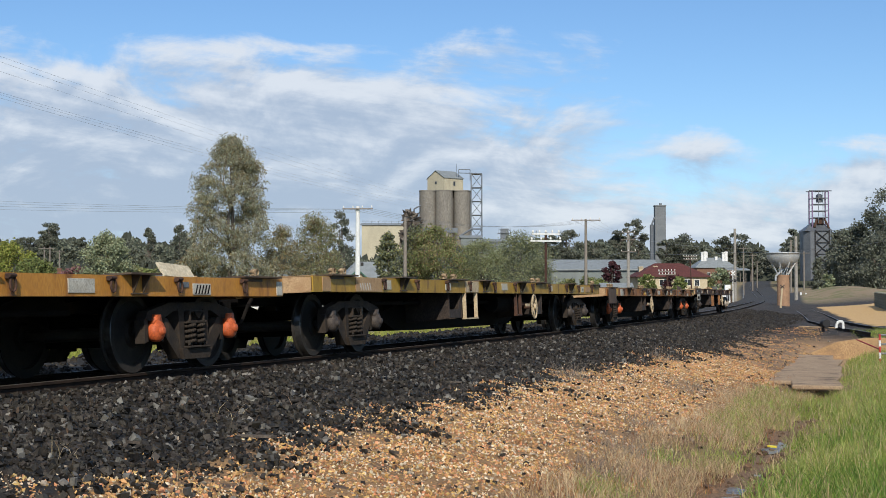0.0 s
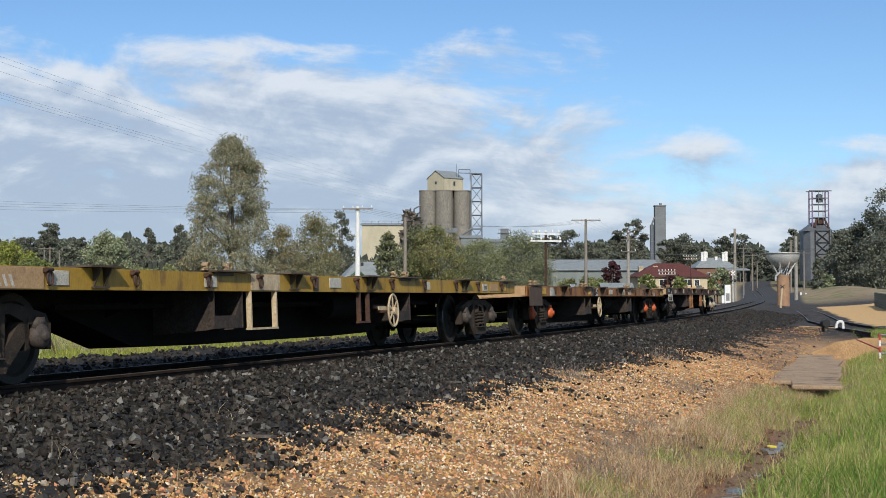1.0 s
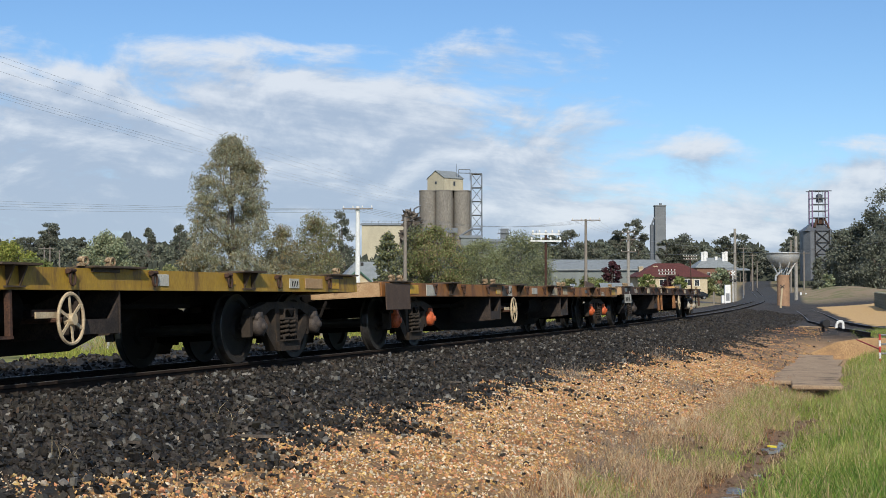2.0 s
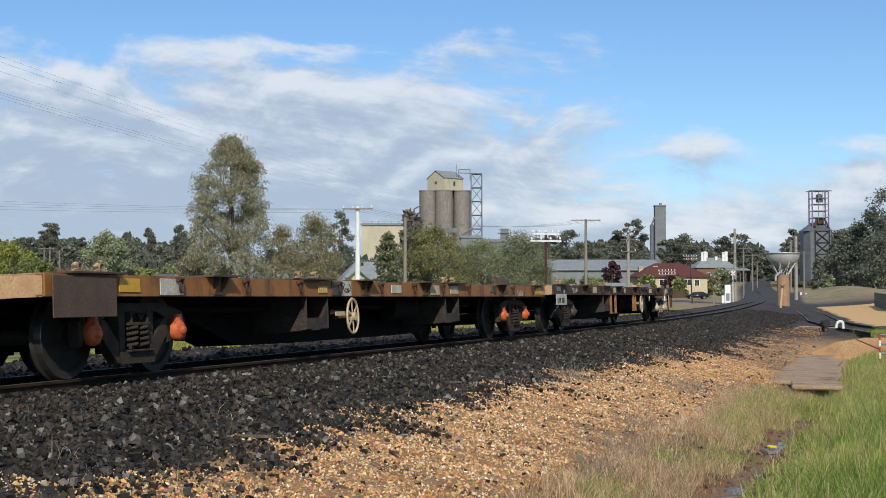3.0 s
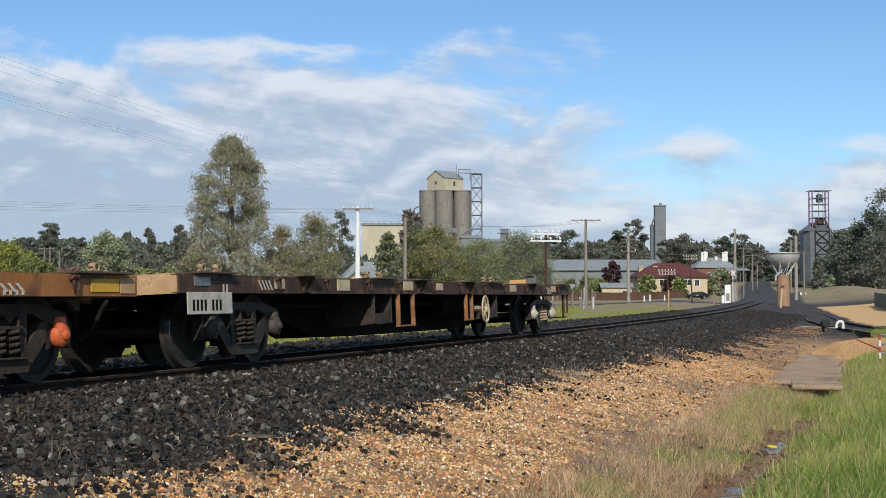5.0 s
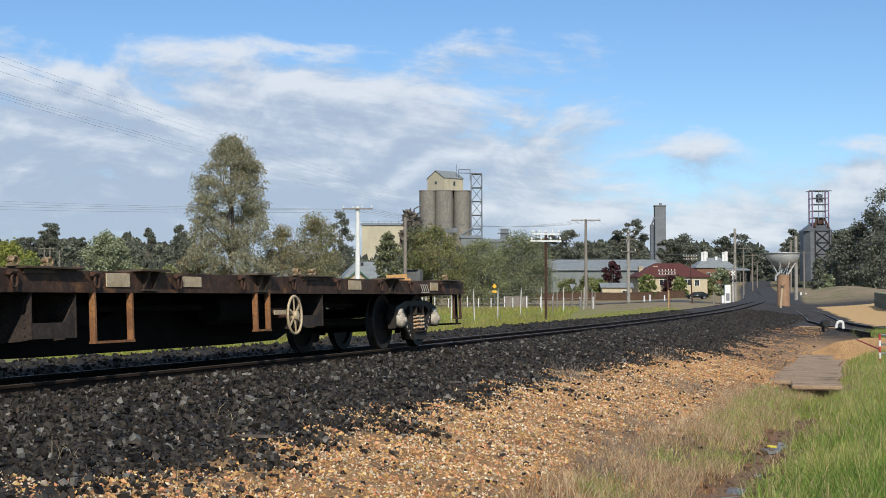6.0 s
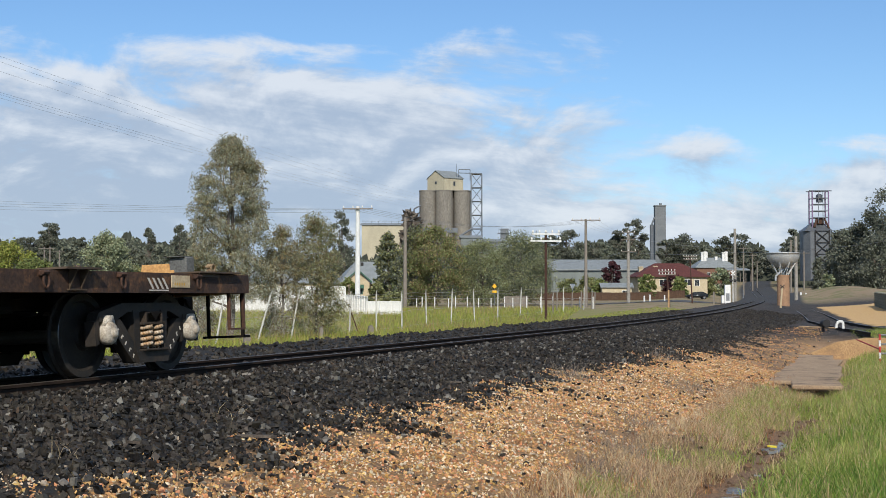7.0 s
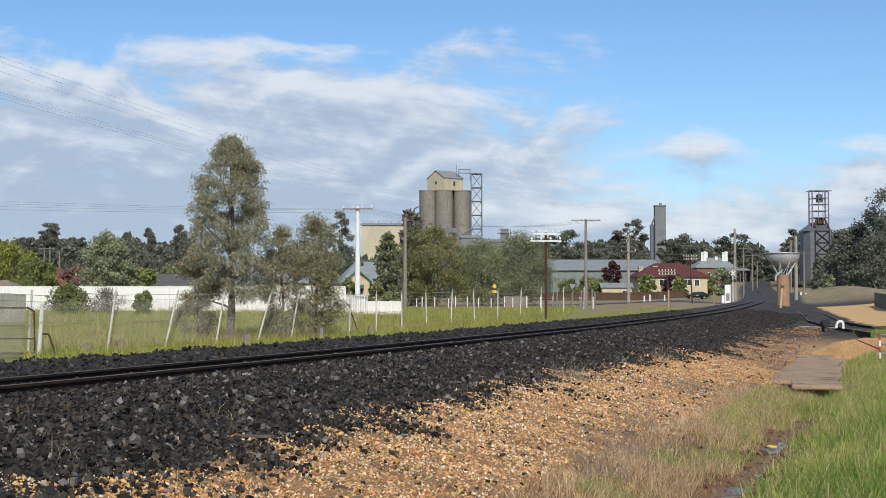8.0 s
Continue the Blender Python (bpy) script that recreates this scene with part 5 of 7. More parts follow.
def build_poles():
    pole("power_pole", "white-limed timber power pole in the paddock", -7.34, 120.0, 8.67, 0.24, 0.17, WHITEPOLE, ((0.25, 1.312, 0, 4),))
    bm = bmesh.new()
    box(bm, (-6.95, 119.7, 3.66), (0.25, 0.25, 0.3), bev=0.03)
    tagged(finish("meter_box", bm, BLACKIRON), "small black switch box on the limed power pole", "box")
    pole("power_pole", "grey timber pole before a clump of trees", -3.8, 140.0, 8.89, 0.2, 0.15, TIMBER)
    pole("telegraph_pole", "rusty steel telegraph pole with two white crossarms", 6.71, 91.0, 5.05, 0.09, 0.08, RUSTPOST, ((0.1, 1.0, 20, 5), (0.55, 1.1, 20, 4)), square=True)
    pole("power_pole", "weathered timber power pole with one crossarm", 15.37, 150.0, 9.21, 0.19, 0.13, TIMBER, ((0.12, 1.58, 0, 4),))
    pole("power_pole", "concrete power pole with three crossarms on the verge", 27.24, 205.0, 10.61, 0.28, 0.2, CONCRETE, ((0.35, 0.996, 10, 3), (1.4, 1.163, 10, 0), (3.1, 1.163, 10, 3)))
    pole("telegraph_pole", "leaning rusty telegraph pole with laden crossarms", 27.61, 170.0, 3.99, 0.1, 0.08, RUSTPOST, ((0.05, 1.102, 12, 6), (0.45, 1.102, 12, 6)), lean=(-0.35, 0))
    pole("telegraph_pole", "leaning dark telegraph pole by the parked car", 38.41, 215.0, 7.16, 0.12, 0.09, RUSTPOST, ((0.15, 1.132, 14, 6), (0.6, 1.132, 14, 6)), lean=(-0.35, 0))
    pole("power_pole", "tall pale pole at the level crossing", 54.87, 262.0, 13.63, 0.3, 0.24, CONCRETE)
    pole("power_pole", "pale pole behind the ash hopper", 48.1, 190.0, 9.13, 0.26, 0.2, CONCRETE)
    pole("power_pole", "slim grey pole behind the ash hopper", 64.88, 260.0, 11.43, 0.2, 0.16, TIMBER)
    for x, d, t in ((1316, 330, 437), (1332, 370, 450), (1340, 420, 462), (1423, 300, 445), (78, 300, 437), (88, 300, 437), (105, 320, 443)):
        pole("power_pole", "distant grey timber pole", (x - 784) / 2468.7 * d, float(d), 0.885 + (525.08 - t) / 2468.7 * d, 0.2, 0.14, TIMBER, ((0.4, 1.2, 8, 0),))
    # crossing signal: mast, round backboards, lamps
    sg = thing("crossing_signal", "level crossing signal with black round backboards", "signal")
    x, d = 52.99, 255.0
    bm = bmesh.new()
    rod(bm, (x, d, hz(x, d) - 0.1), (x, d, 5.75), 0.09, n=10)
    part("mast", bm, WHITEPAINT, sg)
    for dx in (-0.35, 0.35):
        bm = bmesh.new()
        rod(bm, (x + dx, d - 0.1, 3.79), (x + dx, d - 0.2, 3.79), 0.3, n=18)
        rod(bm, (x + dx, d - 0.2, 3.79), (x + dx, d - 0.45, 3.79), 0.13, n=12)
        part("lamp_head", bm, BLACKIRON, sg)
    bm = bmesh.new()
    for a in (45, -45):
        box(bm, (0, 0, 0), (1.1, 0.03, 0.16), Matrix.Translation((x, d - 0.12, 5.13)) @ Matrix.Rotation(radians(a), 4, "Y"))
    part("cross_board", bm, WHITEPAINT, sg)
    # equipment cabinet
    cb = thing("signal_cabinet", "white steel signal equipment cabinet", "cabinet")
    x, d = 49.92, 245.0
    bm = bmesh.new()
    box(bm, (x, d, (2.88 + hz(x, d)) / 2), (0.992, 0.8, 2.88 - hz(x, d) + 0.1), bev=0.03)
    part("body", bm, WHITEPAINT, cb)
    bm = bmesh.new()
    box(bm, (x - 0.75, d + 0.3, hz(x, d) + 0.75), (0.5, 0.7, 1.5), bev=0.03)
    part("side_box", bm, WHITEPAINT, cb)
    bm = bmesh.new()
    box(bm, (x, d - 0.42, hz(x, d) + 1.2), (0.6, 0.02, 1.3))
    part("door", bm, GALV, cb)
    # posts on the verge: marker posts, yellow post, bollards
    for px, d, top, r, m_, lb in ((1183, 165, 514, 0.12, ENDTAN, "faded yellow marker post on the verge"), (1140, 215, 524, 0.14, WHITEPOLE, "short white bollard on the verge"), (1150, 215, 522, 0.14, WHITEPOLE, "short white bollard on the verge"),
                                  (1176, 220, 523, 0.12, WHITEPOLE, "short white bollard on the verge"), (1263, 235, 517, 0.17, TIMBER, "grey timber post at the crossing"), (1417, 200, 518, 0.14, WHITEPOLE, "short white post at the siding"),
                                  (1426, 200, 519, 0.14, WHITEPOLE, "short white post at the siding"), (1315, 250, 514, 0.1, GALV, "steel post at the crossing")):
        x = (px - 784) / 2468.7 * d
        z1 = 0.885 + (525.08 - top) / 2468.7 * d
        bm = bmesh.new()
        rod(bm, (x, d, hz(x, d) - 0.1), (x, d, z1), r, r * 0.85, n=10)
        rod(bm, (x, d, z1), (x, d, z1 + 0.04), r * 0.85, r * 0.4, n=10)
        tagged(finish("marker_post", bm, m_), lb, "post", "verge posts")
    # give-way sign and yellow warning sign
    gw = thing("give_way_sign", "white triangular road sign on a thin post, seen from behind", "road sign")
    x, d = 14.84, 160.0
    bm = bmesh.new()
    rod(bm, (x, d, hz(x, d)), (x, d, 2.38), 0.04, n=8)
    part("post", bm, GALV, gw)
    bm = bmesh.new()
    prism(bm, [(x - 0.33, 2.32), (x + 0.33, 2.32), (x, 1.6)], "y", d - 0.06, d - 0.04)
    part("sign_face", bm, WHITEPAINT, gw)
    ys = thing("warning_sign", "yellow diamond warning sign over a yellow plate", "road sign")
    x, d = 6.27, 170.0
    bm = bmesh.new()
    rod(bm, (x, d, hz(x, d)), (x, d, 2.54), 0.04, n=8)
    part("post", bm, GALV, ys)
    SY = mat("sign_yellow", (0.75, 0.42, 0.02), (0.65, 0.36, 0.02), rough=0.5, scale=6)
    bm = bmesh.new()
    box(bm, (0, 0, 0), (0.42, 0.02, 0.42), Matrix.Translation((x, d - 0.06, 2.13)) @ Matrix.Rotation(radians(45), 4, "Y"))
    part("diamond", bm, SY, ys)
    bm = bmesh.new()
    box(bm, (x, d - 0.06, 1.51), (0.5, 0.02, 0.33))
    part("plate", bm, SY, ys)
    # whitish leaning signal post before the hopper
    pp = thing("trackside_post", "white trackside post with small crossed arms", "post")
    x, d = 29.07, 120.0
    bm = bmesh.new()
    rod(bm, (x - 0.06, d, hz(x, d) - 0.1), (x + 0.1, d, 1.72), 0.09, 0.08, n=8)
    part("shaft", bm, CREAM, pp)
    bm = bmesh.new()
    for a in (40, -40):
        box(bm, (0, 0, 0), (0.42, 0.02, 0.07), Matrix.Translation((x + 0.1, d - 0.1, 1.72)) @ Matrix.Rotation(radians(a), 4, "Y"))
    part("arms", bm, BLACKIRON, pp)
    # wires
    wire = mat("wire_grey", (0.3, 0.31, 0.32), (0.22, 0.225, 0.23), rough=0.5, metal=0.5, scale=2)
    top = thing("power_lines", "sagging overhead power lines between the poles", "power lines")

    def span(a, b, sag, r):
        a, b = Vector(a), Vector(b)
        cu = bpy.data.curves.new("wire", "CURVE")
        cu.dimensions, cu.bevel_depth, cu.bevel_resolution = "3D", r, 0
        sp = cu.splines.new("POLY")
        n = 22
        sp.points.add(n)
        for k in range(n + 1):
            q = k / n
            p = a.lerp(b, q)
            sp.points[k].co = (p.x, p.y, p.z - 4 * sag * q * (1 - q), 1)
        cu.materials.append(wire)
        ob = new("wire", cu)
        ob.parent = top
    for k, (ya, yb, db) in enumerate(((100, 352, 225), (110, 358, 225), (168, 366, 225), (172, 371, 225), (178, 376, 225), (128, 362, 225))):
        # from a high pole out of view to the silo's yard
        span(((-60 - 784) / 2468.7 * 70, 70, 0.885 + (525.08 - (ya - 22)) / 2468.7 * 70), ((770 - 784) / 2468.7 * db, db, 0.885 + (525.08 - yb) / 2468.7 * db), 0.5, 0.005)
    for ya, yb in ((353, 371), (358, 372), (363, 374), (369, 376)):
        span(((-80 - 784) / 2468.7 * 130, 130, 0.885 + (525.08 - ya) / 2468.7 * 130), ((612 + 8 * (ya % 5) - 784) / 2468.7 * 120, 119.7, 0.885 + (525.08 - yb) / 2468.7 * 120), 0.15, 0.009)
    for dx in (-22, -8, 8, 22):
        span(((633 + dx - 784) / 2468.7 * 120, 119.7, 8.47), ((1037 + dx - 784) / 2468.7 * 150, 149.7, 9.03), 1.1, 0.009)
        span(((1037 + dx - 784) / 2468.7 * 150, 149.7, 9.03), ((1112 + dx * 0.5 - 784) / 2468.7 * 205, 204.7, 10.28), 0.5, 0.009)
    for y0_, y1_ in ((447, 447), (421, 440)):
        span((27.24, 204.7, 0.885 + (525.08 - y0_) / 2468.7 * 205), (54.87, 261.7, 0.885 + (525.08 - y1_) / 2468.7 * 262), 0.35, 0.018)
    span((27.24, 204.7, 7.53), (15.38, 260.0, 6.69), 0.6, 0.018)
    span((54.87, 261.7, 9.17), (62.41, 180.0, 8.84), 0.7, 0.016)


build_poles()


# ---- buildings ----
ROOF_GREY = mat("roof_grey_iron", (0.3, 0.33, 0.34), (0.23, 0.255, 0.26), rough=0.6, metal=0.1, scale=1.2, fine=18, stain=(0.1, 0.09, 0.08), stain_amt=0.3, stain_scale=0.6)
ROOF_DARK = mat("roof_dark_tile", (0.08, 0.08, 0.085), (0.12, 0.115, 0.115), rough=0.8, scale=3, fine=20)
ROOF_RED = mat("roof_red_tile", (0.13, 0.036, 0.03), (0.085, 0.028, 0.025), rough=0.8, scale=3, fine=20)
WALL_CREAM = mat("wall_cream", (0.62, 0.53, 0.36), (0.5, 0.42, 0.28), rough=0.85, scale=1.5, fine=20, stain=(0.35, 0.28, 0.2), stain_amt=0.25)
WALL_BEIGE = mat("wall_beige_sheet", (0.55, 0.5, 0.36), (0.45, 0.41, 0.3), rough=0.8, scale=0.6, fine=10, stain=(0.33, 0.28, 0.2), stain_amt=0.3, stain_scale=0.3, stretch=(1, 1, 0.3))
SILO_CONC = mat("silo_concrete", (0.27, 0.25, 0.21), (0.2, 0.185, 0.16), rough=0.92, scale=0.25, fine=4, stain=(0.13, 0.12, 0.105), stain_amt=0.4, stain_scale=0.12, stretch=(1.5, 1.5, 0.35))
WALL_GREEN = mat("wall_green_grey", (0.22, 0.25, 0.24), (0.17, 0.195, 0.19), rough=0.7, scale=0.8, fine=12)
BRICK = mat("wall_brick", (0.24, 0.13, 0.085), (0.17, 0.09, 0.06), rough=0.9, scale=3, fine=20)
TRIM_GREEN = mat("trim_green", (0.05, 0.13, 0.09), (0.04, 0.1, 0.07), rough=0.6, scale=4)
GLASS = mat("window_dark", (0.02, 0.024, 0.028), (0.03, 0.034, 0.04), rough=0.12, scale=3, bump=0.0)
FENCE_BROWN = mat("fence_brown", (0.13, 0.075, 0.045), (0.085, 0.05, 0.033), rough=0.9, scale=2, fine=18)
SILO_DARK = mat("silo_grey_steel", (0.17, 0.185, 0.2), (0.12, 0.13, 0.145), rough=0.5, metal=0.35, scale=0.5, fine=8, stain=(0.09, 0.09, 0.09), stain_amt=0.3, stain_scale=0.4)
PURPLE = mat("frame_mauve", (0.16, 0.1, 0.2), (0.11, 0.08, 0.14), rough=0.6, scale=2)
ALUM = mat("hopper_zinc", (0.6, 0.62, 0.63), (0.45, 0.47, 0.48), rough=0.5, metal=0.35, scale=1.2, fine=14, stain=(0.2, 0.17, 0.13), stain_amt=0.35, stain_scale=1.5)
HAZE_GREY = mat("tower_grey", (0.2, 0.215, 0.225), (0.16, 0.175, 0.185), rough=0.9, scale=0.3, fine=4)


def window(parent, m, w, h, frame_mat=None):
    """A window set in a wall: dark pane behind a proud frame; m maps x along the wall, y outward."""
    bm = bmesh.new()
    box(bm, (0, 0.01, 0), (w, 0.02, h), m)
    wd = part("window", bm, GLASS, parent)
    bm = bmesh.new()
    f = 0.08
    for c, s in (((0, 0.03, h / 2), (w + f, 0.06, f)), ((0, 0.03, -h / 2), (w + f, 0.06, f)), ((-w / 2, 0.03, 0), (f, 0.06, h)), ((w / 2, 0.03, 0), (f, 0.06, h)), ((0, 0.025, 0), (f * 0.6, 0.05, h))):
        box(bm, c, s, m)
    part("window_frame", bm, frame_mat or WHITEPAINT, wd)


def gable_house(name, label, cx, cy, g, w, dp, wall_h, roof_h, turn, wall_m, roof_m, eave=0.4, chimneys=(), windows=(), hip=0.0, door=None):
    """House with a ridge along its local x; hip: how far the ridge stops short of the ends."""
    M = pose(cx, cy, g, 0, 0, turn)
    t = thing(name, label, "house", m=M)
    bm = bmesh.new()
    box(bm, (0, 0, wall_h / 2), (w, dp, wall_h))
    if not hip:
        for e in (-1, 1):
            prism(bm, [(-dp / 2, wall_h), (dp / 2, wall_h), (0, wall_h + roof_h * 0.96)], "x", e * w / 2, e * (w / 2 - 0.15))
    part("wall", bm, wall_m, t)
    bm = bmesh.new()
    W2, D2 = w / 2 + eave, dp / 2 + eave
    z0, z1 = wall_h - 0.05, wall_h + roof_h
    r = W2 - hip
    top, bot = [], []
    for dz in (0.12, 0.0):
        q = [bm.verts.new(v) for v in ((-W2, -D2, z0 + dz), (W2, -D2, z0 + dz), (W2, D2, z0 + dz), (-W2, D2, z0 + dz), (-r, 0, z1 + dz), (r, 0, z1 + dz))]
        for f in ((0, 1, 5, 4), (2, 3, 4, 5), (1, 2, 5), (3, 0, 4)):
            if not hip and len(f) == 3:
                continue
            bm.faces.new([q[i] for i in f])
        (top if dz else bot).extend(q)
    edge = ((0, 1), (1, 2), (2, 3), (3, 0)) if hip else ((0, 1), (1, 5), (5, 2), (2, 3), (3, 4), (4, 0))
    for a, b in edge:
        bm.faces.new((top[a], top[b], bot[b], bot[a]))
    bmesh.ops.recalc_face_normals(bm, faces=bm.faces[:])
    part("roof", bm, roof_m, t)
    for x, y, ww, hh, m_ in chimneys:
        bm = bmesh.new()
        box(bm, (x, y, wall_h + hh / 2), (ww, ww, hh), bev=0.03)
        box(bm, (x, y, wall_h + hh - 0.25), (ww * 1.25, ww * 1.25, 0.18))
        box(bm, (x, y, wall_h + hh), (ww * 1.2, ww * 1.2, 0.14))
        part("chimney", bm, m_, t)
    for x, z, ww, hh in windows:
        window(t, Matrix.Translation((x, -dp / 2, z)) @ Matrix.Rotation(math.pi, 4, "Z"), ww, hh)
    return t


def sheet_ribs(bm, a, b, z0, z1, pitch, depth):
    """Upright ribs along a wall from a to b."""
    a, b = Vector(a), Vector(b)
    n = max(2, int((b - a).length / pitch))
    d = (b - a).normalized()
    nrm = Vector((d.y, -d.x, 0))
    for k in range(n):
        p = a + (b - a) * ((k + 0.5) / n) + nrm * depth / 2
        box(bm, (0, 0, (z0 + z1) / 2), (pitch * 0.4, depth, z1 - z0), Matrix.Translation((p.x, p.y, 0)) @ Matrix.Rotation(math.atan2(d.y, d.x), 4, "Z"))


def build_silos():
    # concrete grain silo: cells in two rows, headhouse, lattice stair tower
    D = 430.0
    t = thing("grain_silo", "tall grey concrete grain silo with beige gabled headhouse", "silo")
    zt = 33.64
    for x, dy in ((-4.7, 1.0), (0.35, 0.0), (5.92, 1.5), (-2.44, 5.4), (3.14, 5.6)):
        bm = bmesh.new()
        prof = [(2.62, 0.0)]
        z = 0.0
        while z < zt - 1.3:
            z += 1.15
            prof += [(2.62, z - 0.04), (2.6, z), (2.62, z + 0.04)]
        prof += [(2.62, zt - 0.3), (2.75, zt - 0.28), (2.75, zt)]
        lathe(bm, prof, c=(x, D + dy, 0), n=28)
        part("cell", bm, SILO_CONC, t)
    M = pose(0.7, D + 3, zt, 0, 0, 40)
    hh = 3.832
    w, l, ap = 8.2, 7.6, 6.096
    bm = bmesh.new()
    prism(bm, [(-w / 2, 0), (w / 2, 0), (w / 2, hh), (0, ap), (-w / 2, hh)], "x", -l / 2, l / 2, M @ Matrix.Rotation(radians(90), 4, "Z") @ Matrix.Rotation(radians(-90), 4, "Z"))
    part("headhouse", bm, WALL_BEIGE, t)
    bm = bmesh.new()
    for e in (-1, 1):
        prism(bm, [(e * (w / 2 + 0.25), hh - 0.15), (0, ap + 0.04), (0, ap + 0.2), (e * (w / 2 + 0.25), hh + 0.02)], "x", -l / 2 - 0.25, l / 2 + 0.25, M)
    part("headhouse_roof", bm, ROOF_GREY, t)
    window(t, M @ Matrix.Translation((-l / 2, 0, hh * 0.62)) @ Matrix.Rotation(radians(90), 4, "Z"), 0.8, 0.8, STEELGREY)
    window(t, M @ Matrix.Translation((0.2, -w / 2, hh * 0.55)) @ Matrix.Rotation(math.pi, 4, "Z"), 0.7, 1.3, STEELGREY)
    lt = thing("lattice_tower", "grey steel lattice stair tower beside the silo", "tower")
    x0, x1, y0, y1 = 8.73, 12.05, 430.0, 433.0
    zb, ztop = 0.5, 38.78
    for x in (x0, x1):
        for y in (y0, y1):
            bm = bmesh.new()
            box(bm, (x, y, (zb + ztop) / 2), (0.28, 0.28, ztop - zb))
            part("leg", bm, STEELGREY, lt)
    n = 9
    for k in range(n + 1):
        z = zb + (ztop - zb) * k / n
        bm = bmesh.new()
        for y in (y0, y1):
            rod(bm, (x0, y, z), (x1, y, z), 0.13, n=5)
        for x in (x0, x1):
            rod(bm, (x, y0, z), (x, y1, z), 0.13, n=5)
        if k % 2 == 0 or k > 5:
            box(bm, ((x0 + x1) / 2, (y0 + y1) / 2, z), (x1 - x0, y1 - y0, 0.12))
        part("landing", bm, STEELGREY, lt)
        if k < n:
            z2 = zb + (ztop - zb) * (k + 1) / n
            bm = bmesh.new()
            rod(bm, (x0, y0, z), (x1, y0, z2), 0.1, n=5)
            rod(bm, (x1, y0, z), (x0, y0, z2), 0.1, n=5)
            rod(bm, (x0, y0, z), (x0, y1, z2), 0.1, n=5)
            part("brace", bm, STEELGREY, lt)
    bm = bmesh.new()
    tube(bm, [(4.89, 431, zt + 5.0), (4.89, 431, 40.18), (8.38, 431, 40.18), (8.38, 431, ztop - 2)], 0.12, 6)
    rod(bm, (4.89, 431, 39.13), (12.05, 431, 38.96), 0.12, n=6)
    rod(bm, (4.19, 431, zt + 4), (4.19, 431, 41.93), 0.05, n=5)
    part("head_frame", bm, STEELGREY, lt)
    sp = thing("loading_spout", "bent grey loading spout at the silo's side", "spout")
    bm = bmesh.new()
    tube(bm, [(-6.78, 428, 28.88), (-8.86, 428, 27.83), (-8.86, 428, 25.92), (-10.25, 428, 24.01)], 0.22, 8)
    rod(bm, (-8.86, 428, 25.92), (-7.47, 428, 24.01), 0.22, n=8)
    part("chute", bm, STEELGREY, sp)
    # low works round the silo
    for nm, lb, x0_, x1_, top, dd, m_ in (("store_building", "beige sheet-metal grain store with flat roof", 640, 746, 399, 395, WALL_BEIGE), ("store_building", "grey annex building at the silo's foot", 816, 851, 421, 405, WALL_GREEN),
                                         ("store_building", "pale low building among the trees by the silo", 840, 898, 428, 398, WALL_GREEN)):
        b = thing(nm, lb, "building")
        xa, xb = (x0_ - 784) / 2468.7 * dd, (x1_ - 784) / 2468.7 * dd
        zz = 0.885 + (525.08 - top) / 2468.7 * dd
        bm = bmesh.new()
        box(bm, ((xa + xb) / 2, dd + 6, zz / 2), (xb - xa, 12, zz))
        part("wall", bm, m_, b)
        bm = bmesh.new()
        sheet_ribs(bm, (xa, dd, 0), (xb, dd, 0), 0.5, zz - 0.4, 1.1, 0.1)
        part("cladding_ribs", bm, m_, b)["kind"] = "stuff"
        bm = bmesh.new()
        prism(bm, [(dd - 0.4, zz), (dd + 6, zz + 0.7), (dd + 12.4, zz), (dd + 12.4, zz + 0.2), (dd + 6, zz + 0.95), (dd - 0.4, zz + 0.2)], "x", xa - 0.4, xb + 0.4)
        part("roof", bm, ROOF_GREY, b)
        if x0_ == 640:
            for k in range(9):
                bm = bmesh.new()
                xx = xa + (xb - xa) * (k + 0.5) / 9
                rod(bm, (xx, dd + 0.2, zz), (xx, dd + 0.2, zz + 1.2), 0.05, n=5)
                part("guard_post", bm, STEELGREY, b)
            bm = bmesh.new()
            rod(bm, (xa, dd + 0.2, zz + 1.2), (xb, dd + 0.2, zz + 1.2), 0.05, n=5)
            part("guard_rail", bm, STEELGREY, b)
    cw = thing("conveyor_gallery", "grey conveyor gallery and machinery over the store", "machinery")
    bm = bmesh.new()
    box(bm, (-0.67, 415, 20.57), (10.086, 2.0, 1.4), Matrix())
    for k in range(6):
        rod(bm, (-4.03 + k * 1.5, 414, 20.06), (-4.03 + k * 1.5 + 0.6, 414, 15.19), 0.14, n=5)
    tube(bm, [(4.71, 413, 18.55), (8.74, 413, 21.07)], 0.3, 8)
    part("gallery", bm, STEELGREY, cw)
    sm = thing("roof_plant", "grey rooftop plant with railings beyond the trees", "machinery")
    bm = bmesh.new()
    box(bm, (18.54, 420, 19.1), (2.382, 2, 4.423))
    box(bm, (18.54, 420, 19.95), (4.083, 3, 0.15))
    for q in (-1, 1):
        rod(bm, (18.54 + q * 1.7, 419, 19.95), (18.54 + q * 1.7, 419, 21.31), 0.06, n=5)
    rod(bm, (18.54 - 1.7, 419, 21.14), (18.54 + 1.7, 419, 21.14), 0.06, n=5)
    part("plant", bm, STEELGREY, sm)
    # distant slab tower with its elevator leg
    ft = thing("mill_tower", "plain grey concrete mill tower above the trees", "tower")
    bm = bmesh.new()
    box(bm, (93.69, 602, 39.79 / 2), (4.618, 4, 39.79))
    box(bm, (93.69, 602, 40.03), (4.982, 4.4, 0.5))
    part("shaft", bm, HAZE_GREY, ft)
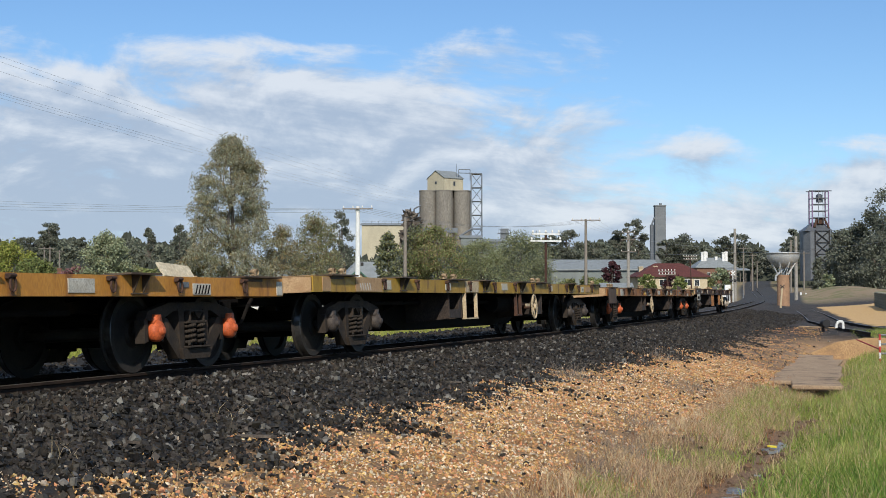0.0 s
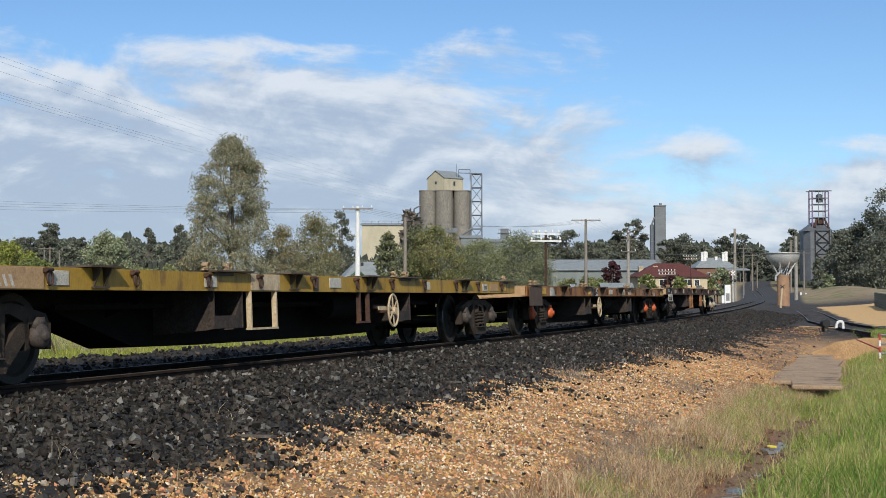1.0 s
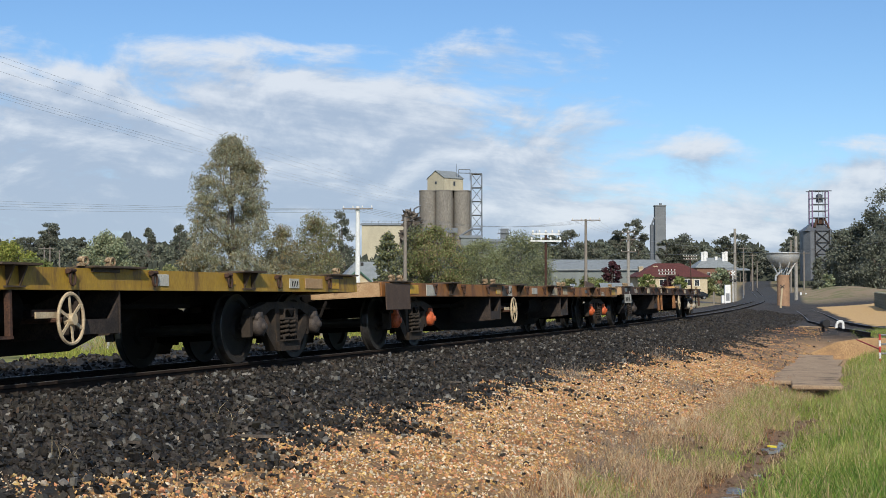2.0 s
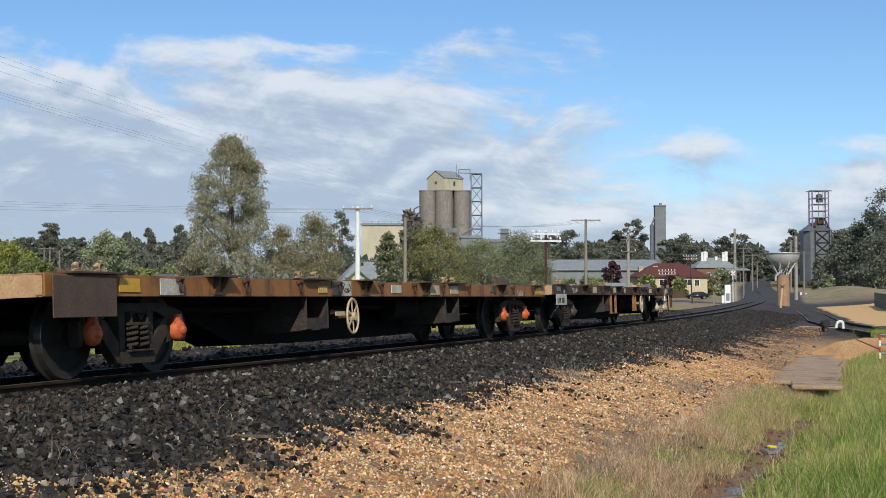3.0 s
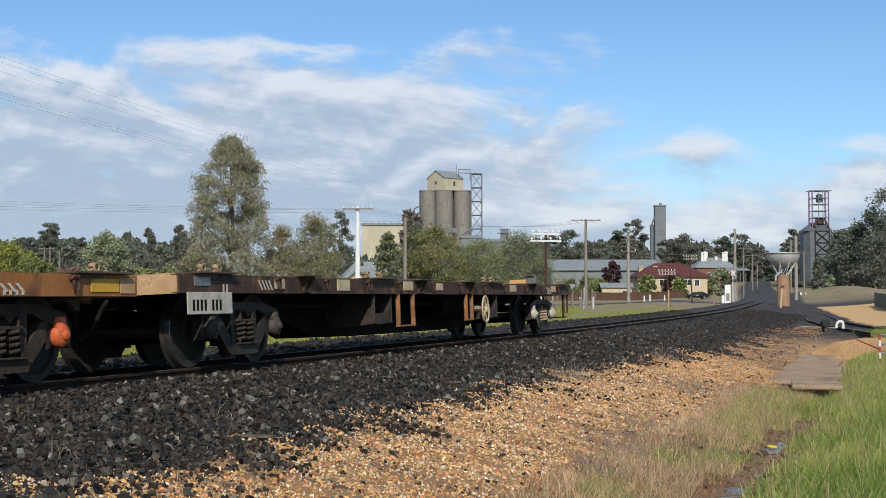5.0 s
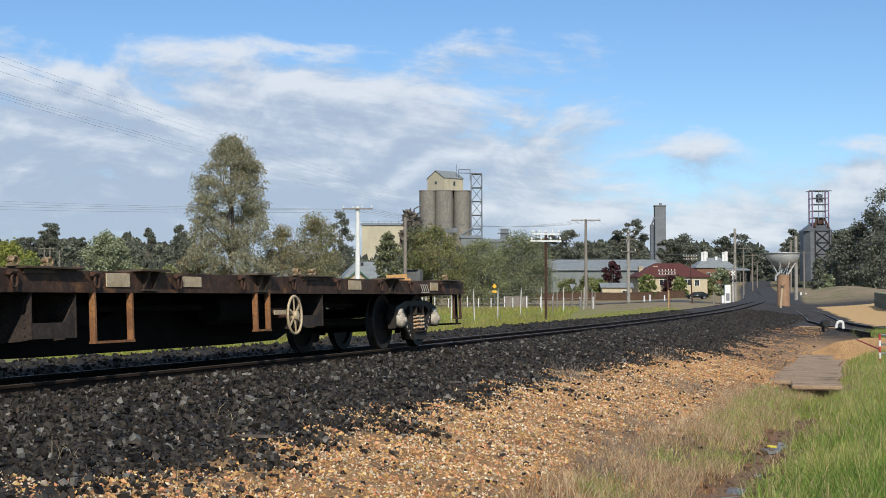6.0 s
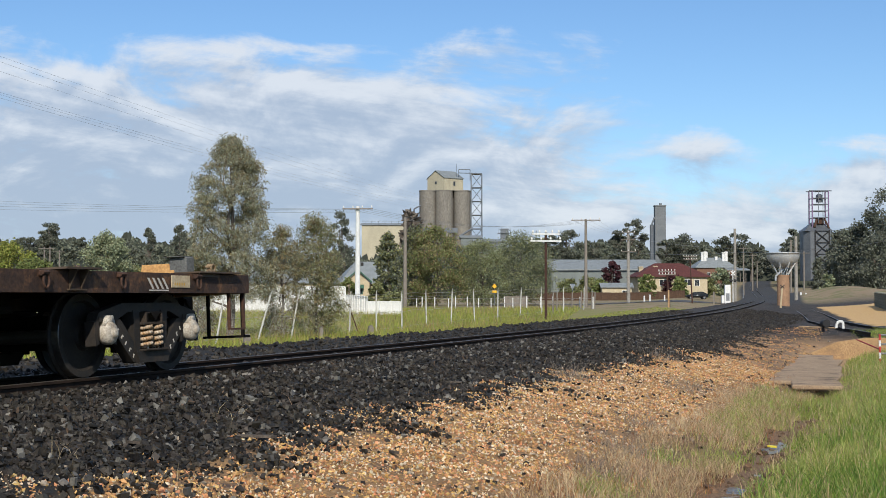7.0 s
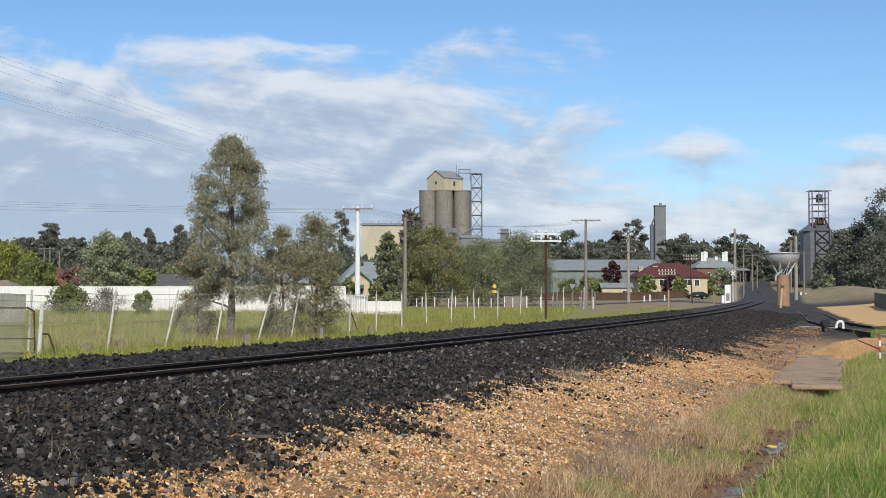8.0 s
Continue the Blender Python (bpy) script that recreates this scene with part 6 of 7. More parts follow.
    bm = bmesh.new()
    box(bm, (94.06, 602, 40.28 + 0.4), (1.0, 1.0, 1.0))
    part("vent", bm, HAZE_GREY, ft)
    bm = bmesh.new()
    rod(bm, (89.93, 600, 0), (89.93, 600, 31.77), 0.9, n=12)
    rod(bm, (89.93, 600, 31.77), (91.14, 600, 35.17), 0.35, n=6)
    part("elevator", bm, STEELGREY, ft)
    # steel silo by the line with mauve lattice head
    D = 400.0
    st = thing("steel_silo", "dark grey steel silo with mauve lattice elevator head", "silo")
    g = 5.43
    bm = bmesh.new()
    xl, xr, xm = 103.86, 111.96, 107.59
    prism(bm, [(xl, D + 1.6), (xl + 1.6, D), (xr - 0.6, D), (xr, D + 0.8), (xr, D + 6), (xr - 1.4, D + 7.4), (xl + 1.4, D + 7.4), (xl, D + 6)], "z", g, 19.69)
    part("bin", bm, SILO_DARK, st)
    bm = bmesh.new()
    v = [bm.verts.new(q) for q in ((xl - 0.1, D - 0.1, 19.69), (xr + 0.1, D - 0.1, 19.69), (xr + 0.1, D + 7.5, 19.69), (xl - 0.1, D + 7.5, 19.69), (106.61, D + 3.5, 22.29), (109.86, D + 3.5, 22.29))]
    for f in ((0, 1, 5, 4), (1, 2, 5), (2, 3, 4, 5), (3, 0, 4), (0, 3, 2, 1)):
        bm.faces.new([v[i] for i in f])
    part("hip_roof", bm, SILO_DARK, st)
    for x in (106.45, 111.15):
        for y in (D + 1.5, D + 5):
            bm = bmesh.new()
            box(bm, (x, y, (20.34 + 31.36) / 2), (0.32, 0.32, 31.36 - 20.34))
            part("head_leg", bm, PURPLE, st)
    for yy in (337, 350, 361, 373, 385):
        bm = bmesh.new()
        z = 0.885 + (525.08 - yy) / 2468.7 * 400
        ex = 0.9 if yy == 337 else 0.0
        for y in (D + 1.5, D + 5):
            rod(bm, (106.45 - ex, y, z), (111.15 + ex, y, z), 0.15, n=5)
        box(bm, (108.8, D + 3.25, z), (1.2, 3.6, 0.1))
        rod(bm, (108.24, D + 1.4, z), (108.24, D + 1.4, z - 1.6), 0.1, n=5)
        rod(bm, (109.53, D + 1.4, z), (109.53, D + 1.4, z - 1.6), 0.1, n=5)
        part("head_beam", bm, STEELGREY, st)
    bm = bmesh.new()
    rod(bm, (108.88, D + 3, 28.12), (108.88, D + 3, 30.06), 0.95, n=14)
    lathe(bm, [(0.95, 30.06), (0.7, 30.39), (0.1, 30.63)], c=(108.88, D + 3, 0), n=14)
    part("cyclone", bm, SILO_DARK, st)
    bm = bmesh.new()
    box(bm, (109.05, D + 3, 22.61), (2.0, 2.0, 1.8), bev=0.2)
    rod(bm, (107.91, D + 2, 23.42), (106.94, D + 1, 20.83), 0.35, n=8)
    rod(bm, (110.02, D + 2, 23.42), (111.15, D + 1, 20.5), 0.3, n=8)
    part("distributor", bm, RUST, st)
    xa, xb = 106.78, 110.83
    zs = [g + 1.0 + k * (19.69 - g - 1.0) / 4 for k in range(5)]
    for z0_, z1_ in zip(zs[:-1], zs[1:]):
        bm = bmesh.new()
        rod(bm, (xa, D - 0.3, z0_), (xb, D - 0.3, z1_), 0.12, n=5)
        rod(bm, (xb, D - 0.3, z0_), (xa, D - 0.3, z1_), 0.12, n=5)
        rod(bm, (xa, D - 0.3, z1_), (xb, D - 0.3, z1_), 0.1, n=5)
        part("brace", bm, BLACKIRON, st)
    for x in (xa, xb):
        bm = bmesh.new()
        rod(bm, (x, D - 0.3, g - 2.0), (x, D - 0.3, 20.02), 0.16, n=6)
        part("ladder_leg", bm, BLACKIRON, st)
    # hopper bowl on a stone pier
    D = 140.0
    hp = thing("ash_hopper", "galvanised bowl-shaped hopper on a round stone pier", "hopper")
    x = 34.14
    g = hz(x, D) - 0.1
    bm = bmesh.new()
    lathe(bm, [(0.63, g), (0.62, 2.31), (0.6, 2.82), (0.64, 2.87), (0.64, 3.04), (0.1, 3.04)], c=(x, D, 0), n=28)
    part("pier", bm, mat("pier_stone", (0.4, 0.25, 0.15), (0.3, 0.18, 0.11), rough=0.9, scale=3, fine=25, bump=0.3, stain=(0.2, 0.13, 0.09), stain_amt=0.3, stain_scale=1.5), hp)
    R = 1.645
    bm = bmesh.new()
    prof = [(0.12, 3.67)]
    z0_, z1_ = 3.78, 5.2
    for k in range(11):
        a = math.pi / 2 * k / 10
        prof.append((0.15 + (R - 0.15) * math.sin(a), z1_ - (z1_ - z0_) * math.cos(a)))
    prof += [(R + 0.05, z1_), (R + 0.05, z1_ + 0.07), (R - 0.05, z1_ + 0.07), (R - 0.1, z1_ - 0.1), (0.1, z1_ - 0.4)]
    lathe(bm, prof, c=(x, D, 0), n=36)
    part("bowl", bm, ALUM, hp, smooth=True)
    for k in range(8):
        a = k * math.pi / 4 + 0.3
        c, s_ = math.cos(a), math.sin(a)
        bm = bmesh.new()
        rod(bm, (x + 0.45 * c, D + 0.45 * s_, 2.93), (x + R * 0.9 * c, D + R * 0.9 * s_, 4.63), 0.03, n=6)
        part("strut", bm, WHITEPOLE, hp)
        bm = bmesh.new()
        a2 = a + math.pi / 4
        rod(bm, (x + 0.45 * c, D + 0.45 * s_, 2.93), (x + R * 0.8 * math.cos(a2), D + R * 0.8 * math.sin(a2), 4.35), 0.02, n=6)
        part("brace", bm, WHITEPOLE, hp)
    bm = bmesh.new()
    tube(bm, [(x, D, 3.67), (x - 0.4, D - 0.5, 3.33), (x - 0.85, D - 0.4, 2.87), (x - 0.85, D - 0.4, 2.48)], 0.1, 8)
    part("outlet_pipe", bm, ALUM, hp)


def build_houses():
    # weatherboard house with green bargeboards
    d = 185.0
    g = hz(-10.79, d)
    gable_house("house", "cream weatherboard house with grey iron roof", -10.42, d + 5, g, 7.5, 7.0, 2.6 - g, 2.9, 12, WALL_CREAM, ROOF_GREY, hip=2.6, windows=((-2.0, 1.4, 1.0, 1.3),))
    pw = 2.75 - g
    pt = gable_house("house_porch", "gabled front room with green bargeboards", -11.3, d - 1, g, 3.2, 3.1, pw, 1.6, 95, WALL_CREAM, ROOF_GREY, eave=0.3)
    for e in (-1, 1):
        bm = bmesh.new()
        prism(bm, [(e * 1.86, pw - 0.1), (e * 1.86, pw + 0.12), (0, pw + 1.74), (0, pw + 1.5)], "x", -1.98, -1.92)
        part("bargeboard", bm, TRIM_GREEN, pt)
    window(pt, Matrix.Translation((-1.6, 0, pw - 0.95)) @ Matrix.Rotation(radians(90), 4, "Z"), 1.3, 1.1, TRIM_GREEN)
    bm = bmesh.new()
    prism(bm, [(-2.2, pw - 0.75), (-1.62, pw - 0.3), (-1.62, pw - 0.36), (-2.2, pw - 0.81)], "y", -0.8, 0.8)
    part("awning", bm, TRIM_GREEN, pt, "green sheet awning")
    # long green-grey shed
    d = 300.0
    sh = thing("shed", "long green-grey sheet-metal shed with low roof", "shed")
    xa, xb = 23.21, 46.3
    g = hz(xa, d)
    bm = bmesh.new()
    box(bm, ((xa + xb) / 2, d + 8, (g + 6.61) / 2), (xb - xa, 16, 6.61 - g))
    part("wall", bm, WALL_GREEN, sh)
    bm = bmesh.new()
    sheet_ribs(bm, (xa, d, 0), (xb, d, 0), g, 6.36, 0.8, 0.08)
    part("cladding_ribs", bm, WALL_GREEN, sh)["kind"] = "stuff"
    bm = bmesh.new()
    prism(bm, [(d - 0.6, 6.48), (d + 8, 8.79), (d + 16.6, 6.48), (d + 16.6, 6.73), (d + 8, 9.04), (d - 0.6, 6.73)], "x", xa - 0.5, xb + 0.5)
    part("roof", bm, ROOF_GREY, sh)
    # red-roofed house with two chimneys
    d = 284.0
    g = hz(45.56, d)
    wh = 4.9 - g
    gable_house("house", "cream house with hipped red tile roof and two chimneys", 46.59, d + 5, g, 14.4, 8.0, wh, 2.75, 6, WALL_CREAM, ROOF_RED, eave=0.6, hip=5.0,
                chimneys=((-5.619, 0.6, 0.85, 6.438 - wh, WALL_CREAM), (-2.927, -0.8, 0.85, 6.555 - wh, WALL_CREAM)), windows=((3.0, wh - 1.1, 1.6, 1.2), (5.0, wh - 1.2, 1.0, 1.3), (-2.0, wh - 1.2, 1.6, 1.2)))
    gable_house("outbuilding", "small cream outbuilding behind the paling fence", 34.43, 278.0, hz(34.43, 276), 5.814, 4, 2.46, 0.8, 0, WALL_CREAM, ROOF_GREY, windows=((1.6, 1.4, 1.2, 0.9),))
    # station building with white chimneys
    d = 420.0
    g = hz(81.83, d)
    zb = 5.83
    gable_house("station_building", "brick station building with grey hipped roof and white chimneys", 82.34, d + 6, zb - 1.0, 12.249, 9.5, 3.743 + 1.0, 3.062, 4, BRICK, ROOF_GREY, eave=0.5, hip=4.0,
                chimneys=((-3.6, -1.5, 0.7, 4.764, WHITEPAINT), (-2.7, -1.5, 0.7, 4.934, WHITEPAINT), (0.8, -1.0, 0.7, 3.403, WHITEPAINT), (2.9, -1.5, 0.75, 4.764, WHITEPAINT), (3.8, -1.5, 0.75, 4.934, WHITEPAINT), (-1.4, 2.0, 0.7, 4.764, WHITEPAINT)),
                windows=((-2.5, 2.6, 0.9, 1.5), (0.5, 2.6, 0.9, 1.5), (3.5, 2.6, 0.9, 1.5)))
    cn = thing("platform_canopy", "grey platform canopy on posts beside the station", "canopy")
    bm = bmesh.new()
    prism(bm, [(d - 6, 8.61), (d - 1, 9.03), (d - 1, 9.36), (d - 6, 8.86)], "x", 84.42, 91.16)
    part("roof", bm, ROOF_GREY, cn)
    for px in (1290, 1300, 1310, 1320):
        bm = bmesh.new()
        xx = (px - 784) / 2468.7 * 415
        rod(bm, (xx, d - 5, zb - 0.5), (xx, d - 5, 8.8), 0.12, n=6)
        part("post", bm, TIMBER, cn)
    # houses behind the white fence
    gable_house("house", "brick house with terracotta roof and chimneys", -62.05, 232.0, hz(-62.05, 230), 9.317, 7, 2.422, 2.609, 5, BRICK, mat("roof_terracotta", (0.26, 0.09, 0.06), (0.18, 0.06, 0.045), rough=0.85, scale=3, fine=20), hip=3.0,
                chimneys=((-1.677, 0, 0.6, 3.168, BRICK), (0.745, 0, 0.8, 3.354, BRICK)), windows=((-2, 1.4, 1.2, 1.2),))
    gable_house("house", "white-walled house with dark tile roof", -40.43, 206.0, hz(-40.43, 200), 10.532, 8, 2.7, 1.6, 14, WHITEPAINT, ROOF_DARK, windows=((-2, 1.6, 1.4, 1.2), (2, 1.6, 1.4, 1.2)))
    gable_house("house", "low house with pale brown tile roof", -48.37, 154.0, hz(-40, 150), 3.767, 6, 1.823, 1.094, 0, BRICK, mat("roof_brown_tile", (0.3, 0.24, 0.18), (0.22, 0.17, 0.13), rough=0.85, scale=3, fine=20), hip=2.0)
    gable_house("house", "cream house behind the gum trees", -21.86, 194.0, hz(-21.86, 190), 8.0, 6, 2.925, 1.539, 6, WALL_CREAM, ROOF_GREY, windows=((-1.5, 1.4, 1.0, 1.2), (1.5, 1.4, 1.0, 1.2)))


def panel_fence(name, label, pts, h, material, panel=1.5, cap=True, slat=None):
    """Fence from panel to panel; each panel an own part with posts between."""
    f = thing(name, label, "fence")
    meshes, cap_me = {}, {}
    bm = bmesh.new()
    box(bm, (0, -0.02, h / 2 + 0.05), (0.1, 0.1, h + 0.1))
    post_me = bpy.data.meshes.new("post")
    bm.to_mesh(post_me)
    bm.free()
    post_me.materials.append(material)
    for (x0, y0), (x1, y1) in zip(pts[:-1], pts[1:]):
        d = Vector((x1 - x0, y1 - y0, 0))
        n = max(1, round(d.length / panel))
        L_ = d.length / n
        key = round(L_, 3)
        if key not in meshes:
            bm = bmesh.new()
            k = max(2, round(L_ / (slat or 0.18)))
            fold = []
            for i in range(k):
                u0, u1 = i * L_ / k, (i + 1) * L_ / k
                e = 0.0 if i % 2 else 0.03
                fold += [(u0 + 0.004, e), (u1 - 0.004, e)]
            prism(bm, fold + [(L_, 0.05), (0, 0.05)], "z", 0.0, h)
            me = bpy.data.meshes.new("panel")
            bm.to_mesh(me)
            bm.free()
            me.materials.append(material)
            meshes[key] = me
            if cap:
                bm = bmesh.new()
                box(bm, (L_ / 2, 0.01, h + 0.035), (L_ - 0.1, 0.08, 0.06))
                cap_me[key] = bpy.data.meshes.new("capping")
                bm.to_mesh(cap_me[key])
                bm.free()
                cap_me[key].materials.append(material)
        for i in range(n):
            p = Vector((x0, y0, 0)) + d * (i / n)
            M_ = Matrix.Translation((p.x, p.y, hz(p.x, p.y) - 0.1)) @ Matrix.Rotation(math.atan2(d.y, d.x), 4, "Z")
            ob = new("post", post_me)
            ob.parent = f
            ob.matrix_basis = M_
            if cap:
                ob = new("capping", cap_me[key])
                ob.parent = f
                ob.matrix_basis = M_
            ob = new("panel", meshes[key])
            ob.parent = f
            ob.matrix_basis = Matrix.Translation((p.x, p.y, hz(p.x, p.y) - 0.1)) @ Matrix.Rotation(math.atan2(d.y, d.x), 4, "Z")
    return f


def build_fences():
    panel_fence("white_fence", "long white-painted steel fence round the house yards", ((-43.76, 128.0), (-24.31, 124.0), (-8.36, 120.0)), 2.25, WHITEPAINT, 2.4)
    panel_fence("white_fence", "low white-painted fence stepping down to the paddock", ((-8.36, 120.0), (-6.08, 112.0)), 1.5, WHITEPAINT, 0.9)
    panel_fence("white_fence", "low white-painted fence stepping down to the paddock", ((-6.08, 112.0), (-3.24, 111.0)), 1.1, WHITEPAINT, 1.2)
    panel_fence("sheet_fence", "grey-green corrugated iron fence by the gate", ((-31.83, 92.0), (-27.5, 92.0)), 1.85, mat("sheet_sage", (0.3, 0.31, 0.26), (0.22, 0.23, 0.19), rough=0.6, metal=0.2, scale=1, fine=14), 2.0, slat=0.15)
    panel_fence("paling_fence", "brown timber paling fence before the red-roofed house", ((12.59, 268.0), (27.7, 262.0), (47.68, 275.0)), 1.55, FENCE_BROWN, 2.4, slat=0.25)
    panel_fence("paling_fence", "grey weathered paling fence at the paddock corner", ((6.62, 150.0), (9.17, 150.0)), 1.3, TIMBER, 1.2, slat=0.14)
    panel_fence("paling_fence", "weathered grey sheet fence beside the ochre bank", ((38.4, 124.0), (31.76, 100.0), (28.45, 84.0)), 1.25, MATS["sheet_sage"], 1.6, slat=0.22)
    # chain-wire fence along the paddock: leaning pipe posts, barbed strands
    run = [(-13.84, 40.0), (-12.73, 44.0), (-4.52, 68.0), (13.96, 131.0)]
    fx = [p[0] for p in run]
    fy = [p[1] for p in run]
    fl = np.concatenate([[0], np.cumsum(np.hypot(np.diff(fx), np.diff(fy)))])

    def on(u):
        return float(np.interp(u, fl, fx)), float(np.interp(u, fl, fy))
    cw = thing("wire_fence", "old chain-wire fence on leaning pipe posts", "fence")
    PIPE = mat("pipe_post", (0.68, 0.68, 0.64), (0.5, 0.49, 0.45), rough=0.7, scale=3, fine=30, stain=(0.2, 0.12, 0.08), stain_amt=0.3, stain_scale=3)
    WIREM = mat("fence_wire", (0.42, 0.41, 0.38), (0.26, 0.24, 0.21), rough=0.6, metal=0.4, scale=3)
    rng = random.Random(9)
    # bearing of each post's foot and how far its head leans, in metres
    uu = np.arange(0, fl[-1], 0.05)
    bear = np.array([on(q)[0] / on(q)[1] for q in uu])
    posts = [(-0.2975, 0.12), (-0.241, 0.3), (-0.2, 0.5), (-0.1632, 0.36), (-0.1337, 0.6), (-0.1098, 0.38), (-0.0875, 0.18), (-0.0672, 0.07)]
    posts += [(-0.0478 + 0.0185 * k - 0.00022 * k * k, rng.uniform(-0.08, 0.1)) for k in range(12)]
    for b_, lx in posts:
        u = float(uu[np.argmin(np.abs(bear - b_))])
        if u > fl[-1] - 0.3:
            continue
        x, y = on(u)
        g = hz(x, y)
        bm = bmesh.new()
        rod(bm, (x, y, g - 0.25), (x + lx, y, g + 1.95), 0.04, n=6)
        rod(bm, (x + lx, y, g + 1.95), (x + lx * 1.1 + 0.02, y - 0.1, g + 2.12), 0.025, n=5)
        part("post", bm, PIPE, cw)
    x, y = on(float(uu[np.argmin(np.abs(bear + 0.0672))]))
    bm = bmesh.new()
    rod(bm, (x + 0.1, y - 0.05, hz(x, y) + 1.1), (x + 0.55, y - 0.3, hz(x, y) - 0.1), 0.03, n=6)
    part("stay", bm, RUSTPOST, cw)
    seg = np.arange(0, fl[-1], 2.0)
    for hh in (0.15, 1.0, 1.75, 1.95):
        cu = bpy.data.curves.new("strand", "CURVE")
        cu.dimensions, cu.bevel_depth, cu.bevel_resolution = "3D", 0.008, 0
        sp = cu.splines.new("POLY")
        sp.points.add(len(seg) - 1)
        for k, q in enumerate(seg):
            x, y = on(q)
            sp.points[k].co = (x + 0.25 * hh / 2 * (1 if q < fl[2] else 0), y, hz(x, y) + hh + 0.05 * math.sin(q * 1.3), 1)
        cu.materials.append(WIREM)
        ob = new("strand", cu)
        ob.parent = cw
    # woven diamonds as crossing thin wires
    V, F = [], []
    step = 0.11
    for q in np.arange(0, fl[2] + 1, step):
        r = 0.0032 if q < 14 else 0.0022
        for sg in (-1, 1):
            q2 = q + sg * 1.6 * 0.62
            if q2 < 0:
                continue
            (xa, ya), (xb, yb) = on(q), on(q2)
            za, zb = hz(xa, ya) + 0.12, hz(xb, yb) + 1.72
            i = len(V)
            V += [(xa - r, ya, za), (xa + r, ya, za), (xb + r + 0.2, yb, zb), (xb - r + 0.2, yb, zb)]
            F.append((i, i + 1, i + 2, i + 3))
    ob = mesh_np("wire_mesh", V, F, WIREM, cw)
    ob["kind"] = "stuff"
    # far side of the paddock: white timber posts
    pf = thing("post_fence", "low white timber post-and-wire fence round the paddock", "fence")
    a, b = Vector((13.96, 131.0, 0)), Vector((-4.19, 150.0, 0))
    n = 16
    for k in range(n + 1):
        p = a.lerp(b, k / n)
        bm = bmesh.new()
        box(bm, (p.x + rng.uniform(-0.3, 0.3), p.y, hz(p.x, p.y) + 0.5), (0.085, 0.085, 1.15 + 0.35 * rng.random()), Matrix())
        part("post", bm, WHITEPOLE, pf)
    for z in (0.5, 1.0):
        bm = bmesh.new()
        rod(bm, (a.x, a.y, hz(a.x, a.y) + z), (b.x, b.y, hz(b.x, b.y) + z), 0.012, n=4)
        part("wire", bm, WIREM, pf)
    # corner strainers
    for px, d in ((1047, 131), (1052, 131), (1028, 131), (1012, 132), (985, 120), (978, 112)):
        x = (px - 784) / 2468.7 * d
        bm = bmesh.new()
        rod(bm, (x, d, hz(x, d) - 0.1), (x + 0.05, d, hz(x, d) + 1.6), 0.07, 0.06, n=8)
        rod(bm, (x + 0.05, d, hz(x, d) + 1.6), (x + 0.05, d, hz(x, d) + 1.64), 0.06, 0.03, n=8)
        tagged(finish("strainer_post", bm, TIMBER), "weathered round timber strainer post in the fence", "post", "strainer posts")
    # pipe gate at the paddock's near end
    gt = thing("pipe_gate", "rusty tubular steel gate beside a white post", "gate")
    x, y = -12.44, 43.0
    g = hz(x, y)
    bm = bmesh.new()
    rod(bm, (x, y, g - 0.1), (x + 0.1, y, 0.66), 0.07, n=10)
    part("gate_post", bm, PIPE, gt)
    bm = bmesh.new()
    z = 0.54
    tube(bm, [(x - 2.6, y, z), (x - 0.35, y, z), (x - 0.15, y, z - 0.12), (x - 0.12, y, g + 0.15), (x - 2.6, y, g + 0.15)], 0.028, 8)
    rod(bm, (x - 2.6, y, g + 0.6), (x - 0.12, y, g + 0.6), 0.02, n=6)
    part("gate_frame", bm, RUSTPOST, gt)
    bm = bmesh.new()
    tube(bm, [(x + 0.1, y, g + 0.75), (x + 0.3, y, g + 0.75), (x + 0.42, y, g + 0.4), (x + 0.6, y, g - 0.05)], 0.03, 8)
    part("stay", bm, RUSTPOST, gt)
    # old stumps and marker stones along the far ballast
    for px, d, hgt in ((214, 47, 0.42), (436, 52, 0.42), (567, 60, 0.5), (655, 66, 0.45), (152, 46, 0.3)):
        x = (px - 784) / 2468.7 * d
        bm = bmesh.new()
        w = 0.1 + 0.05 * (px % 3)
        prism(bm, [(-w, 0), (w, 0), (w * 0.8, hgt), (w * 0.2, hgt + 0.12), (-w * 0.6, hgt + 0.04)], "y", -0.12, 0.12, pose(x, d, hz(x, d) - 0.05, 0, 3, 20))
        tagged(finish("stump", bm, TIMBER), "split grey timber stump beside the line", "stump", "stumps")


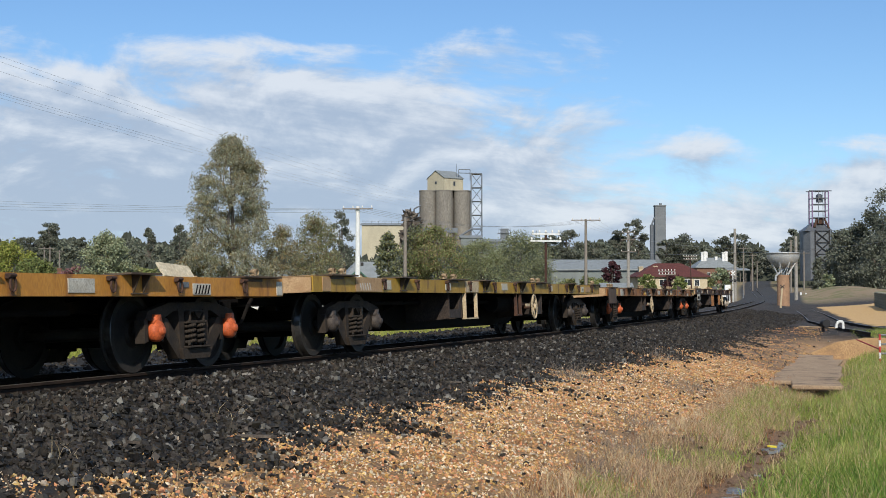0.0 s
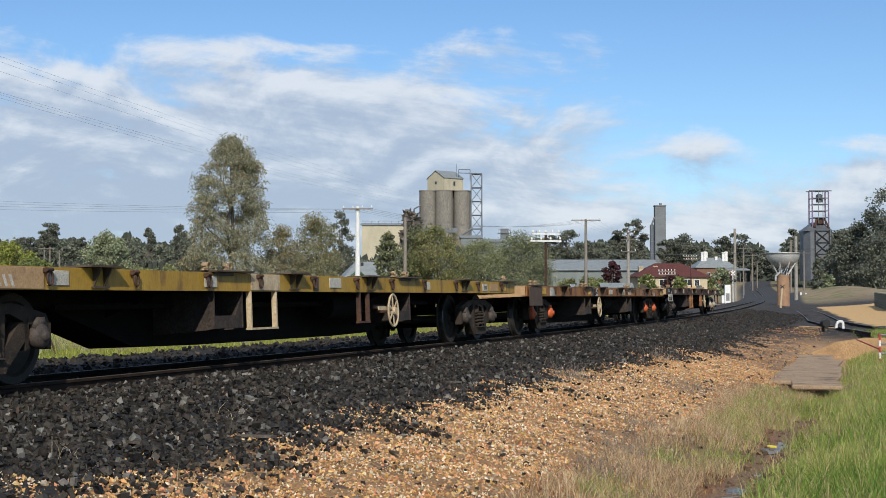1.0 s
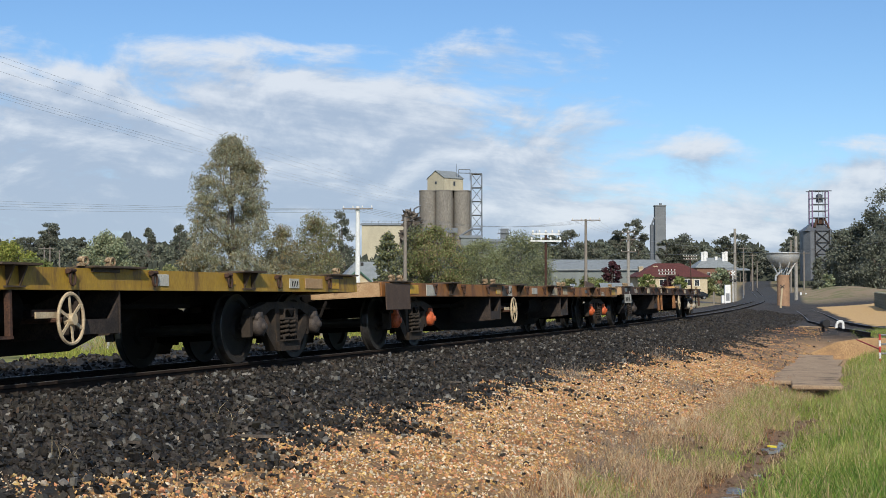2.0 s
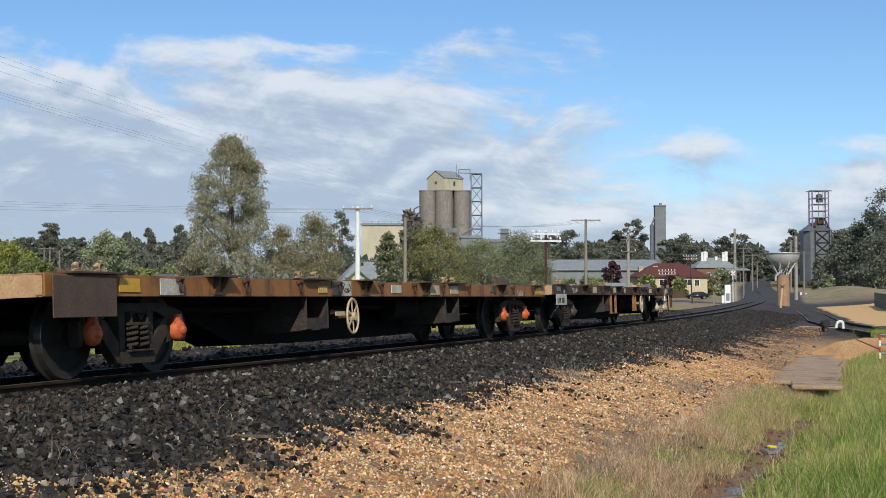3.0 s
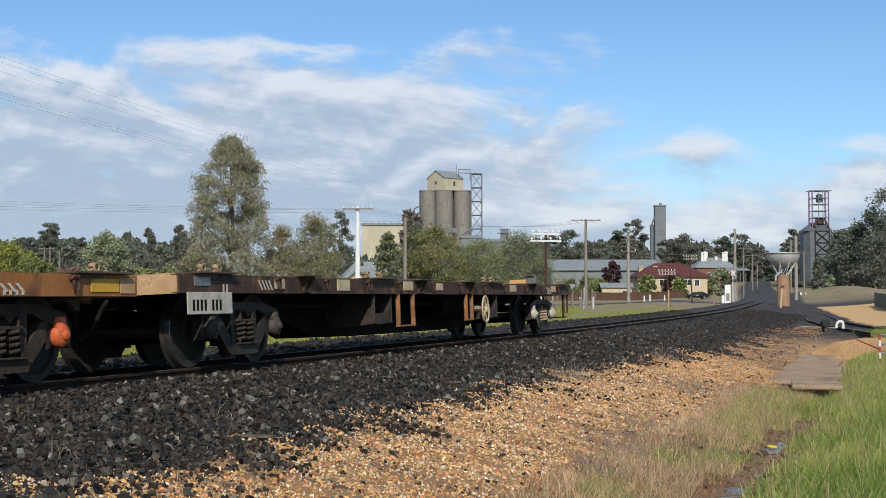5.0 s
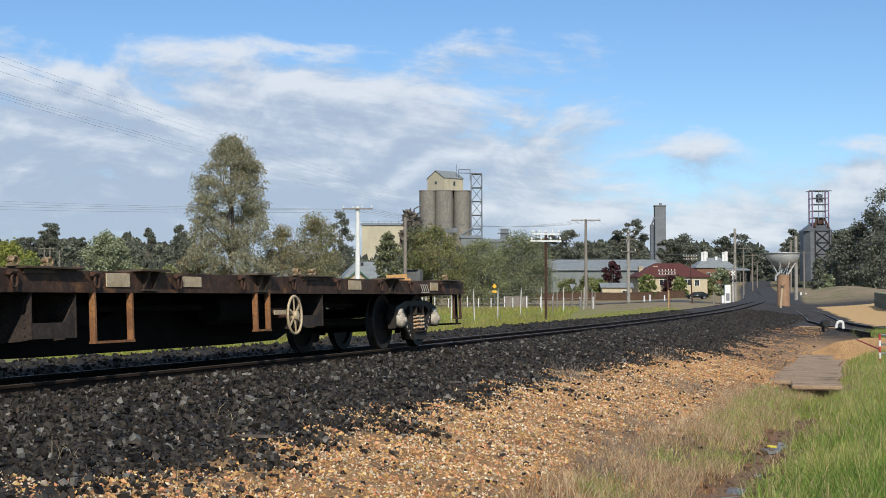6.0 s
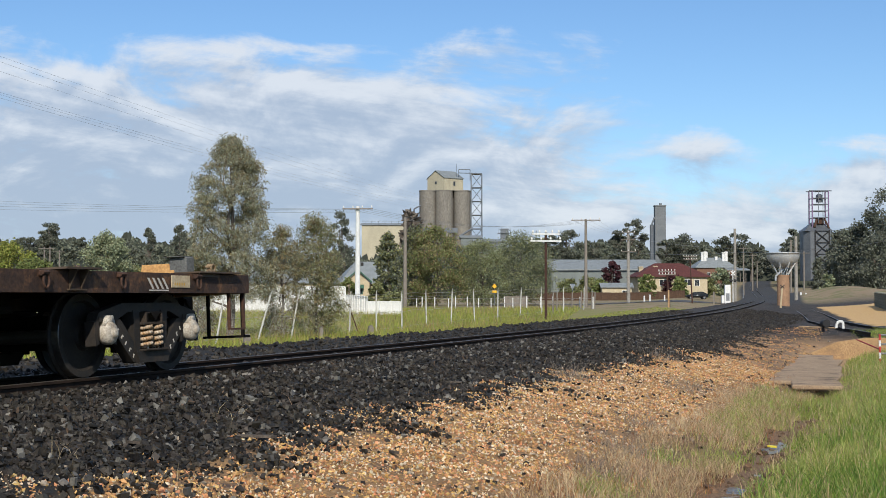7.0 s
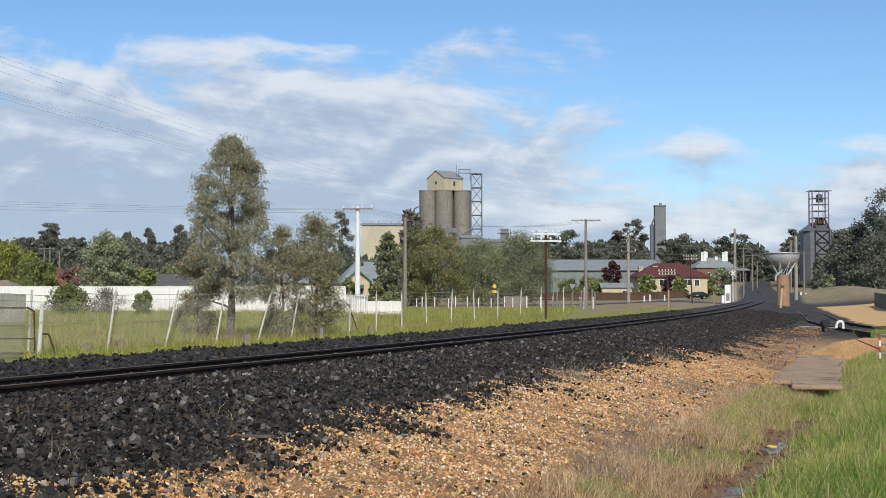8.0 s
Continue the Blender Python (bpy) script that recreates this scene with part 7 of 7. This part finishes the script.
def build_car():
    c = thing("parked_car", "dark grey hatchback car parked by the fence", "car")
    x, d = 48.2, 265.0
    g = hz(x, d)
    M = pose(x, d, g, 0, 0, 184)
    body = mat("car_paint", (0.025, 0.03, 0.035), (0.035, 0.04, 0.045), rough=0.25, metal=0.5, scale=1, bump=0.0)
    bm = bmesh.new()
    prism(bm, [(-2.0, 0.3), (2.0, 0.3), (2.05, 0.6), (1.9, 0.82), (1.1, 0.95), (0.45, 1.4), (-0.9, 1.46), (-1.75, 1.1), (-2.02, 0.95)], "y", -0.82, 0.82, M)
    bmesh.ops.bevel(bm, geom=bm.edges[:], offset=0.05, segments=2, affect="EDGES")
    part("body", bm, body, c, smooth=True)
    for sg in (-1, 1):
        bm = bmesh.new()
        prism(bm, [(0.92, 0.98), (0.4, 1.32), (-0.85, 1.37), (-1.45, 1.08)], "y", sg * 0.825, sg * 0.835, M)
        part("side_window", bm, GLASS, c)
        for xx in (-1.25, 1.3):
            bm = bmesh.new()
            lathe(bm, [(0.05, sg * 0.74), (0.31, sg * 0.72), (0.32, sg * 0.86), (0.2, sg * 0.87), (0.18, sg * 0.84), (0.04, sg * 0.85)], c=(xx, 0, 0.31), axis="y", n=20, m=M)
            wh = part("wheel", bm, BLACKIRON, c)
            bm = bmesh.new()
            lathe(bm, [(0.02, sg * 0.872), (0.19, sg * 0.872), (0.18, sg * 0.86)], c=(xx, 0, 0.31), axis="y", n=16, m=M)
            part("rim", bm, GALV, wh)
    bm = bmesh.new()
    box(bm, (-2.0, 0.55, 0.85), (0.08, 0.3, 0.16), M, bev=0.02)
    part("tail_lamp", bm, REDPAINT, c)


def build_road():
    """Bitumen road over the level crossing, following the ground."""
    asphalt = mat("bitumen", (0.06, 0.06, 0.062), (0.1, 0.098, 0.095), rough=0.85, scale=1.5, fine=30, bump=0.2, stain=(0.16, 0.13, 0.1), stain_amt=0.3, stain_scale=0.3)
    pts = [(5.39, 175.0), (15.92, 182.0), (27.9, 205.0), (43.0, 238.0), (59.15, 258.0), (71.74, 262.0), (82.63, 250.0)]
    V, F, n = [], [], 60
    qs = np.linspace(0, len(pts) - 1, n)
    c = np.stack([np.interp(qs, range(len(pts)), [p[i] for p in pts]) for i in (0, 1)], -1)
    for i in range(n):
        d = c[min(i + 1, n - 1)] - c[max(i - 1, 0)]
        d = d / np.hypot(*d)
        for k in np.linspace(-3.2, 3.2, 7):
            x, y = c[i][0] - d[1] * k, c[i][1] + d[0] * k
            V.append((x, y, hz(x, y) + 0.05))
    for i in range(n - 1):
        for k in range(6):
            a = i * 7 + k
            F.append((a, a + 7, a + 8, a + 1))
    tagged(mesh_np("road", V, F, asphalt), "grey bitumen road over the level crossing", "road", kind="structure")


build_road()
build_silos()
build_houses()
build_fences()
build_car()


# ---- trees ----
BARK = mat("bark_grey", (0.2, 0.17, 0.14), (0.11, 0.09, 0.075), rough=0.95, scale=3, fine=20, bump=0.4, stretch=(3, 3, 0.6))
LEAF = {
    "gum": leaf_mat("leaf_gum", (0.24, 0.25, 0.17), (0.36, 0.36, 0.27), 0.035),
    "gumrust": leaf_mat("leaf_gum_rust", (0.22, 0.18, 0.085), (0.28, 0.22, 0.12), 0.03),
    "olive": leaf_mat("leaf_olive", (0.165, 0.18, 0.075), (0.25, 0.26, 0.125), 0.03),
    # dark and pine are lightened: distance haze is put into their leaf colour
    "dark": leaf_mat("leaf_dark_hazed", (0.12, 0.135, 0.1), (0.18, 0.195, 0.145), 0.03),
    "pine": leaf_mat("leaf_pine_hazed", (0.12, 0.13, 0.105), (0.17, 0.18, 0.145), 0.02),
    "fresh": leaf_mat("leaf_fresh", (0.2, 0.23, 0.05), (0.29, 0.3, 0.08), 0.03),
    "mid": leaf_mat("leaf_mid", (0.15, 0.185, 0.06), (0.22, 0.25, 0.1), 0.03),
    "grey": leaf_mat("leaf_greygreen", (0.21, 0.24, 0.14), (0.32, 0.35, 0.22), 0.03),
    "plum": leaf_mat("leaf_plum", (0.055, 0.025, 0.03), (0.085, 0.035, 0.04), 0.02),
    "pink": leaf_mat("leaf_pink", (0.26, 0.14, 0.14), (0.18, 0.1, 0.1), 0.02),
    "twig": leaf_mat("twig_dry", (0.22, 0.19, 0.16), (0.15, 0.13, 0.11), 0.01, 0.9),
}


# Far woods' body, lightened like their leaves with haze in the colour.
WOODS_HAZED = mat("woods_hazed", (0.05, 0.058, 0.045), (0.075, 0.082, 0.062), rough=0.95, scale=0.3, fine=1.2, bump=0.8, spec=0.05)


def leaves(centres, spread, n, size, droop, rng, thin=False, flat=0.75):
    """n leaf rhombs scattered round the clump centres; droop: how far they hang."""
    c = centres[rng.integers(0, len(centres), n)]
    sp = spread[rng.integers(0, len(spread), n)] if len(spread) > 1 else np.full(n, spread[0])
    p = rng.standard_normal((n, 3))
    p /= np.linalg.norm(p, axis=1)[:, None] + 1e-9
    p *= (rng.random(n) ** 0.5)[:, None] * sp[:, None]
    p[:, 2] *= flat
    p = c + p
    d = rng.standard_normal((n, 3))
    d[:, 2] = d[:, 2] * (1 - droop) - 1.6 * droop
    d /= np.linalg.norm(d, axis=1)[:, None]
    e = np.cross(d, rng.standard_normal((n, 3)))
    e /= np.linalg.norm(e, axis=1)[:, None] + 1e-9
    ln = size * (0.6 + 0.8 * rng.random(n))[:, None]
    wd = ln * (0.03 if thin else 0.1 if droop > 0.45 else 0.2 if droop > 0.3 else 0.36)
    V = np.stack([p, p + d * ln * 0.45 + e * wd, p + d * ln, p + d * ln * 0.5 - e * wd], 1)
    F = (np.arange(n) * 4)[:, None] + np.array([[0, 1, 2, 3]])
    return V.reshape(-1, 3), F


def limb(bm, a, b, r0, r1, rng, bend=0.12, n=4):
    pts = [Vector(a).lerp(Vector(b), k / n) for k in range(n + 1)]
    L_ = (Vector(b) - Vector(a)).length
    for k in range(1, n):
        pts[k] += Vector((rng.uniform(-1, 1), rng.uniform(-1, 1), rng.uniform(-0.5, 0.5))) * bend * L_ * 0.4
    for k in range(n):
        rod(bm, pts[k], pts[k + 1], r0 + (r1 - r0) * k / n, r0 + (r1 - r0) * (k + 1) / n, n=6, caps=False)
    return pts


def tree(name, label, x, y, top, width, leafkind, seed, clumps=26, n=5000, size=0.25, droop=0.0, bare=0.25, shape="round", trunk=0.16, gap=0.55, base=None, category="tree", depth=None, lean=0.0, flat=0.72, thin=False):
    """Tapered trunk, limbs to every clump, and a crown of leaves in uneven clumps with gaps."""
    g = hz(x, y) - 0.1 if base is None else base
    rng = random.Random(seed)
    nr = np.random.default_rng(seed)
    H = top - g
    t = thing(name, label, category)
    cs, sp = [], []
    rx, ry = width / 2, (depth or width) / 2
    for k in range(clumps):
        q = (k + rng.random()) / clumps
        z = bare + (1 - bare) * q
        if shape == "round":
            env = math.sqrt(max(0.02, 1 - (2 * (z - bare) / (1 - bare) - 0.85) ** 2 / 1.35))
        elif shape == "cone":
            env = 1.02 - 0.86 * q
        elif shape == "umbrella":
            env = 0.35 + 0.65 * smooth01(0.2, 0.75, q) - 0.35 * max(0.0, q - 0.85) / 0.15
        elif shape == "spire":
            env = float(np.interp(q, [0, 0.2, 0.5, 0.75, 0.9, 1.0], [0.95, 1.0, 0.98, 0.76, 0.46, 0.1]))
        elif shape == "column":
            env = math.sqrt(max(0.05, 1 - (2 * q - 0.9) ** 4)) * (1 - 0.25 * q)
        else:
            env = 1.0
        a = rng.random() * 2 * math.pi
        rr = env * (0.25 + 0.75 * rng.random() ** 0.6)
        cs.append((x + lean * (z * H) + rr * rx * 0.86 * math.cos(a), y + rr * ry * 0.86 * math.sin(a), g + H * z * 0.95))
        sp.append(gap * width * (0.2 + 0.16 * rng.random()))
    cs, sp = np.array(cs), np.array(sp)
    bm = bmesh.new()
    fork = Vector((x + lean * H * bare, y, g + H * (bare + 0.12)))
    pts = limb(bm, (x, y, g - 0.2), fork, trunk, trunk * 0.65, rng, 0.05)
    limb(bm, fork, (x + lean * H, y, g + H * 0.86), trunk * 0.65, trunk * 0.12, rng, 0.08)
    for k in range(0, clumps, max(1, clumps // 16)):
        st = Vector((x + lean * H * 0.4, y, min(cs[k][2] - 0.05 * H, g + H * (bare + 0.05 + 0.5 * rng.random()))))
        st.z = max(st.z, g + H * bare * 0.7)
        limb(bm, st, cs[k], trunk * 0.3, trunk * 0.06, rng, 0.2)
    part("trunk", bm, BARK, t)
    i = nr.integers(0, len(cs), n)
    V, F = [], []
    c = cs[i]
    p = nr.standard_normal((n, 3))
    p /= np.linalg.norm(p, axis=1)[:, None] + 1e-9
    p *= (nr.random(n) ** 0.45 * sp[i])[:, None]
    p[:, 2] *= flat
    V, F = leaves(c + p, np.array([size * 0.3]), n, size, droop, nr, thin)
    kinds = leafkind if isinstance(leafkind, tuple) else (leafkind,)
    for j, kd in enumerate(kinds):
        f = F[j::len(kinds)]
        vv = V.reshape(-1, 4, 3)[j::len(kinds)].reshape(-1, 3)
        f = (np.arange(len(f)) * 4)[:, None] + np.array([[0, 1, 2, 3]])
        ob = mesh_np("crown", vv, f, LEAF[kd], t)
    return t


def woods(name, label, x0, x1, d, top_fun, n, size, kind, seed, depth=40):
    """Far woodland edge: uneven mass of clumps along a bearing range."""
    nr = np.random.default_rng(seed)
    m = int((x1 - x0) / 7)
    px = x0 + (x1 - x0) * nr.random(m * 10)
    dd = d + depth * nr.random(m * 10)
    X = (px - 784) / 2468.7 * dd
    zt = 0.885 + (525.08 - np.array([top_fun(q) for q in px])) / 2468.7 * dd
    g = height(X, dd)
    q = nr.random(m * 10) ** 0.7
    Z = g + (zt - g) * (0.1 + 0.86 * q)
    r = np.maximum(1.0, (zt - g) * 0.14) * (0.6 + 0.8 * nr.random(m * 10)) * (1.15 - 0.7 * q)
    c = np.stack([X, dd, Z], -1)
    V, F = leaves(c, r, n, size, 0.1, nr)
    ob = mesh_np(name, V, F, LEAF[kind])
    # the rise that the trees stand on, canopy-rough along its crest
    xs = np.linspace(x0, x1, int((x1 - x0) / 3))
    rows = []
    for fr, dd_ in ((0.0, d + 0.2 * depth), (0.55, d + 0.5 * depth), (0.82, d + 0.75 * depth), (1.0, d + 0.9 * depth), (0.0, d + 2.2 * depth)):
        X = (xs - 784) / 2468.7 * dd_
        g = height(X, np.full(len(xs), dd_)) - 1.0
        top = 0.885 + (529.0 - np.array([top_fun(q) for q in xs])) / 2468.7 * dd_ + 0.8 * nr.standard_normal(len(xs))
        rows.append(np.stack([X, np.full(len(xs), dd_) + nr.standard_normal(len(xs)), g + (top - g) * fr], -1))
    n_ = len(xs)
    i = (np.arange(4)[:, None] * n_ + np.arange(n_ - 1)[None]).reshape(-1)
    rise = mesh_np("rise", np.concatenate(rows), np.stack([i, i + 1, i + n_ + 1, i + n_], -1), WOODS_HAZED, ob)
    rise.data.polygons.foreach_set("use_smooth", np.ones(len(rise.data.polygons), bool))
    return tagged(ob, label, "woodland", kind="stuff")


def build_trees():
    T = tree
    # gums in the paddock
    T("gum_tree", "tall drooping grey-green eucalypt in the paddock", -9.14, 60.0, 8.15, 4.18, ("gum", "gum", "gum", "gumrust"), 3, clumps=300, n=60000, size=0.14, droop=0.62, bare=0.22, shape="spire", trunk=0.2, gap=0.36)
    T("gum_tree", "lower drooping branches of a eucalypt sapling", -10.72, 61.0, 2.99, 2.347, ("gumrust", "gumrust", "gum"), 4, clumps=40, n=12000, size=0.14, droop=0.55, bare=0.12, trunk=0.07, gap=0.6)
    T("gum_tree", "rusty-leaved young eucalypt by the fence", -5.81, 64.0, 4.8, 3.059, ("gumrust", "gum", "olive"), 5, clumps=70, n=21000, size=0.14, droop=0.55, bare=0.1, shape="column", trunk=0.08, gap=0.6)
    T("gum_tree", "rusty-leaved young eucalypt by the fence", -7.13, 62.0, 4.23, 2.26, ("gumrust", "gum"), 6, clumps=60, n=13000, size=0.14, droop=0.55, bare=0.1, shape="column", trunk=0.07, gap=0.6)
    # house garden trees
    T("garden_tree", "round grey-green garden tree", -39.7, 165.0, 8.51, 7.018, "grey", 7, clumps=70, n=12000, size=0.25, bare=0.12, gap=0.5)
    T("garden_tree", "yellow-green tree in spring leaf", -57.25, 185.0, 8.16, 8.243, "fresh", 8, clumps=55, n=9000, size=0.26, bare=0.12)
    T("garden_tree", "bright green bushy tree", -52.06, 178.0, 5.72, 6.129, "mid", 9, clumps=50, n=8000, size=0.25, bare=0.08)
    T("blossom_tree", "dusky pink blossoming plum tree", -45.36, 172.0, 4.44, 4.598, "pink", 10, clumps=26, n=3600, size=0.28, bare=0.15)
    T("garden_tree", "green garden shrub behind the white fence", -37.81, 170.0, 4.68, 4.132, "olive", 111, clumps=22, n=3000, size=0.3, bare=0.1)
    T("palm_shrub", "small spiky garden palm", -31.53, 150.0, 3.75, 1.58, "mid", 112, clumps=10, n=900, size=0.5, bare=0.6, droop=0.3)
    # bushes before the white fence
    T("bush", "dense green bush before the white fence", -29.9, 112.0, 1.8, 3.72, "mid", 12, clumps=40, n=6500, size=0.16, bare=0.0, category="bush", trunk=0.08)
    T("bush", "leafless twiggy bush before the white fence", -26.86, 112.0, 1.48, 3.448, "twig", 13, clumps=30, n=3600, size=0.34, droop=-0.6, thin=True, bare=0.0, category="bush", trunk=0.06)
    T("bush", "small green bush before the white fence", -24.05, 112.0, 1.21, 1.996, "mid", 14, clumps=18, n=2600, size=0.2, bare=0.0, category="bush", trunk=0.05)
    # dark clump beyond the paddock
    T("cypress", "dark green conifer beside the pole", -6.42, 165.0, 8.58, 3.877, ("dark", "olive"), 15, clumps=60, n=9000, size=0.24, bare=0.02, shape="column")
    T("garden_tree", "dense olive-green tree before the silo", -0.82, 168.0, 9.4, 8.166, ("olive", "mid", "gumrust"), 16, clumps=70, n=16000, size=0.2, bare=0.05)
    T("garden_tree", "dense dark green tree before the silo", -3.41, 172.0, 9.74, 5.574, ("dark", "olive"), 161, clumps=60, n=10000, size=0.2, bare=0.05)
    T("pepper_tree", "broad weeping pepper tree beside the paddock", 4.82, 175.0, 8.05, 7.798, ("olive", "grey"), 17, clumps=90, n=20000, size=0.22, droop=0.4, bare=0.08)
    T("pepper_tree", "broad weeping pepper tree beside the paddock", 10.06, 180.0, 8.98, 10.208, ("olive", "grey", "dark"), 18, clumps=110, n=26000, size=0.22, droop=0.4, bare=0.08)
    T("poplar", "bare thin poplar twigs above the trees", -3.99, 176.0, 11.66, 3.137, "twig", 19, clumps=24, n=1300, size=0.8, droop=0.0, bare=0.45, shape="column", gap=0.4)
    # gums on the skyline: px, top, width, distance
    for k, (px, tp, wd, d, sh) in enumerate(((603, 369, 62, 260, "column"), (85, 390, 52, 520, "umbrella"), (60, 418, 60, 520, "umbrella"), (262, 398, 34, 420, "column"), (318, 392, 44, 380, "column"), (145, 418, 26, 640, "umbrella"), (18, 424, 40, 600, "umbrella"),
                                             (1003, 402, 66, 360, "umbrella"), (975, 412, 40, 360, "umbrella"), (1112, 384, 52, 480, "umbrella"), (1098, 412, 50, 480, "umbrella"), (1050, 424, 36, 520, "umbrella"), (1205, 414, 70, 560, "umbrella"), (1180, 422, 44, 560, "umbrella"),
                                             (1302, 412, 76, 520, "umbrella"), (1285, 428, 40, 520, "umbrella"), (1330, 436, 40, 560, "umbrella"), (1407, 402, 44, 520, "umbrella"), (1398, 425, 40, 520, "umbrella"), (30, 436, 80, 560, "umbrella"), (225, 425, 40, 560, "umbrella"), (1130, 408, 40, 500, "umbrella"))):
        T("gum_tree", "dark open-crowned gum tree on the skyline", (px - 784) / 2468.7 * d, float(d), 0.885 + (525.08 - tp) / 2468.7 * d, wd / 2468.7 * d, ("dark", "pine"), 40 + k, clumps=26 if sh == "umbrella" else 26, n=5600, size=0.0011 * d, bare=0.42 if sh == "umbrella" else 0.15, shape=sh, trunk=0.0009 * d, gap=0.55, flat=0.42 if sh == "umbrella" else 0.72)
    # pines at the right
    for k, (px, tp, wd, d, sh) in enumerate(((1585, 318, 130, 330, "round"), (1545, 372, 90, 345, "round"), (1515, 398, 80, 350, "round"), (1490, 404, 60, 380, "round"), (1560, 415, 120, 320, "round"), (1500, 430, 90, 360, "round"))):
        T("pine_tree", "massive dark pine beside the silo road", (px - 784) / 2468.7 * d, float(d), 0.885 + (525.08 - tp) / 2468.7 * d, wd / 2468.7 * d, ("pine", "dark"), 80 + k, clumps=80, n=9500, size=0.0015 * d, bare=0.1, shape=sh, trunk=0.4, gap=0.5, base=1.0)
    T("cypress", "small round cypress below the steel silo", 80.69, 300.0, 9.4, 3.889, ("pine", "dark"), 91, clumps=34, n=4200, size=0.4, bare=0.0, shape="cone")
    T("agave", "pale spiky agave clump on the bank", 74.59, 270.0, 5.16, 3.719, "grey", 92, clumps=10, n=700, size=0.7, bare=0.0, category="shrub", trunk=0.05)
    # town shrubs
    for k, (px, tp, wd, d, kd, lb) in enumerate(((1083, 462, 42, 282, "plum", "dark purple-leaved plum tree"), (1145, 488, 34, 272, "mid", "clipped green garden shrub"), (1188, 486, 40, 285, "plum", "dark garden shrub by the house"), (1205, 490, 30, 280, "mid", "green garden shrub by the house"),
                                                (1275, 476, 52, 330, "grey", "pale green tree before the station"), (1250, 492, 40, 300, "olive", "olive shrub beside the road"), (1040, 492, 40, 290, "olive", "olive shrub behind the paling fence"), (1005, 495, 50, 285, "olive", "olive shrub behind the paling fence"),
                                                (1063, 496, 30, 280, "mid", "green shrub behind the paling fence"), (618, 492, 40, 170, "mid", "spiky green shrub before the house"), (668, 500, 40, 160, "olive", "dark shrub beside the white fence"), (700, 520, 46, 155, "olive", "dark shrub under the conifer"))):
        T("shrub", lb, (px - 784) / 2468.7 * d, float(d), 0.885 + (525.08 - tp) / 2468.7 * d, wd / 2468.7 * d, kd, 120 + k, clumps=22, n=2600, size=0.0016 * d, bare=0.05, category="shrub", trunk=0.1)
    woods("woods", "dark wooded ridge behind the town", -60, 345, 620, lambda q: 428 + 7 * math.sin(q * 0.05) + 5 * math.sin(q * 0.13), 15000, 1.3, "dark", 31)
    woods("woods", "dark wooded ridge behind the town", 880, 1345, 640, lambda q: 437 + 7 * math.sin(q * 0.045) + 4 * math.sin(q * 0.17), 19000, 1.3, "dark", 32)
    woods("woods", "dark trees along the road past the crossing", 1310, 1440, 560, lambda q: 452 + 12 * math.sin(q * 0.06), 6000, 1.1, "pine", 33)
    woods("woods", "dark trees behind the silo road", 1390, 1640, 420, lambda q: 428 + 8 * math.sin(q * 0.07), 11000, 0.85, "pine", 34)
    woods("woods", "garden greenery between the houses", -40, 330, 260, lambda q: 474 + 6 * math.sin(q * 0.08), 9000, 0.5, "olive", 35, 30)
    woods("woods", "garden greenery behind the trees", 450, 960, 300, lambda q: 452 + 8 * math.sin(q * 0.06), 11000, 0.55, "dark", 36, 40)


build_trees()


# ---- what moves ----
def motions():
    speed, gain = 8.943, -0.0076
    for w, mid in zip(WAGONS, WAGON_MID):
        def where(t):
            return mid - speed * t - gain * t * t

        def body(t):
            a, b = line(where(t) - BOGIE_AT), line(where(t) + BOGIE_AT)
            d = b - a
            return Matrix.Translation((a + b) / 2) @ Matrix.Rotation(math.atan2(d.y, d.x), 4, "Z") @ Matrix.Rotation(-math.atan(CANT / (2 * GAUGE_HALF)), 4, "X")
        times = [i * 0.2 for i in range(41)]
        walk(w, [(t, body(t)) for t in times])
        for bogie in [c for c in w.children if c.name.startswith("bogie")]:
            e = 1 if bogie.location.x > 0 else -1

            def turn(t):
                m = body(t).inverted() @ line_pose(where(t) + e * BOGIE_AT)
                yaw = math.degrees(m.to_euler().z)
                return pose(e * BOGIE_AT, 0, 0, 0, 0, yaw)
            walk(bogie, [(t, turn(t)) for t in times[::2]] + [])
            for ws in [c for c in bogie.children if c.name.startswith("wheelset")]:
                x = ws.location.x
                walk(ws, [(i / 15, Matrix.Translation((x, 0, 0.46)) @ Matrix.Rotation((where(i / 15) - mid) / 0.46, 4, "Y")) for i in range(121)])


motions()
